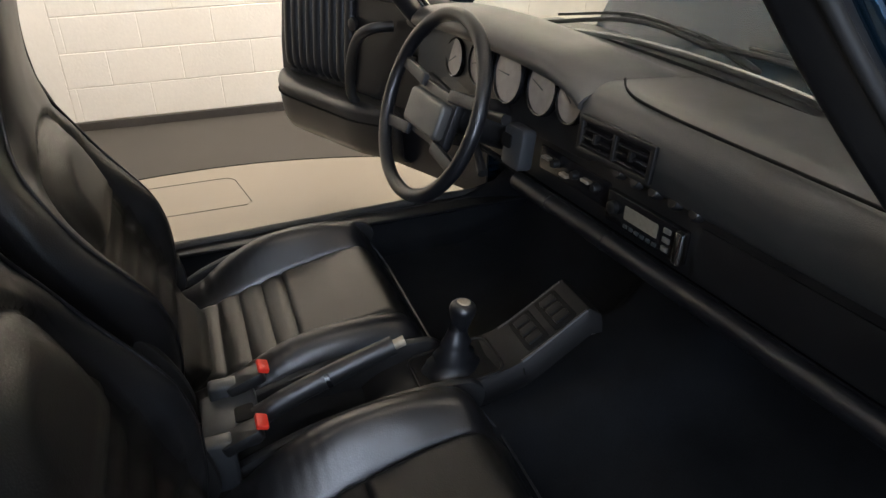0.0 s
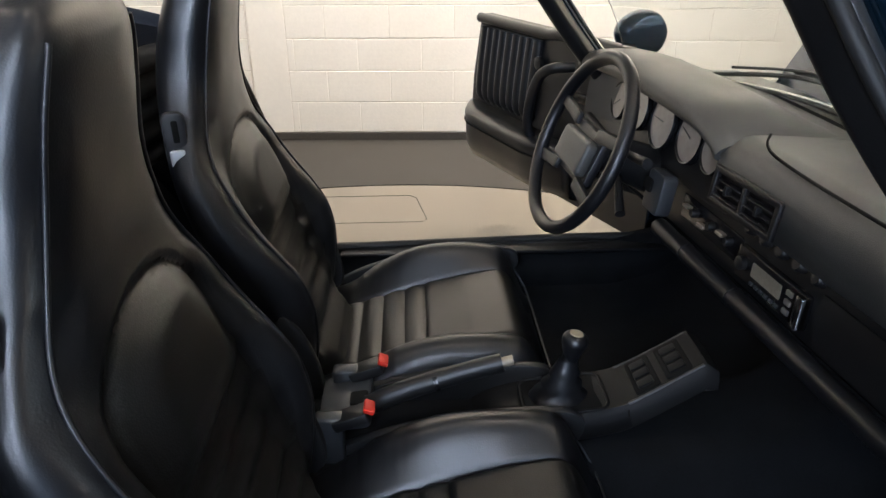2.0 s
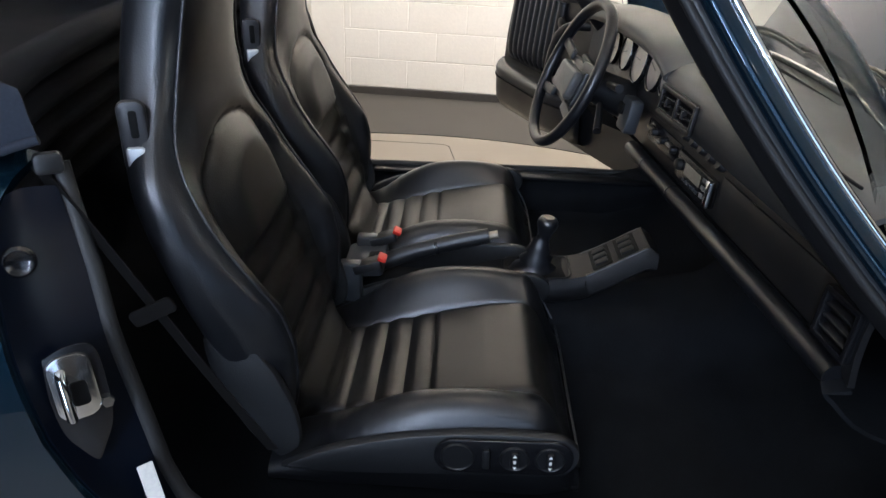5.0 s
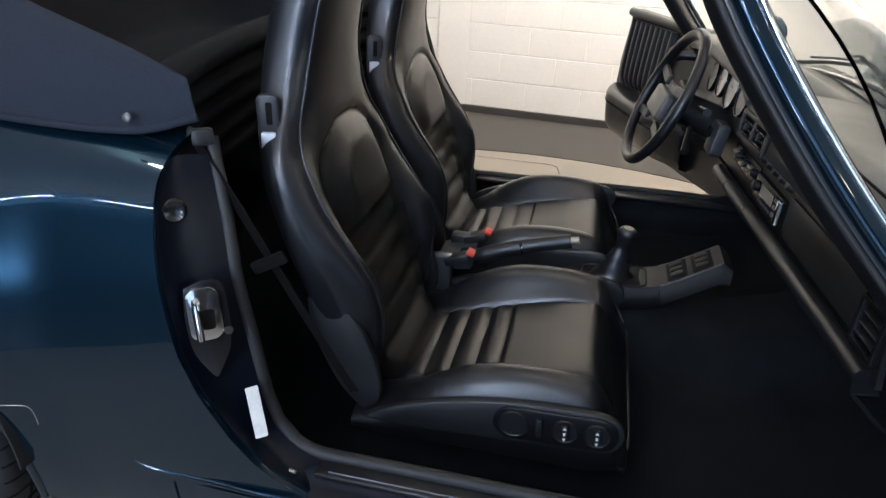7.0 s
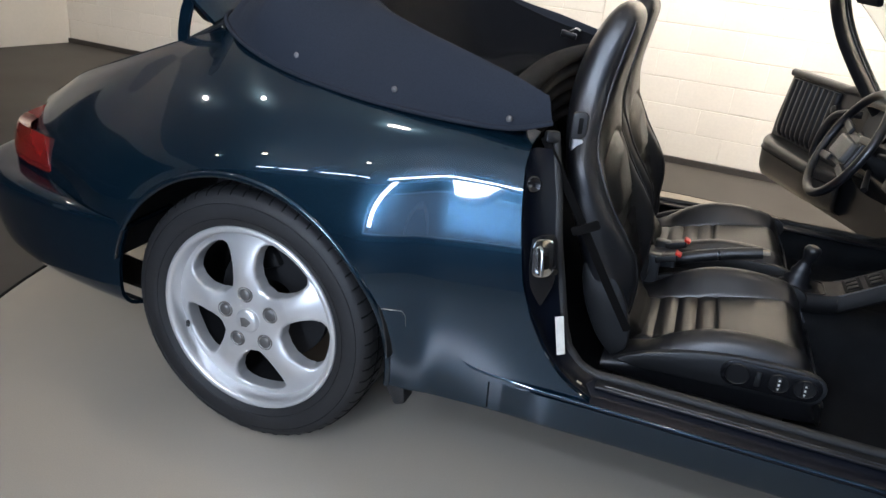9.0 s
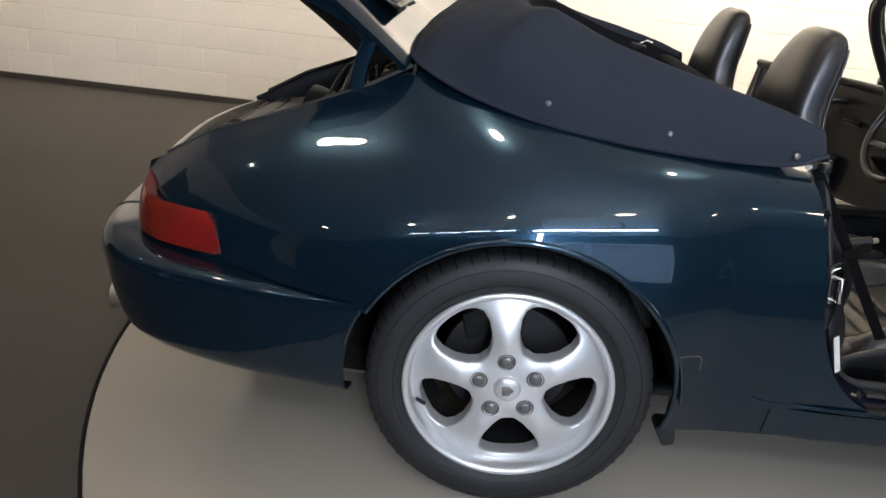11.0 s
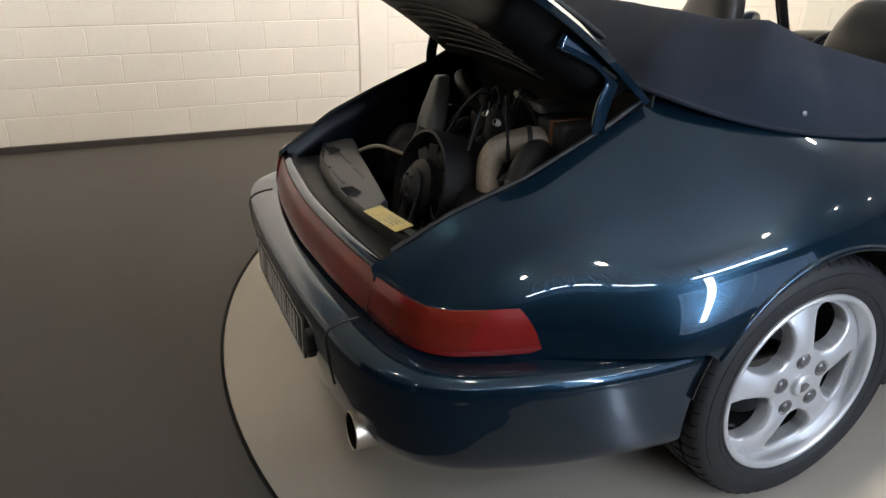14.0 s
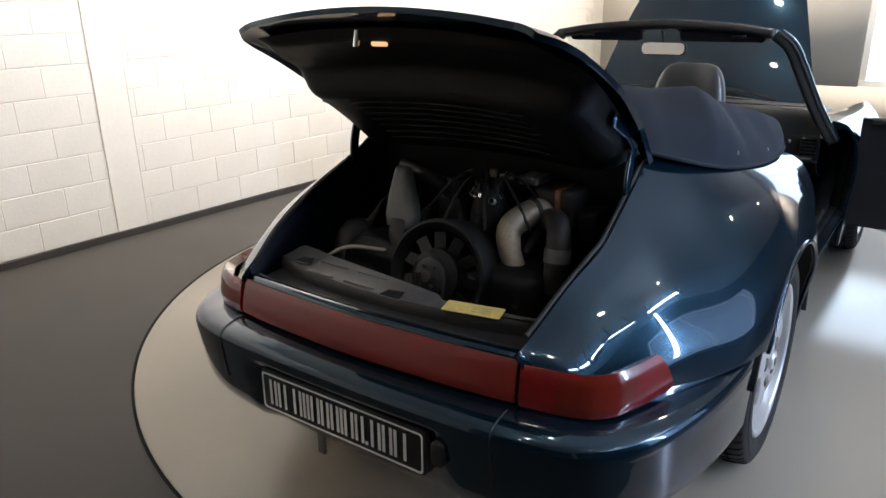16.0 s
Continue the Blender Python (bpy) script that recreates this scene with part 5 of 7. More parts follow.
for y in (0.174, 0.013):
    part("roll_joint", tube([(1.476 + dxs(y), y - 0.003, 0.606), (1.476 + dxs(y), y + 0.003, 0.606)], 0.0178, 14), PLASTIC, car)
# stitched edge of the top roll
part("pad_seam", tube(spline([(1.545, 0.110, 0.8535), (1.510, 0.055, 0.8525), (1.486, 0.012, 0.8520), (1.474, -0.042, 0.8510)] + [(1.462 + dxs(y) * 0.7, y, 0.8500) for y in (-0.15, -0.3, -0.45, -0.56)], 60), 0.0022, 6), GROOVE, car, "dark seam of the dash pad")
# dome over the instruments
bn = []
for y in np.linspace(0.05, 0.69, 40):
    u = (y - 0.37) / 0.32
    lift = 0.034 * max(0, 1 - u * u) ** 0.5 if abs(u) < 1 else 0
    lift -= 0.010 * (1 - smooth_step(0.05, 0.15, y))
    bn.append([(x + dxs(y) - 0.10 * (y - 0.33) * 0, y, z) for x, z in spline([(1.64, 0.834), (1.56, 0.846 + lift * 0.9), (1.50, 0.850 + lift), (1.455, 0.846 + lift), (1.436, 0.834 + lift * 0.9), (1.446, 0.826 + lift * 0.7)], 20)])
part("instrument_hood", sheet(bn, thick=0.007), DASH, car, "curved black instrument hood")
part("instrument_panel", slab([(a, b) for a, b in spline([(-0.30, -0.06), (-0.31, 0.0), (-0.25, 0.055), (-0.12, 0.082), (0.0, 0.088), (0.12, 0.082), (0.25, 0.055), (0.31, 0.0), (0.30, -0.06), (0.15, -0.075), (0.0, -0.08), (-0.15, -0.075), (-0.30, -0.06)], 60)[:-1]], 0.012, 0.003,
                                axes((1.474, 0.35, 0.788), (0.05, -1, 0), (0.18, 0, 1))), PLASTIC, car)
for k, (y, r, dz) in enumerate(((0.585, 0.040, -0.022), (0.462, 0.045, -0.006), (0.340, 0.052, 0.000), (0.218, 0.046, 0.006), (0.128, 0.038, 0.010))):
    g = empty("gauge", car)
    m = axes((1.478 - 0.05 * (y - 0.05), y, 0.794 + dz), (0.05, -1, 0), (0.18, 0, 1))
    m = m @ Matrix.Translation((0, 0, 0.010))
    part("bezel", lathe([(r - 0.003, 0.0), (r - 0.002, 0.006), (r, 0.007), (r + 0.0015, 0.003), (r + 0.0015, -0.004)], 40, m), GLOSS, g)
    part("dial", lathe([(0.0, 0.004), (r - 0.002, 0.003)], 40, m), DIAL, g, "dial behind reflecting glass")
    part("needle", slab([(-0.0012, -0.006), (0.0012, -0.006), (0.0007, r * 0.72), (-0.0007, r * 0.72)], 0.0008, 0, m @ Matrix.Translation((0, 0, 0.0045)) @ pose(0, 0, 0, 0, 0, 120 - 15 * k)), DASH_GREY, g, smooth=False)
# middle air vents
ve = empty("air_vent", car)
vm = axes((1.443, -0.042, 0.789), (0.13, -1, 0), (0.12, 0, 1)) @ Matrix.Diagonal((0.95, 0.80, 0.7, 1))
part("vent_frame", join(slab(rounded(0.168, 0.012, 0.005), 0.012, 0.003, vm @ Matrix.Translation((0, 0.029, 0))), slab(rounded(0.168, 0.012, 0.005), 0.012, 0.003, vm @ Matrix.Translation((0, -0.029, 0))),
                        slab(rounded(0.010, 0.062, 0.004), 0.012, 0.003, vm @ Matrix.Translation((-0.079, 0, 0))), slab(rounded(0.010, 0.062, 0.004), 0.012, 0.003, vm @ Matrix.Translation((0.079, 0, 0))), slab(rounded(0.008, 0.05, 0.003), 0.012, 0.003, vm)), PLASTIC, ve)
part("vent_back", slab(rounded(0.160, 0.06, 0.006), 0.002, 0, vm @ Matrix.Translation((0, 0, -0.002))), GROOVE, ve)
for dx in (-0.04, 0.04):
    for k in (-0.015, 0.0, 0.015):
        part("slat", slab(rounded(0.066, 0.003, 0.001, 2), 0.012, 0.0006, vm @ Matrix.Translation((dx, k, 0)) @ pose(0, 0, 0, 25, 0, 0)), GLOSS, ve)
    part("vent_wheel", slab(rounded(0.006, 0.018, 0.002), 0.014, 0.001, vm @ Matrix.Translation((dx, 0, 0.002))), PLASTIC, ve)
# heater panel, knobs and radio
hp = empty("heater_controls", car)
hm = axes((1.490 + dxs(0.13), 0.130, 0.676), (0.0995, -1, 0), (0.05, 0, 1))
part("heater_panel", slab(rounded(0.20, 0.044, 0.004), 0.006, 0.0015, hm), GLOSS, hp)
for k, dx in enumerate((-0.072, -0.045, -0.015, 0.012, 0.045, 0.07)):
    part("heater_knob" if k % 2 else "heater_slider", (lathe([(0, 0.012), (0.006, 0.012), (0.0075, 0.009), (0.008, 0.0)], 16, hm @ Matrix.Translation((dx, 0.004, 0.006))) if k % 2 else slab(rounded(0.022, 0.006, 0.002), 0.01, 0.001, hm @ Matrix.Translation((dx, 0.006 * (-1) ** (k // 2), 0.006)))), PLASTIC if k % 2 else ALU, hp)
ra = empty("radio", car)
rm = axes((1.488 + dxs(-0.060), -0.060, 0.668), (0.0995, -1, 0), (0.05, 0, 1))
part("radio_body", slab(rounded(0.172, 0.052, 0.004), 0.012, 0.003, rm), GLOSS, ra)
part("display", slab(rounded(0.074, 0.022, 0.002), 0.001, 0, rm @ Matrix.Translation((-0.004, 0.004, 0.012))), SCREEN, ra)
part("volume_dial", lathe([(0, 0.010), (0.008, 0.010), (0.0105, 0.008), (0.0115, 0.0)], 24, rm @ Matrix.Translation((-0.066, 0.002, 0.012))), PLASTIC, ra)
part("side_cap", slab(rounded(0.016, 0.050, 0.004), 0.016, 0.004, rm @ Matrix.Translation((0.080, 0, 0.004))), CHROME, ra, "bright chrome radio end cap")
for k in range(6):
    part("radio_button", slab(rounded(0.009, 0.006, 0.0015), 0.003, 0.0008, rm @ Matrix.Translation((-0.034 + 0.013 * k, -0.017, 0.012))), DASH_GREY, ra)
for k in range(3):
    part("radio_button", slab(rounded(0.014, 0.008, 0.0015), 0.003, 0.0008, rm @ Matrix.Translation((0.053, -0.014 + 0.014 * k, 0.012))), BRAKE, ra)
for k in range(5):
    part("dash_switch", lathe([(0, 0.014), (0.008, 0.014), (0.0105, 0.011), (0.0115, 0.0)], 18, axes((1.482 + dxs(-0.0 - 0.04 * k), -0.0 - 0.04 * k, 0.728), (0.0995, -1, 0), (0.35, 0, 1))), PLASTIC, car)
part("glovebox_lid", sheet(dash_rows([(1.490, 0.708), (1.486, 0.69), (1.486, 0.655), (1.490, 0.632)], -0.52, -0.165, 10), thick=0.006), PLASTIC, car, "matt black glovebox lid")
sv = empty("side_vent", car)
sm = axes((1.480 + dxs(-0.56), -0.556, 0.672), (0.0995, -1, 0), (0.05, 0, 1))
part("vent_frame", join(slab(rounded(0.075, 0.01, 0.004), 0.016, 0.003, sm @ Matrix.Translation((0, 0.032, 0))), slab(rounded(0.075, 0.01, 0.004), 0.016, 0.003, sm @ Matrix.Translation((0, -0.032, 0))), slab(rounded(0.009, 0.068, 0.004), 0.016, 0.003, sm @ Matrix.Translation((0.034, 0, 0))), slab(rounded(0.009, 0.068, 0.004), 0.016, 0.003, sm @ Matrix.Translation((-0.034, 0, 0)))), GLOSS, sv)
for k in (-0.016, 0, 0.016):
    part("slat", slab(rounded(0.062, 0.003, 0.001, 2), 0.012, 0.0006, sm @ Matrix.Translation((0, k, 0)) @ pose(0, 0, 0, 25, 0, 0)), PLASTIC, sv)
# ignition lock block and steering column
part("ignition_block", slab(rounded(0.062, 0.075, 0.010), 0.03, 0.006, axes((1.436, 0.228, 0.698), (0.0995, -1, 0), (0.15, 0, 1))), DASH_GREY, car, "grey lock block beside the column")
part("lock_slot", slab(rounded(0.03, 0.024, 0.006), 0.004, 0.001, axes((1.404, 0.236, 0.712), (0.0995, -1, 0), (0.15, 0, 1))), GROOVE, car)
sw = empty("steering_wheel", car)
SC = Vector((1.297, 0.34, 0.757))
n_ = Vector((-math.cos(0.39) * math.cos(0.12), -math.cos(0.39) * math.sin(0.12), math.sin(0.39)))
sxv = n_.cross(Vector((0, 0, 1))).normalized() * -1
wm = axes(SC, sxv, n_.cross(sxv))
wp = wm @ pose(0, 0, 0, 0, 0, -2)
ring = [wm @ Vector((0.164 * math.cos(a), 0.164 * math.sin(a), 0)) for a in np.linspace(0, 2 * math.pi, 96, endpoint=False)]
part("rim", tube(ring, 0.0130, 14, closed=True), LEATHER, sw, "thick black leather wheel rim")
part("pad", slab(rounded(0.132, 0.066, 0.011), 0.024, 0.007, wp @ Matrix.Translation((0, -0.014, -0.012)), 3), DASH, sw, "flat square horn pad")
part("pad_back", slab(rounded(0.150, 0.100, 0.014), 0.020, 0.006, wp @ Matrix.Translation((0, -0.014, -0.028))), LEATHER, sw)
# four arms: a bar above and a bar below the pad, each reaching the rim on both sides
for vv, sag in ((0.040, 0.006), (-0.066, -0.006)):
    reach = math.sqrt(0.164 ** 2 - vv ** 2) - 0.002
    for sx_ in (-1, 1):
        arm = spline([(0.050, vv - sag), (0.10, vv), (reach, vv + sag)], 10)
        edge = [(sx_ * a, b + 0.0115) for a, b in arm] + [(sx_ * a, b - 0.0115) for a, b in arm[::-1]]
        part("spoke", slab(edge, 0.012, 0.004, wp @ Matrix.Translation((0, 0, -0.010))), LEATHER_FLAT, sw)
part("column", tube([wm @ Vector((0, 0, -0.04)), wm @ Vector((0, 0, -0.17))], [0.036, 0.046], 24), PLASTIC, sw)
for a_, b_ in (((-0.05, 0.02, -0.075), (-0.15, 0.035, -0.065)), ((0.05, 0.02, -0.075), (0.145, 0.03, -0.065)), ((0.04, -0.03, -0.085), (0.115, -0.075, -0.08))):
    part("stalk", tube([wm @ Vector(a_), wm @ Vector(b_)], [0.007, 0.0095], 10), PLASTIC, sw)

# ---- windscreen frame ----


def frame_line(side):
    k = -1 if side < 0 else 1
    pts = [(1.585, -0.640, 0.690), (1.505, -0.605, 0.768), (1.400, -0.560, 0.885), (1.290, -0.512, 1.030), (1.238, -0.470, 1.125), (1.222, -0.415, 1.172)]
    if side < 0:
        return [Vector(p) for p in pts]
    return [Vector((x - 0.045, 2 * IC - y, z)) for x, y, z in pts]


def flat_bar(points, w, t, face):
    """A bar with a rounded rectangular section: w across, t along face."""
    p = np.asarray(points, float)
    tan = np.gradient(p, axis=0)
    tan /= np.linalg.norm(tan, axis=1)[:, None]
    prof = rounded(w, t, min(w, t) * 0.35, 4)
    rows = []
    for q, d in zip(p, tan):
        f = np.array(face, float)
        f = f - d * (f @ d)
        f /= np.linalg.norm(f)
        s = np.cross(d, f)
        rows.append([q + a * s + b * f for a, b in prof])
    bm = sheet(rows, closed_v=True)
    bmesh.ops.holes_fill(bm, edges=[e for e in bm.edges if e.is_boundary], sides=0)
    bmesh.ops.recalc_face_normals(bm, faces=bm.faces)
    return bm


ws = empty("windscreen", car)
right, left = frame_line(-1), frame_line(1)
head = spline([(1.222, -0.415, 1.172), (1.217, -0.25, 1.196), (1.205, IC, 1.212), (1.185, 0.36, 1.196), (1.177, 0.525, 1.172)], 30)
for side, line in ((-1, right), (1, left)):
    pts = spline([tuple(v) for v in line], 30)
    part("pillar_trim", flat_bar(pts, 0.034, 0.046, (0.3, side * 0.9, 0.5)), PLASTIC, ws, "black inner pillar trim")
    out = pts + np.array([0.016, side * 0.021, 0.010])
    part("pillar", flat_bar(out, 0.026, 0.022, (0.3, side * 0.9, 0.5)), PAINT, ws, "painted windscreen pillar")
    part("pillar_seal", tube(pts + np.array([-0.010, side * 0.022, 0.004]), 0.006, 8), RUBBER, ws)
    part("screen_seal", tube(out + np.array([0.017, side * 0.002, 0.006]), 0.0055, 8), CHROME, ws, "narrow bright trim beside the glass")
part("header_rail", flat_bar(head, 0.062, 0.036, (0.2, 0, 1)), PLASTIC, ws, "black roof latch rail")
part("header", flat_bar(head + np.array([0.032, 0, 0.004]), 0.034, 0.034, (0.2, 0, 1)), PAINT, ws)
for y in (-0.28, 0.40):
    part("latch_socket", slab(rounded(0.06, 0.03, 0.008), 0.012, 0.003, axes((1.196, y, 1.172), (0, 1, 0), (1, 0, 0.1))), GLOSS, ws)
bot = spline([(1.545, -0.615, 0.755), (1.640, -0.45, 0.815), (1.690, -0.2, 0.838), (1.700, IC, 0.842), (1.680, 0.30, 0.838), (1.610, 0.56, 0.815), (1.500, 0.725, 0.755)], 40)
top = spline([tuple(p) for p in head], 40) + np.array([0.045, 0, -0.006])
gl = []
for s in np.linspace(0, 1, 14):
    gl.append(bot * (1 - s) + top * s + np.array([0.045, 0, 0.02]) * math.sin(math.pi * s))
pane = part("windscreen_glass", sheet(gl, thick=0.005), GLASS, ws, "curved clear windscreen")
pane.visible_shadow = False
part("lower_seal", tube(bot, 0.009, 8), RUBBER, ws)
part("seal_trim", tube(bot + np.array([0.004, 0, 0.010]), 0.004, 8), CHROME, ws, "bright trim strip below the glass")
mir = empty("rear_view_mirror", car)
mm = axes((1.285, 0.072, 1.103), (0, -1, 0), (0.15, 0, 1))
part("mirror_shell", slab(rounded(0.21, 0.062, 0.026), 0.03, 0.010, mm @ Matrix.Translation((0, 0, -0.03)), 3), PLASTIC, mir)
part("mirror_face", slab(rounded(0.198, 0.052, 0.022), 0.002, 0, mm @ Matrix.Translation((0, 0, 0.0005))), MIRROR, mir, "mirror glass")
part("mirror_stalk", tube([(1.31, 0.075, 1.105), (1.30, 0.085, 1.185)], 0.008, 8), PLASTIC, mir)
for y in (-0.20, 0.33):
    vis = empty("sun_visor", car)
    part("visor_board", slab(rounded(0.36, 0.05, 0.02), 0.016, 0.006, axes((1.238, y, 1.166), (0, -1, 0), (-0.35, 0, 1))), FABRIC_IN, vis, "folded black sun visor")
    part("visor_rod", tube([(1.232, y - 0.19, 1.184), (1.232, y + 0.19, 1.184)], 0.005, 8), PLASTIC, vis)
# wipers on the cowl
def on_screen(y, dx, dz):
    """A point beside the foot of the glass, found by its distance across."""
    b = bot[np.argsort(bot[:, 1])]
    return (float(np.interp(y, b[:, 1], b[:, 0])) + dx, y, float(np.interp(y, b[:, 1], b[:, 2])) + dz)


for y0, y1 in ((0.06, 0.62), (-0.42, 0.14)):
    wi = empty("wiper", car)
    ym = (y0 + y1) / 2
    part("wiper_arm", tube(spline([on_screen(y0, 0.075, -0.01), on_screen(y0 + 0.14, 0.062, 0.026), on_screen(ym + 0.04, 0.045, 0.044)], 14), [0.007] * 7 + [0.005] * 7, 8), PLASTIC, wi)
    part("wiper_blade", tube(spline([on_screen(y, 0.030, dz) for y, dz in ((y0 + 0.06, 0.022), (ym, 0.038), (y1, 0.026))], 18), 0.0050, 6), RUBBER, wi)
    part("blade_bridge", tube(spline([on_screen(y, 0.040, dz) for y, dz in ((y0 + 0.12, 0.030), (ym, 0.048), (y1 - 0.08, 0.036))], 14), 0.0032, 6), PLASTIC, wi)

# ---- front of the car ----
FSEC = [
    (1.60, [(0.765, 0.20), (0.775, 0.40), (0.785, 0.55), (0.772, 0.68), (0.722, 0.765), (0.62, 0.785), (0.35, 0.80), (0.0, 0.81)]),
    (1.85, [(0.765, 0.20), (0.785, 0.40), (0.800, 0.55), (0.785, 0.68), (0.735, 0.765), (0.60, 0.775), (0.35, 0.795), (0.0, 0.805)]),
    (2.27, [(0.770, 0.22), (0.805, 0.40), (0.822, 0.55), (0.800, 0.68), (0.735, 0.765), (0.56, 0.725), (0.33, 0.745), (0.0, 0.755)]),
    (2.70, [(0.72, 0.22), (0.765, 0.38), (0.780, 0.52), (0.755, 0.64), (0.675, 0.735), (0.50, 0.655), (0.30, 0.660), (0.0, 0.665)]),
    (2.95, [(0.64, 0.22), (0.690, 0.36), (0.700, 0.46), (0.675, 0.57), (0.610, 0.640), (0.46, 0.590), (0.28, 0.585), (0.0, 0.585)]),
    (3.15, [(0.45, 0.22), (0.500, 0.33), (0.505, 0.40), (0.490, 0.47), (0.450, 0.51), (0.36, 0.515), (0.22, 0.515), (0.0, 0.515)]),
]
fr_rows = []
fx = np.array([s[0] for s in FSEC])
fs = np.array([s[1] for s in FSEC])
for x in np.linspace(1.60, 3.15, 80):
    ctl = np.stack([[np.interp(x, fx, fs[:, j, c]) for c in (0, 1)] for j in range(8)])
    fr_rows.append([(x, CY - y, z) for y, z in spline(ctl, 44)])
bm = sheet(fr_rows)
dead = [f for f in bm.faces if math.hypot(f.calc_center_median().x - 2.27, f.calc_center_median().z - 0.318) < 0.355 and f.calc_center_median().y < -0.4]
bmesh.ops.delete(bm, geom=dead, context="FACES")
for v in bm.verts:
    d = math.hypot(v.co.x - 2.27, v.co.z - 0.318)
    if v.is_boundary and abs(d - 0.355) < 0.03 and v.co.y < -0.4:
        v.co.x, v.co.z = 2.27 + (v.co.x - 2.27) * 0.355 / d, 0.318 + (v.co.z - 0.318) * 0.355 / d
bmesh.ops.recalc_face_normals(bm, faces=bm.faces)
fm = bpy.data.meshes.new("front")
thicken(bm, 0.01)
bm.to_mesh(fm)
bm.free()
fm_left = mirrored(fm)
part("front_wing", fm, PAINT, car)
part("front_wing", fm_left, PAINT, car)
cowl_rows = [[(x, IC + y * w, z - 0.02 * abs(y) ** 2) for y in np.linspace(-1, 1, 20)] for x, z, w in ((1.66, 0.835, 0.60), (1.73, 0.830, 0.62), (1.79, 0.812, 0.63))]
part("cowl", sheet(cowl_rows, thick=0.01), PLASTIC, car, "black louvred cowl below the windscreen")

# front lid standing open before the windscreen
fl = empty("front_lid", car)
fa, fd = Vector((1.80, IC, 0.800)), Vector((0.50, 0, 0.866)).normalized()
fn = Vector((-fd.z, 0, fd.x))
lid_rows, inner_rows = [], []
for s in np.linspace(0, 1, 26):
    hw = 0.570 - 0.26 * s ** 1.1 - 0.06 * max(0, (s - 0.85) / 0.15) ** 2
    lid_rows.append([tuple(fa + fd * (s * 0.98 * (1 + 0.03 * (1 - t * t))) + fn * (0.04 * (1 - t * t) + 0.05 * math.sin(math.pi * s)) + Vector((0, t * hw, 0))) for t in np.linspace(-1, 1, 30)])
    inner_rows.append([tuple(fa + fd * (0.03 + s * 0.9) + fn * (0.02 * (1 - t * t) + 0.03 * math.sin(math.pi * s) - 0.03) + Vector((0, t * (hw - 0.05), 0))) for t in np.linspace(-1, 1, 20)])
bm = sheet(lid_rows)
bm.normal_update()
if bm.faces[300].normal.dot(fn) < 0:
    bmesh.ops.reverse_faces(bm, faces=bm.faces)
thicken(bm, 0.012)
part("lid_skin", bm, PAINT, fl, "painted front lid standing open")
part("lid_lining", sheet(inner_rows, thick=0.004), ENGINE, fl)

# ---- doors ----


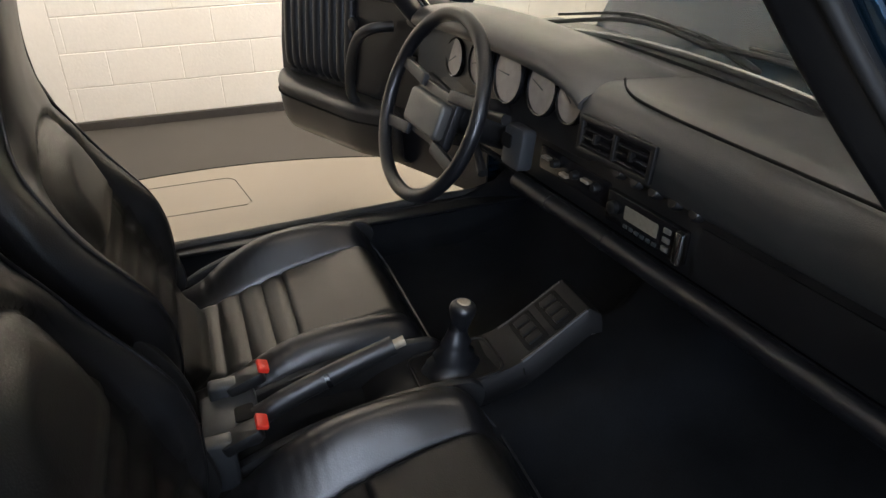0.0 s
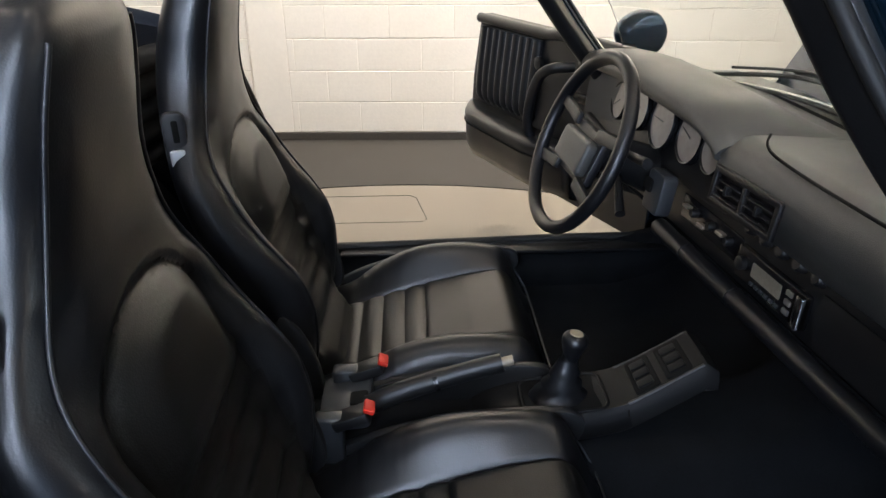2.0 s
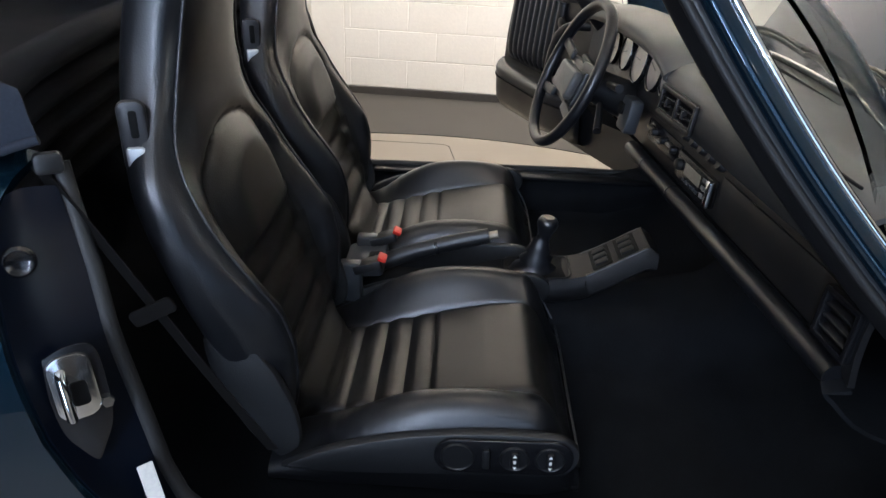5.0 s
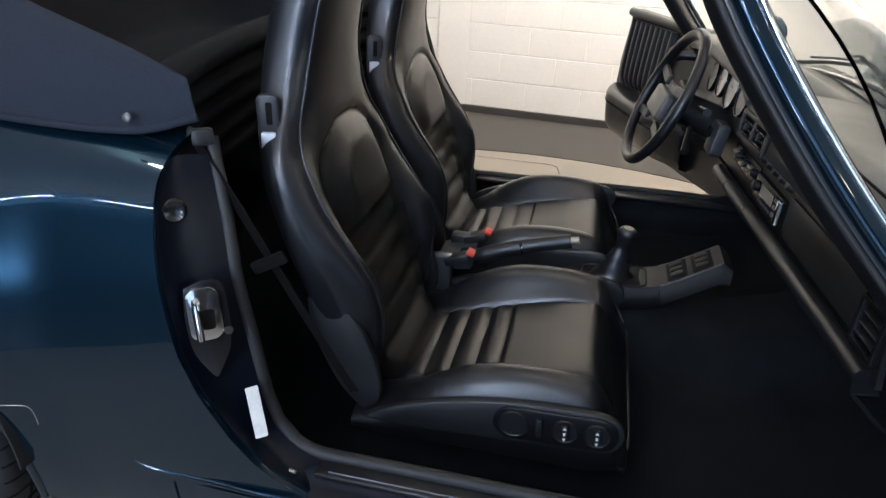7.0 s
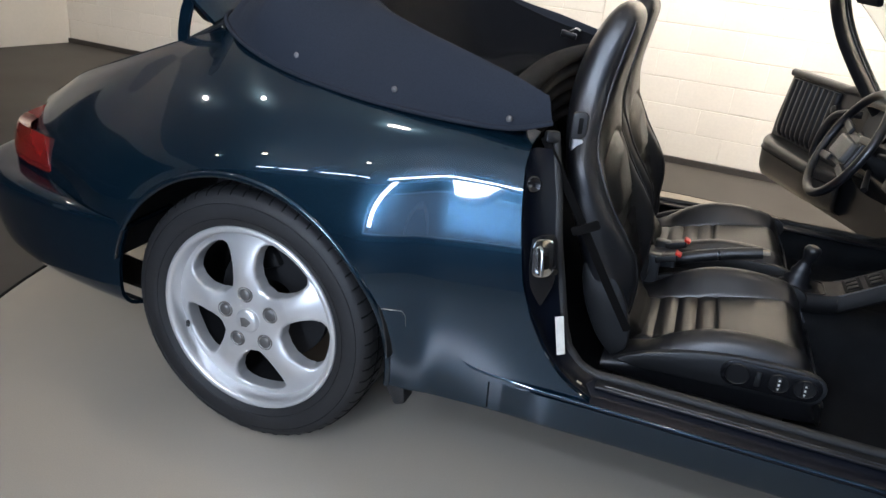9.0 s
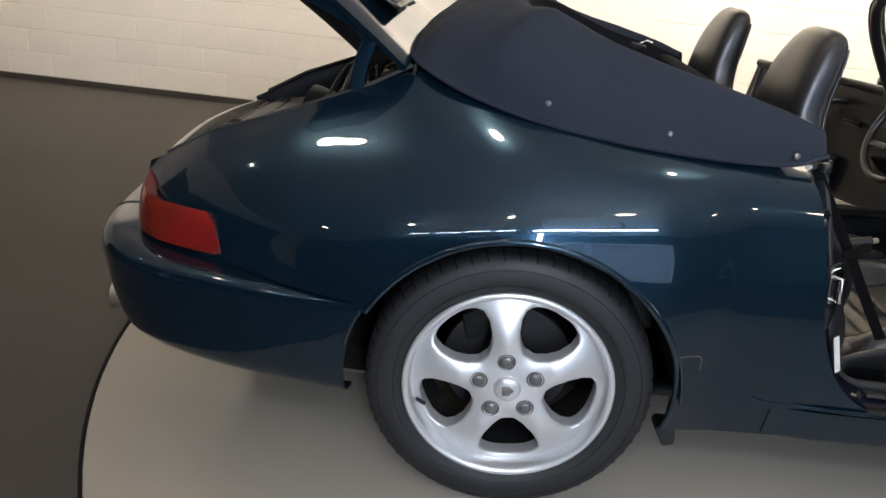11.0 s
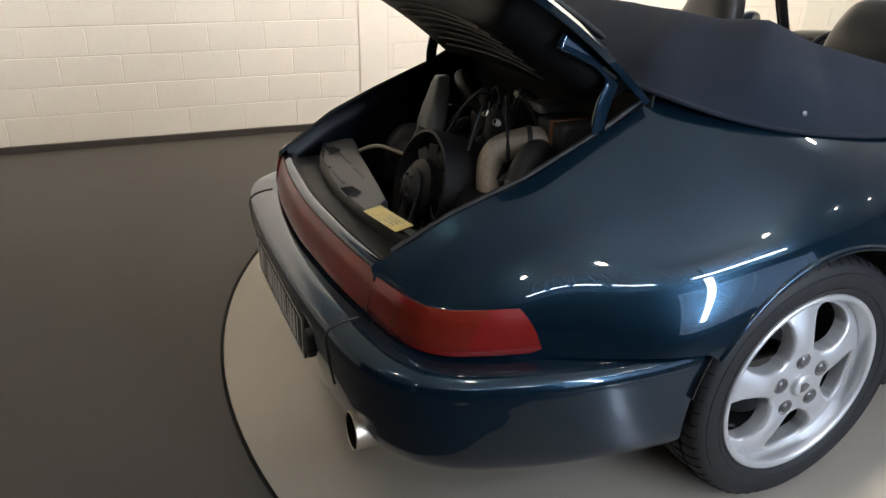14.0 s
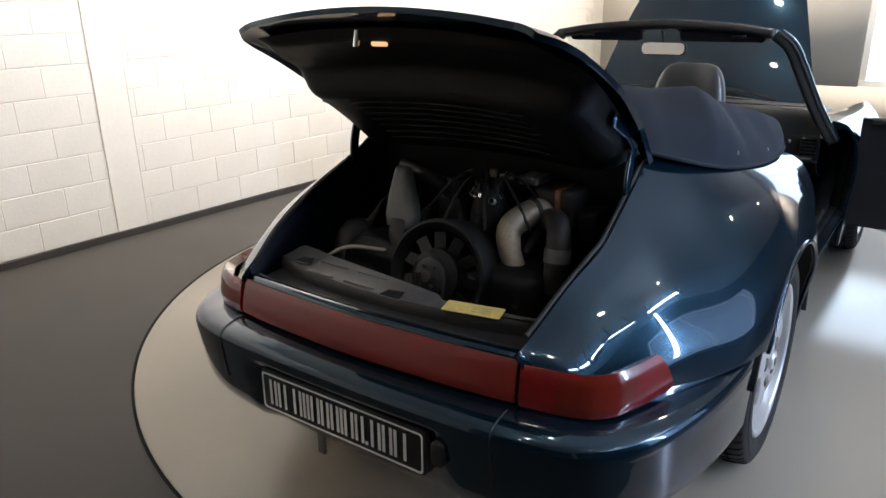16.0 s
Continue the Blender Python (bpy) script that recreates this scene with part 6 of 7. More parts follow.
def door(hinge, way, inner):
    """An open door: skin, inner card with ribs, bin, pull handle, glass slot. way: along the door from its hinge; inner: towards the cabin."""
    d = empty("door", car)
    D, N, H = Vector(way).normalized(), Vector(inner).normalized(), Vector(hinge)

    def at(s, n, z):
        return H + D * s + N * n + Vector((0, 0, z))

    def edge_s(z):
        return float(np.interp(z, [0.27, 0.31, 0.37, 0.45, 0.60, 0.82], [0.80, 0.93, 0.965, 0.980, 0.975, 0.935]))

    def skin(n_at, z0=0.325, z1=0.815):
        rows = []
        for k in np.linspace(0, 1, 22):
            z = z0 + (z1 - z0) * k
            rows.append([at(s * edge_s(z), n_at(s, k), z) for s in np.linspace(0.0, 1, 26)])
        return rows

    outer = skin(lambda s, k: -0.095 - 0.028 * math.sin(math.pi * min(1, k * 0.95)) + 0.03 * k * k)
    innr = skin(lambda s, k: -0.012 - 0.018 * k)
    g2 = np.array([[tuple(v) for v in r] for r in innr])
    g1 = np.array([[tuple(v) for v in r] for r in outer])
    part("door_skin", sheet(g1, thick=0.004), PAINT, d)
    rim = np.array([list(g1[i, -1]) for i in range(22)]), np.array([list(g2[i, -1]) for i in range(22)])
    # door edges in the darkened paint: their shade is coloured in
    part("shut_edge", sheet([[p for p in rim[0]], [p for p in rim[1]]], thick=0.004), PAINT_SHADED, d)
    part("bottom_edge", sheet([g1[0], g2[0]], thick=0.004), PAINT_SHADED, d)
    part("top_edge", sheet([g1[-1], g2[-1]], thick=0.006), PLASTIC, d)
    part("door_card", sheet(g2, thick=0.006), LEATHER, d, "black leather door card")
    # waist roll along the top
    part("waist_roll", tube([at(s, -0.012, 0.806 + 0.006 * (s < 0.5)) for s in np.linspace(0.04, 0.925, 24)], 0.017, 12), LEATHER, d)
    # ribbed panel towards the free end
    for k in range(9):
        s = 0.905 - 0.041 * k
        part("rib", tube(spline([at(s + 0.004, -0.020, 0.528), at(s, -0.003, 0.56), at(s - 0.006, -0.006, 0.66), at(s - 0.012, -0.016, 0.782)], 12), 0.0185, 10, flat=0.7), LEATHER, d)
    # storage bin with its lid
    bin_rows = []
    for s in np.linspace(0.30, 0.962, 24):
        w = 0.088 * (1 - max(0, (s - 0.80) / 0.17) ** 2) * min(1, 0.35 + (s - 0.30) / 0.25)
        zt = 0.508 - 0.02 * (0.975 - s)
        lo = 0.352 + 0.07 * max(0, (s - 0.84) / 0.12)
        bin_rows.append([at(s, n, z) for n, z in ((-0.012, lo - 0.01), (w * 0.75, lo), (w * 0.95, lo + 0.03), (w, lo + 0.08), (w, zt - 0.035), (w + 0.004, zt - 0.012), (w * 0.97, zt), (w * 0.5, zt + 0.004), (-0.012, zt + 0.006))])
    bm = sheet(bin_rows)
    bmesh.ops.holes_fill(bm, edges=[e for e in bm.edges if e.is_boundary], sides=0)
    bmesh.ops.recalc_face_normals(bm, faces=bm.faces)
    part("door_bin", bm, LEATHER, d, "padded storage bin along the door")
    part("bin_lid_joint", tube([at(s, 0.088 * (1 - max(0, (s - 0.80) / 0.17) ** 2) * min(1, 0.35 + (s - 0.30) / 0.25) + 0.003, 0.470 - 0.02 * (0.975 - s)) for s in np.linspace(0.36, 0.95, 16)], 0.003, 6), GROOVE, d)
    # curved pull handle
    part("pull_handle", tube(spline([at(0.36, -0.005, 0.735), at(0.39, 0.045, 0.732), at(0.44, 0.060, 0.700), at(0.485, 0.058, 0.62), at(0.50, 0.055, 0.54), at(0.50, 0.04, 0.50)], 26), 0.0155, 12), LEATHER, d, "curved leather pull handle")
    part("release_handle", slab(rounded(0.09, 0.028, 0.010), 0.014, 0.004, axes(at(0.30, -0.01, 0.655), D, (0, 0, 1)) if N.dot(D.cross(Vector((0, 0, 1)))) > 0 else axes(at(0.30, -0.01, 0.655), -D, (0, 0, 1))), GLOSS, d)
    sp = axes(at(0.545, -0.010, 0.715), D, (0, 0, 1)) if N.dot(D.cross(Vector((0, 0, 1)))) > 0 else axes(at(0.545, -0.010, 0.715), -D, (0, 0, 1))
    part("lock_button", lathe([(0, 0.014), (0.012, 0.013), (0.019, 0.010), (0.021, 0.0)], 24, sp), PLASTIC, d)
    mr = part("door_mirror", bmesh.new(), PAINT, d, "painted door mirror housing")
    bm = bmesh.new()
    bmesh.ops.create_uvsphere(bm, u_segments=36, v_segments=22, radius=1)
    c = at(0.305, -0.190, 0.828)
    for v in bm.verts:
        p = v.co.copy()
        cut = max(p.x, -0.55)
        v.co = c + D * (cut * 0.062) + N * (p.y * 0.088) + Vector((0, 0, p.z * 0.068 * (1 - 0.12 * p.y)))
    bmesh.ops.recalc_face_normals(bm, faces=bm.faces)
    bm.to_mesh(mr.data)
    bm.free()
    mr.data.shade_smooth()
    part("mirror_foot", tube([at(0.26, -0.09, 0.775), at(0.28, -0.14, 0.79)], [0.026, 0.02], 12), PLASTIC, mr)
    return d


door((1.600, 0.800, 0), (-0.406, 0.914, 0), (-0.914, -0.406, 0))
door((1.615, -0.745, -0.025), (0.03, -1.0, 0), (-1.0, -0.03, 0))

# ---- folded roof under its cover ----
LOW = [(0.605, -0.600, 0.862), (0.52, -0.628, 0.842), (0.36, -0.640, 0.842), (0.18, -0.632, 0.852), (0.0, -0.602, 0.872), (-0.13, -0.560, 0.898), (-0.22, -0.512, 0.925), (-0.285, -0.44, 0.950), (-0.305, -0.32, 0.962), (-0.312, -0.15, 0.970), (-0.315, 0.03, 0.972)]
MID = [(0.598, -0.598, 0.890), (0.50, -0.616, 0.895), (0.35, -0.614, 0.910), (0.17, -0.598, 0.940), (0.01, -0.565, 0.970), (-0.10, -0.520, 0.990), (-0.17, -0.462, 1.005), (-0.215, -0.38, 1.018), (-0.235, -0.27, 1.026), (-0.24, -0.13, 1.032), (-0.242, 0.03, 1.034)]
RID = [(0.588, -0.590, 0.918), (0.49, -0.580, 0.948), (0.34, -0.556, 0.984), (0.18, -0.522, 1.024), (0.07, -0.480, 1.056), (0.0, -0.440, 1.076), (-0.05, -0.38, 1.084), (-0.08, -0.30, 1.088), (-0.095, -0.21, 1.090), (-0.10, -0.10, 1.092), (-0.10, 0.03, 1.093)]
INN = [(0.570, -0.566, 0.902), (0.47, -0.545, 0.934), (0.33, -0.518, 0.966), (0.21, -0.480, 1.006), (0.12, -0.435, 1.045), (0.06, -0.395, 1.058), (0.015, -0.34, 1.064), (-0.01, -0.26, 1.066), (-0.02, -0.18, 1.068), (-0.022, -0.09, 1.070), (-0.022, 0.03, 1.070)]


def full(line, n=130):
    """Right half and its mirror image as one line round the back."""
    l = list(line) + [(x, 2 * CY - y, z) for x, y, z in line[::-1][1:]]
    return spline(l, n)


cov = [full(LOW), full(MID), full(RID), full(INN)]
rows = []
for k in range(130):
    ctl = [c[k] for c in cov]
    col = spline(ctl, 30)
    for i, p in enumerate(col):
        t = i / 29
        sag = 0.006 * math.sin(k * 0.33) * math.sin(math.pi * min(1, t * 1.3)) + 0.004 * noise.noise(Vector(p) * 9)
        crease = sum(a * max(0.0, 1 - abs(k2 - kc - 3.0 * (t - 0.5) * sl) / w) for k2 in (k, 129 - k) for kc, a, w, sl in ((31, 0.046, 9, 0), (22, -0.010, 4, 0), (47, 0.016, 9, 1), (57, 0.010, 6, 1), (12, 0.010, 5, 1)))
        nrm = Vector((p[0] - 0.25, p[1] - CY, 0.6)).normalized()
        col[i] = p + np.array(nrm) * (sag + crease * math.sin(math.pi * min(1, t * 1.2)))
    rows.append(col)
roof = part("roof_cover", sheet(rows, thick=0.004), FABRIC, car, "navy cloth cover over the folded soft top")
part("cover_hem", tube(full(LOW, 90) + np.array([0, 0, 0.004]), 0.0055, 8), FABRIC, roof)
for x, y, z in ((0.014, -0.606, 0.914), (0.267, -0.634, 0.883), (0.525, -0.648, 0.868)):
    for sgn in (1, -1):
        yy = y if sgn > 0 else 2 * CY - y
        part("press_stud", lathe([(0, 0.005), (0.004, 0.0045), (0.006, 0.003), (0.0065, 0.0)], 16, axes((x, yy + 0.008 * sgn, z), (1, 0, 0), (0, 0.25 * sgn, 1)) if sgn > 0 else axes((x, yy - 0.008, z), (-1, 0, 0), (0, -0.25, 1))), NUT, roof)
# black folded hood inside, with its bow and lining folds
hood_rows = []
inn = full(INN, 90)
for s in np.linspace(0, 1, 16):
    row = []
    for k, p in enumerate(inn):
        q = np.array([0.42, CY + (p[1] - CY) * 0.70, 0.84])
        w = p + (q - p) * s ** 1.6
        w[2] = p[2] + (q[2] - p[2]) * smooth_step(0.0, 0.55, s) + 0.012 * math.sin(s * 9 + k * 0.2) * math.sin(math.pi * s)
        row.append(w)
    hood_rows.append(row)
part("folded_hood", sheet(hood_rows, thick=0.004), FABRIC_IN, car, "folded black hood lining")
for k in range(5):
    z, x = 0.70 + 0.045 * k, 0.47 + 0.006 * k
    part("hood_fold", tube(spline([(x + 0.02, -0.555, z), (x, -0.40, z + 0.02), (x - 0.02, CY, z + 0.03), (x, 0.46, z + 0.02), (x + 0.02, 0.615, z)], 30), 0.030, 10, flat=0.75), FABRIC_IN, car)
latch = part("hood_latch", slab(rounded(0.055, 0.022, 0.006), 0.014, 0.004, axes((0.40, 0.520, 0.935), (0.9, 0, -0.15), (0.1, -0.2, 1))), PLASTIC, car, "black toggle latch of the folded soft top")
part("latch_lever", tube([(0.405, 0.512, 0.945), (0.425, 0.500, 0.958), (0.440, 0.497, 0.952)], 0.005, 8), CHROME, latch)
# belt web behind the front seats
web = spline([(0.60, -0.60, 0.842), (0.652, -0.603, 0.765), (0.716, -0.610, 0.668), (0.782, -0.615, 0.565), (0.845, -0.618, 0.470)], 24)
part("belt_web", sheet([[(p[0] - 0.008 * k, p[1] + 0.005 * k, p[2] - 0.006 * k) for p in web] for k in (0.0, 1.0, 2.0)], thick=0.0015), BELT, car, "dark grey belt web hanging behind the seat")
part("belt_tongue", slab(rounded(0.060, 0.020, 0.006), 0.006, 0.002, axes((0.712, -0.622, 0.672), (0.72, 0.0, 0.40), (-0.40, 0.0, 0.72))), BELT, car, "dark grey belt tongue across the web")

# ---- engine lid ----
lid = empty("engine_lid", car)
LY = 0.006
A, B = Vector((-0.285, LY, 0.962)), Vector((-0.830, LY, 1.300))
lx = (B - A).normalized()
ln = Vector((lx.z, 0, -lx.x)) * 1.0  # painted side, up and forwards
if ln.z < 0:
    ln = -ln
LL = (B - A).length
lid_o = []
for s in np.linspace(0, 1, 30):
    hw = float(np.interp(s, [0, 0.25, 0.55, 0.85, 1.0], [0.474, 0.490, 0.496, 0.478, 0.455])) - 0.03 * max(0, (s - 0.9) / 0.1) ** 2
    row = []
    for t in np.linspace(-1, 1, 40):
        ss = s * (1 + 0.035 * (1 - t * t) * s)
        bul = 0.035 * (1 - t * t) + 0.030 * math.sin(math.pi * min(1, s)) - 0.018
        edge = 0.012 * max(0, abs(t) - 0.93) / 0.07
        row.append(A + lx * (ss * LL) + ln * (bul - edge) + Vector((0, t * hw, 0)))
    lid_o.append([tuple(v) for v in row])
bm = sheet(lid_o)
bm.normal_update()
if bm.faces[len(bm.faces) // 2].normal.dot(ln) < 0:
    bmesh.ops.reverse_faces(bm, faces=bm.faces)
thicken(bm, 0.014)
part("lid_skin", bm, PAINT, lid, "painted engine lid standing open")
lin = []
for s in np.linspace(0.03, 0.93, 60):
    hw = 0.448 - 0.05 * smooth_step(0.70, 0.93, s)
    depth = 0.020 * smooth_step(0.03, 0.08, s) * smooth_step(0.93, 0.88, s) + 0.070 * smooth_step(0.03, 0.12, s) * smooth_step(0.66, 0.56, s)
    row = []
    for t in np.linspace(-1, 1, 50):
        bul = 0.035 * (1 - t * t) + 0.030 * math.sin(math.pi * s) - 0.018
        drop = depth * (1 - abs(t) ** 12)
        row.append(tuple(A + lx * (s * LL) + ln * (bul - 0.016 - drop) + Vector((0, t * hw, 0))))
    lin.append(row)
part("lid_liner", sheet(lin, thick=0.004), ENGINE, lid, "black ribbed lid lining")
for k in range(7):
    s = 0.20 + 0.055 * k
    rib = []
    for y in np.linspace(-0.27, 0.27, 16):
        t = y / 0.425
        rib.append(A + lx * (s * LL) + ln * (0.035 * (1 - t * t) + 0.030 * math.sin(math.pi * s) - 0.018 - 0.016 - 0.094) + Vector((0, y, 0)))
    part("liner_rib", tube(rib, 0.0040, 8), ENGINE, lid)
part("lid_lamp", slab(rounded(0.045, 0.012, 0.004), 0.008, 0.002, axes(A + lx * (0.87 * LL) - ln * 0.012 + Vector((0, 0.03, 0)), (0, -1, 0), lx)), LAMP_LIT, lid, "small lit engine lamp")
part("lid_catch", tube([A + lx * (0.95 * LL) - ln * 0.01 + Vector((0, 0.06, 0)), A + lx * (0.93 * LL) - ln * 0.045 + Vector((0, 0.06, 0))], 0.008, 8), CHROME, lid)
for y in (-0.446, 0.458):
    part("hinge_arm", flat_bar(spline([(-0.412, y, 0.840), (-0.414, y, 0.895), (-0.404, y, 0.945), (-0.392, y, 0.985), (-0.425, y, 1.022), (-0.480, y, 1.050), (-0.530, y, 1.072)], 26), 0.034, 0.010, (0, 1, 0)), PAINT, lid, "bowed painted hinge arm")
    part("gas_strut", tube([(-0.385, y, 0.99), (-0.475, y + 0.012 * (1 if y < 0 else -1), 1.05)], 0.010, 12), PLASTIC, lid)
    part("strut_rod", tube([(-0.475, y + 0.012 * (1 if y < 0 else -1), 1.05), (-0.575, y + 0.03 * (1 if y < 0 else -1), 1.125)], 0.0055, 10), CHROME, lid)

# air grille across the outside of the lid, near its hinges
for half_y in (-0.19, 0.19):
    gr = axes(A + lx * (0.30 * LL) + ln * 0.042 + Vector((0, half_y, 0)), (0, 1, 0), lx)
    part("grille_frame", slab(rounded(0.33, 0.20, 0.02), 0.008, 0.002, gr), PLASTIC, lid, "black frame of the air grille")
    for k in range(9):
        part("grille_slat", slab(rounded(0.30, 0.010, 0.003, 2), 0.005, 0.001, gr @ Matrix.Translation((0, -0.08 + 0.02 * k, 0.008))), PANEL_GREY, lid)

# ---- engine bay ----
def edge_h(x):
    """Half width of the engine bay's opening."""
    return float(np.interp(x, [-0.93, -0.87, -0.75, -0.60, -0.40, -0.20], [0.458, 0.466, 0.486, 0.501, 0.483, 0.470]))


def rim_y(x, sgn, inset=0.0):
    """The opening's edge at x: the right-hand skin, or its image on the other side."""
    y = CY - edge_h(x) + inset
    return y if sgn < 0 else 2 * middle(x) - y


def bay_wall(sgn):
    rows = []
    for x in np.linspace(-0.30, -0.90, 24):
        zt = float(np.interp(x, [-0.90, -0.75, -0.60, -0.40, -0.28], [0.648, 0.734, 0.792, 0.872, 0.938]))
        rows.append([(x, rim_y(x, sgn, d), max(0.42, zt - dz)) for d, dz in ((0.003, 0.0), (0.015, 0.025), (0.021, 0.05), (0.013, 0.15), (0.023, 1.0))])
    return sheet(rows, thick=0.004)


# bay sides carry the shade of the bay in their paint colour
part("bay_side", bay_wall(-1), PAINT_SHADED, car, "engine bay side, its paint darkened for shade")
part("bay_side", bay_wall(1), PAINT_SHADED, car, "engine bay side, its paint darkened for shade")
for sgn in (-1, 1):
    part("bay_seal", tube([(x, rim_y(x, sgn, 0.009), float(np.interp(x, [-0.90, -0.75, -0.60, -0.40, -0.28], [0.654, 0.740, 0.798, 0.878, 0.944]))) for x in np.linspace(-0.29, -0.88, 24)], 0.006, 8), RUBBER, car)
part("bay_front", sheet([[(x, y, z) for y in np.linspace(-0.455, 0.475, 12)] for x, z in ((-0.285, 0.945), (-0.29, 0.88), (-0.27, 0.78), (-0.25, 0.45))], thick=0.006), ENGINE, car, "black lined engine bay front")
part("bay_floor", box((-0.88, -0.44, 0.36), (-0.25, 0.44, 0.40), 0.01), ENGINE, car)
# cross panel behind the red band
cp, seal_rows = [], []
for y in np.linspace(-0.43, 0.43, 60):
    u = abs(y) / 0.43
    back = float(np.interp(CY + y, [-0.40, -0.35, -0.17, -0.135, -0.11, 0.0, 0.33, 0.40, 0.46], [-0.772, -0.783, -0.806, -0.802, -0.780, -0.762, -0.715, -0.698, -0.69]))
    rear = -0.872 + 0.075 * u ** 2.2
    seal_rows.append([(rear, across(rear, y), 0.600), (rear + 0.001, across(rear, y), 0.640), (rear + 0.005, across(rear, y), 0.655), (rear + 0.011, across(rear, y), 0.659), (rear + 0.017, across(rear, y), 0.653)])
    cp.append([(rear + 0.012, across(rear, y), 0.646), (rear + 0.013, across(rear, y), 0.6545), (back - 0.03, across(rear, y), 0.664), (back - 0.008, across(rear, y), 0.662), (back, across(rear, y), 0.650), (back + 0.002, across(rear, y), 0.59)])
part("panel_seal", sheet(seal_rows, thick=0.003), RUBBER, car, "black rubber seal along the cross panel")
cross = part("rear_cross_panel", sheet(cp, thick=0.004), PANEL_GREY, car, "dusty grey panel with two openings behind the red band")
for x, y, w, h, z in ((-0.790, 0.316, 0.055, 0.034, 0.6620), (-0.845, -0.036, 0.060, 0.036, 0.6590)):
    part("panel_hole", slab([(-w / 2, -h / 2), (w / 2, -h / 2), (w * 0.3, h / 2), (-w * 0.4, h * 0.3)], 0.002, 0, axes((x, y, z), (0, -1, 0), (1, 0, 0.09))), GROOVE, cross, "dark opening", smooth=False)
    part("hole_lip", tube([axes((x, y, z + 0.001), (0, -1, 0), (1, 0, 0.09)) @ Vector(p) for p in ((-w * 0.55, -h * 0.55, 0), (w * 0.55, -h * 0.55, 0), (w * 0.34, h * 0.56, 0), (-w * 0.45, h * 0.36, 0))], 0.0022, 6, closed=True), PANEL_GREY, cross)
for y0, y1 in ((0.27, 0.17), (0.13, 0.03)):
    for t0, t1 in ((0.3, 0.3), (0.8, 0.8)):
        part("panel_bead", tube([(-0.875 + (0.11 + 0.05 * y) * t0, y, 0.6555 + 0.0085 * t0) for y in (y0, y1)], 0.0032, 6), PANEL_GREY, cross)
part("sticker", slab(rounded(0.142, 0.048, 0.003), 0.0015, 0, axes((-0.826, -0.258, 0.6655), (0.20, -1, -0.01), (1, 0.2, 0.09))), YELLOW, cross, "yellow and silver notice sticker, print unreadable", smooth=False)
for k in range(3):
    part("print_bar", slab(rounded(0.05, 0.0022, 0.0008, 2), 0.0006, 0, axes((-0.826, -0.258, 0.6655), (0.20, -1, -0.01), (1, 0.2, 0.09)) @ Matrix.Translation((0.02, -0.010 + 0.010 * k, 0.0013))), ALU, cross, smooth=False)
# cooling fan
fan = empty("cooling_fan", car)
fm_ = axes((-0.662, -0.025, 0.645), (0, -1, 0), (0.30, 0, 1)) @ Matrix.Diagonal((1.22, 1.22, 1.1, 1))
part("fan_shroud", lathe([(0.118, -0.12), (0.126, -0.115), (0.126, -0.014), (0.124, -0.004), (0.118, -0.002), (0.113, -0.006), (0.100, -0.020), (0.097, -0.03), (0.097, -0.12)], 56, fm_), ENGINE, fan)
part("fan_hub", lathe([(0.0, 0.012), (0.03, 0.012), (0.045, 0.004), (0.06, -0.004), (0.064, -0.04), (0.0, -0.05)], 40, fm_), ENGINE, fan)
part("fan_pulley", lathe([(0.0, 0.032), (0.012, 0.032), (0.014, 0.026), (0.034, 0.022), (0.040, 0.016), (0.034, 0.010), (0.040, 0.004), (0.036, 0.0)], 36, fm_), ENGINE_GREY, fan)
for k in range(11):
    a = 2 * math.pi * k / 11
    bl = []
    for r in np.linspace(0.058, 0.096, 6):
        tw = 0.55 - 3.0 * (r - 0.058)
        bl.append([fm_ @ (Matrix.Rotation(a, 4, "Z") @ Vector((r, w * math.cos(tw), -0.026 + w * math.sin(tw)))) for w in (-0.013, -0.005, 0.005, 0.013)])
    part("fan_blade", sheet([[tuple(v) for v in r] for r in bl], thick=0.003), ENGINE_GREY, fan)
for k in range(6):
    a = 2 * math.pi * k / 6
    part("pulley_bolt", lathe([(0, 0.006), (0.004, 0.006), (0.0045, 0.0)], 6, fm_ @ Matrix.Translation((0.024 * math.cos(a), 0.024 * math.sin(a), 0.024))), ENGINE_GREY, fan)
part("drive_belt", tube([fm_ @ Vector((0.037 * math.cos(a), 0.037 * math.sin(a) - (0.16 if math.sin(a) < 0 else 0.0), 0.012)) for a in np.linspace(0, 2 * math.pi, 48, endpoint=False)], 0.005, 6, closed=True), RUBBER, fan)
# ducts and boxes on the engine
heat = part("heater_duct", tube(spline([(-0.36, -0.235, 0.765), (-0.41, -0.205, 0.790), (-0.464, -0.183, 0.782), (-0.512, -0.168, 0.755), (-0.535, -0.185, 0.705), (-0.545, -0.215, 0.650), (-0.552, -0.230, 0.595)], 34), np.concatenate([np.linspace(0.034, 0.036, 16), np.linspace(0.034, 0.024, 18)]), 18), ALU, car, "bent pale beige heater duct")
part("duct_clamp", tube([(-0.545, -0.217, 0.648), (-0.548, -0.221, 0.636)], 0.029, 18), ENGINE, heat)
part("duct_collar", tube([(-0.425, -0.199, 0.791), (-0.436, -0.194, 0.790)], 0.0385, 18), ENGINE_GREY, heat)
part("duct_elbow", tube(spline([(-0.43, -0.245, 0.775), (-0.475, -0.290, 0.785), (-0.515, -0.315, 0.755), (-0.53, -0.318, 0.69), (-0.53, -0.318, 0.62)], 18), 0.032, 16), ENGINE_GREY, car, "dark rubber elbow")
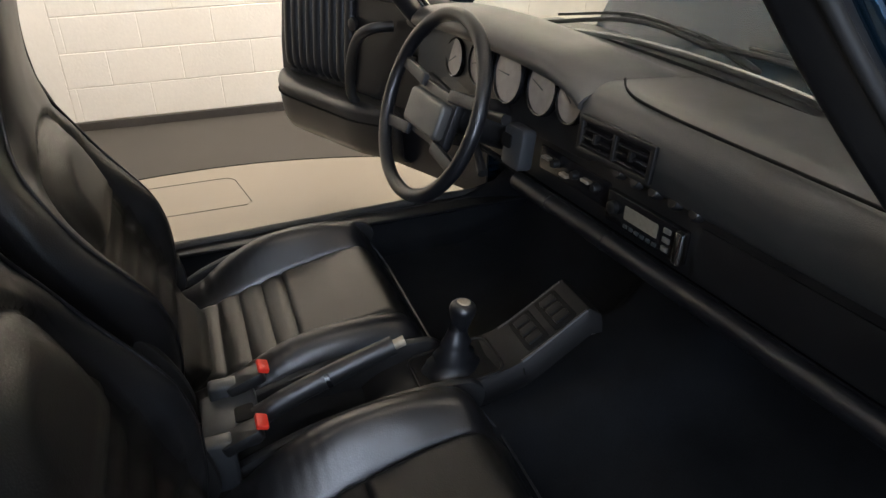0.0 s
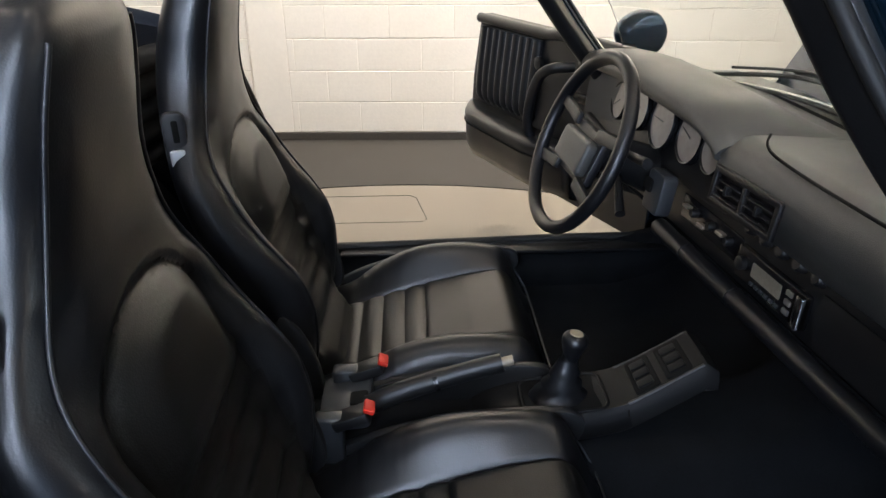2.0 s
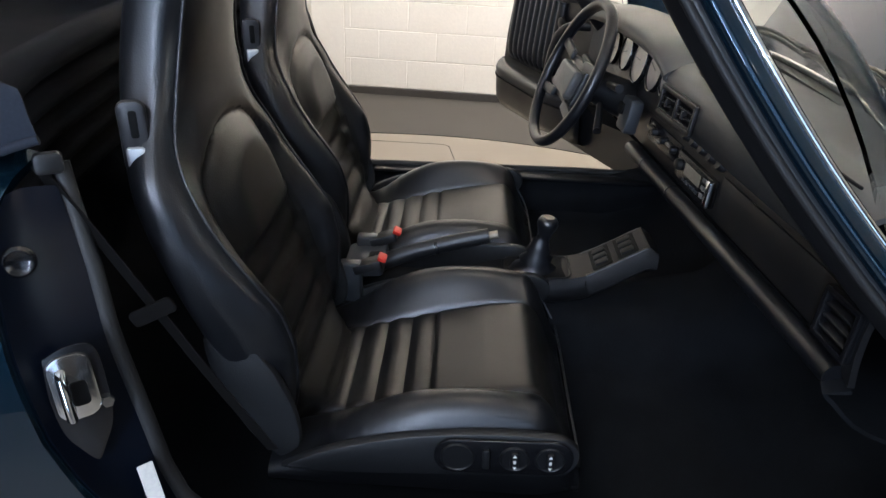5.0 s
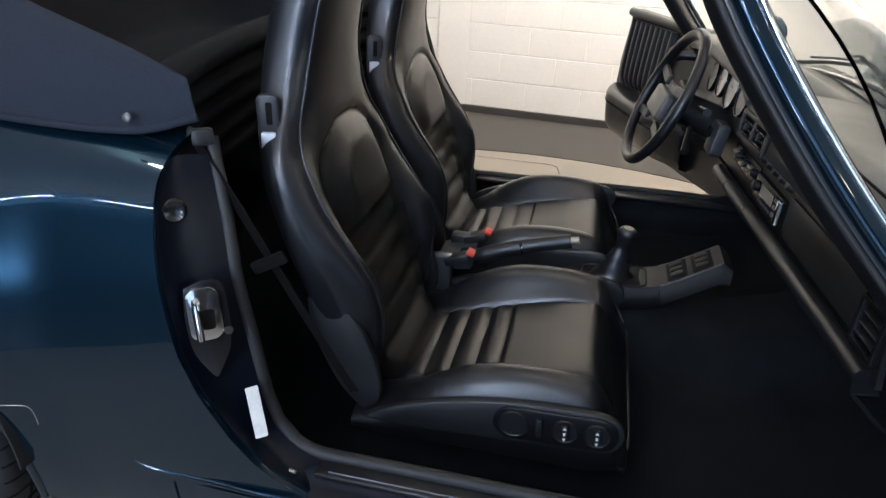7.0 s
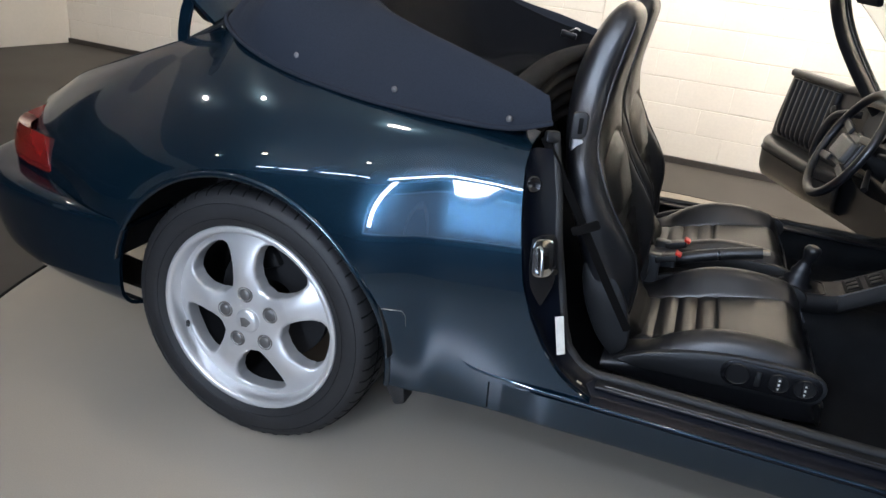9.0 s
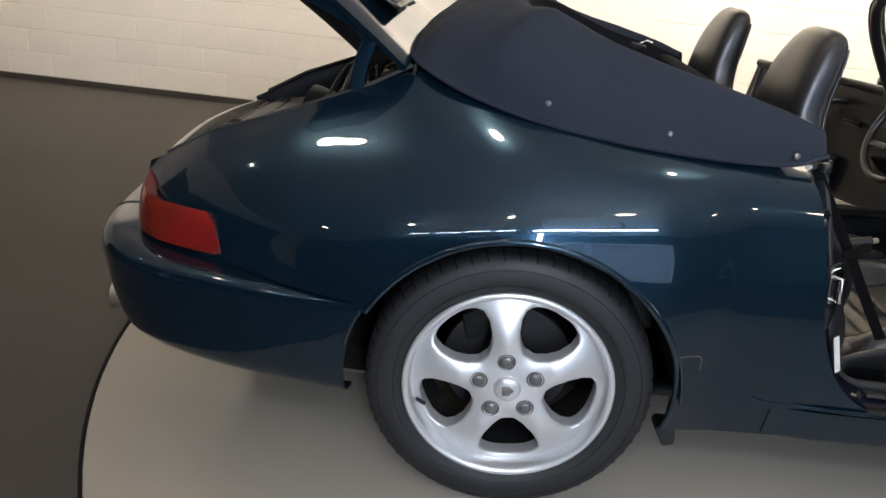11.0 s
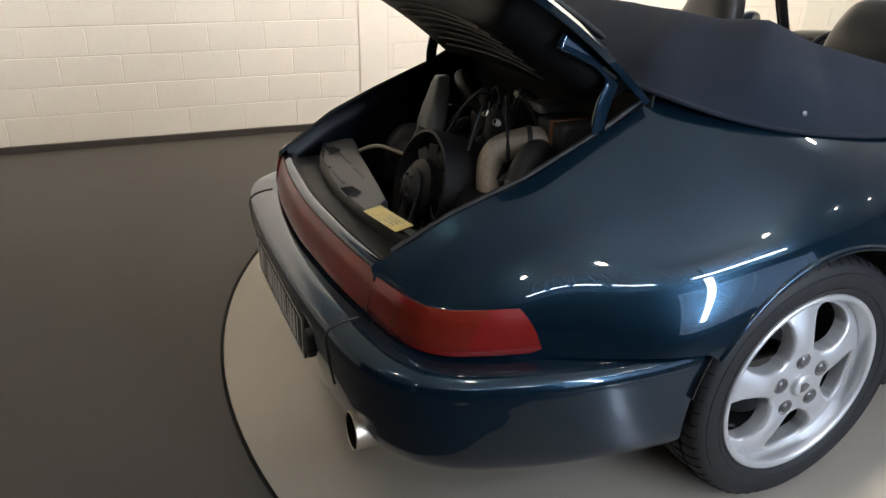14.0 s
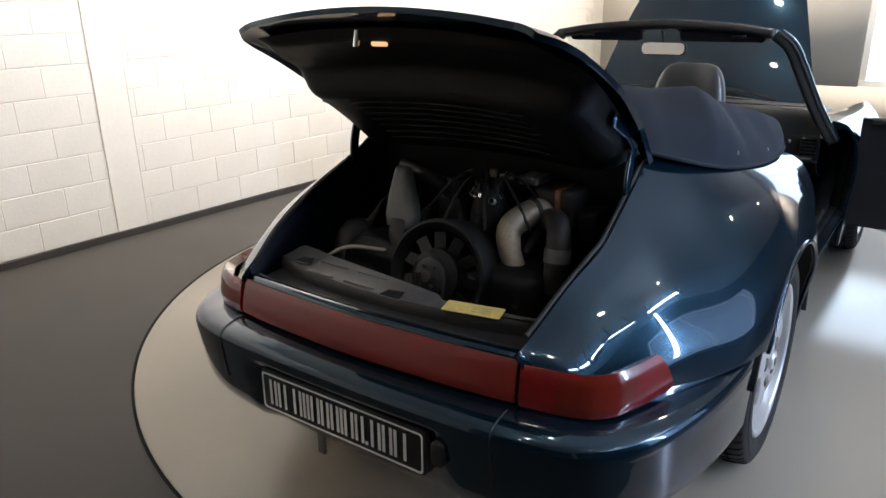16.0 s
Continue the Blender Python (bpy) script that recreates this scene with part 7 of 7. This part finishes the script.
part("elbow_cuff", tube([(-0.522, -0.317, 0.735), (-0.529, -0.318, 0.700)], 0.0345, 16), DUCT_GREY, car)
fun = []
for h, w, d in ((0.0, 0.048, 0.030), (0.03, 0.052, 0.032), (0.07, 0.046, 0.030), (0.11, 0.034, 0.026), (0.14, 0.026, 0.022), (0.155, 0.020, 0.018)):
    fun.append([(-0.545 + 0.35 * h + d * math.copysign(abs(math.cos(a)) ** 0.6, math.cos(a)), 0.165 + 0.22 * h + w * math.copysign(abs(math.sin(a)) ** 0.6, math.sin(a)), 0.725 + h) for a in np.linspace(0, 2 * math.pi, 28, endpoint=False)])
bm = sheet(fun, closed_v=True)
bmesh.ops.holes_fill(bm, edges=[e for e in bm.edges if e.is_boundary], sides=0)
bmesh.ops.recalc_face_normals(bm, faces=bm.faces)
part("intake_funnel", bm, DUCT_GREY, car, "pale grey tapering intake duct")
part("funnel_foot", tube(spline([(-0.545, 0.165, 0.735), (-0.565, 0.16, 0.70), (-0.575, 0.12, 0.67)], 10), 0.034, 14), ENGINE_GREY, car)
part("blower_housing", lathe(spline([(0.0, 0.075), (0.05, 0.072), (0.078, 0.05), (0.082, 0.0), (0.07, -0.05), (0.0, -0.06)], 24), 32, axes((-0.56, 0.275, 0.60), (0, 1, 0), (0.6, 0, 1))), ENGINE, car)
part("blower_pipe", tube(spline([(-0.585, 0.34, 0.56), (-0.565, 0.375, 0.63), (-0.525, 0.380, 0.665), (-0.47, 0.35, 0.66)], 20), 0.036, 16), ENGINE_GREY, car)
DX, DY = -0.425, -0.055
dist = part("distributor", lathe([(0.0, 0.07), (0.035, 0.068), (0.045, 0.055), (0.05, 0.02), (0.055, 0.0), (0.06, -0.06)], 32, Matrix.Translation((DX, DY, 0.775))), ENGINE, car, "black distributor cap with leads")
for k in range(9):
    a = 2 * math.pi * k / 9
    px, py = DX + 0.036 * math.cos(a), DY + 0.036 * math.sin(a)
    part("plug_tower", lathe([(0, 0.028), (0.006, 0.027), (0.0085, 0.0)], 12, Matrix.Translation((px, py, 0.830))), ENGINE_GREY, dist)
    part("ignition_lead", tube(spline([(px, py, 0.855), (px + 0.02 * math.cos(a), py + 0.03 * math.sin(a), 0.880), (DX + 0.10 * math.cos(a), DY + 0.12 * math.sin(a), 0.845), (DX - 0.015 + 0.13 * math.cos(a), DY + 0.20 * math.sin(a), 0.76)], 18), 0.0045, 6), ENGINE, dist)
part("throttle_body", join(box((-0.44, 0.04, 0.72), (-0.34, 0.12, 0.80), 0.012), lathe([(0, 0.05), (0.03, 0.05), (0.035, 0.04), (0.035, -0.02)], 24, axes((-0.40, 0.08, 0.80), (1, 0, 0), (0, 1, 0.1)))), ENGINE_GREY, car)
part("cap_ring", tube([(DX + 0.056 * math.cos(a), DY + 0.056 * math.sin(a), 0.822) for a in np.linspace(1.0, 2.9, 20)], 0.0032, 6), STEEL, dist, "worn metal retaining ring")
part("cap_bracket", join(box((DX + 0.045, DY - 0.045, 0.855), (DX + 0.060, DY + 0.03, 0.868), 0.004), lathe([(0, 0.012), (0.012, 0.012), (0.014, 0.004), (0.014, 0.0)], 8, Matrix.Translation((DX + 0.052, DY + 0.02, 0.866))), lathe([(0, 0.010), (0.009, 0.010), (0.010, 0.0)], 6, Matrix.Translation((DX + 0.052, DY - 0.03, 0.866)))), STEEL, dist, "bright metal bracket with two nuts")
part("vent_nipple", lathe([(0, 0.022), (0.007, 0.020), (0.010, 0.012), (0.0085, 0.0)], 12, axes((DX - 0.045, DY - 0.03, 0.815), (0, 1, 0), (0.5, 0, 1))), WHITE_LABEL, dist, "pale plastic nipple")
part("coolant_hose", tube(spline([(-0.33, 0.30, 0.82), (-0.40, 0.26, 0.86), (-0.44, 0.14, 0.85), (-0.42, 0.07, 0.80)], 24), 0.022, 14), ENGINE, car)
air = part("air_filter_box", box((-0.405, -0.300, 0.745), (-0.300, -0.180, 0.850), 0.012, 3), ENGINE_GREY, car, "dusty black box with a rusty strap")
part("box_strap", join(box((-0.4075, -0.262, 0.75), (-0.4045, -0.246, 0.852), 0.001), box((-0.4045, -0.262, 0.8490), (-0.302, -0.246, 0.8525), 0.001)), RUST, air, "rusty metal strap")
part("box_lid", box((-0.398, -0.185, 0.851), (-0.318, -0.125, 0.874), 0.006), DUCT_GREY, air, "pale flat lid")
part("control_unit", box((-0.392, -0.360, 0.72), (-0.30, -0.306, 0.80), 0.008), ENGINE, car)
# glints on the distributor: clips and nuts
for k in range(5):
    a = 0.6 + 1.25 * k
    part("cap_clip", slab(rounded(0.010, 0.016, 0.003), 0.004, 0.001, pose(DX + 0.047 * math.cos(a), DY + 0.047 * math.sin(a), 0.835 - 0.004 * k, 60, 0, math.degrees(a) + 90)), CHROME, dist)
part("engine_block", box((-0.62, -0.30, 0.40), (-0.30, 0.34, 0.68), 0.05, 4), ENGINE, car)
for k in range(7):
    y = -0.26 + 0.09 * k
    part("engine_hose", tube(spline([(-0.33, y, 0.72), (-0.42 - 0.02 * (k % 3), y + 0.03, 0.76 + 0.012 * (k % 2)), (-0.52, y + 0.04 * (-1) ** k, 0.70)], 14), 0.011 + 0.004 * (k % 3), 10), ENGINE if k % 3 else ENGINE_GREY, car)
part("dip_tube", tube(spline([(-0.72, 0.33, 0.64), (-0.66, 0.28, 0.67), (-0.60, 0.18, 0.66)], 10), 0.006, 8), ALU, car)

# ---- blocks of the long wall ----
BW, BH, GAP = 0.335, 0.166, 0.004
ang = math.atan2(WB[1] - WA[1], WB[0] - WA[0])
block_me = box((0, -0.0022, 0), (BW - 0.0015, 0.010, BH - GAP), 0.0022, 1)
block_me.materials.append(BLOCK)
rest = bmesh.new()
rng = random.Random(5)
for row in range(19):
    z = 0.038 + row * BH
    s = 0.02 - (BW / 2 if row % 2 else 0.0)
    while s < 10.6:
        x_at = WA[0] + math.cos(ang) * s
        if not (0.13 < x_at + BW and x_at < 0.345):
            m = Matrix.Translation((WA[0] + math.cos(ang) * s, WA[1] + math.sin(ang) * s, z)) @ Matrix.Rotation(ang, 4, "Z") @ Matrix.Translation((0, 0.0006 * rng.uniform(-1, 1), 0))
            if row < 13 and -3.9 < x_at < 2.6:
                ob = new("block", block_me)
                ob.parent = north
                ob.matrix_basis = m
            else:
                k = len(rest.verts)
                rest.from_mesh(block_me)
                rest.verts.ensure_lookup_table()
                for v in rest.verts[k:]:
                    v.co = m @ v.co
        else:
            # a block cut to length on either side of the pilaster
            for a, b in ((x_at, min(x_at + BW - 0.0015, 0.1425)), (max(x_at, 0.3435), x_at + BW - 0.0015)):
                if b - a > 0.012:
                    cut = box((0, -0.0022, 0), (b - a, 0.010, BH - GAP), 0.0022, 1)
                    cut.materials.append(BLOCK)
                    ob = new("block", cut)
                    ob.parent = north
                    ob.matrix_basis = Matrix.Translation((a, wall_y(a), z)) @ Matrix.Rotation(ang, 4, "Z")
        s += BW
far = part("far_blocks", rest, BLOCK, north, smooth=False)
tagged(far, kind="stuff")
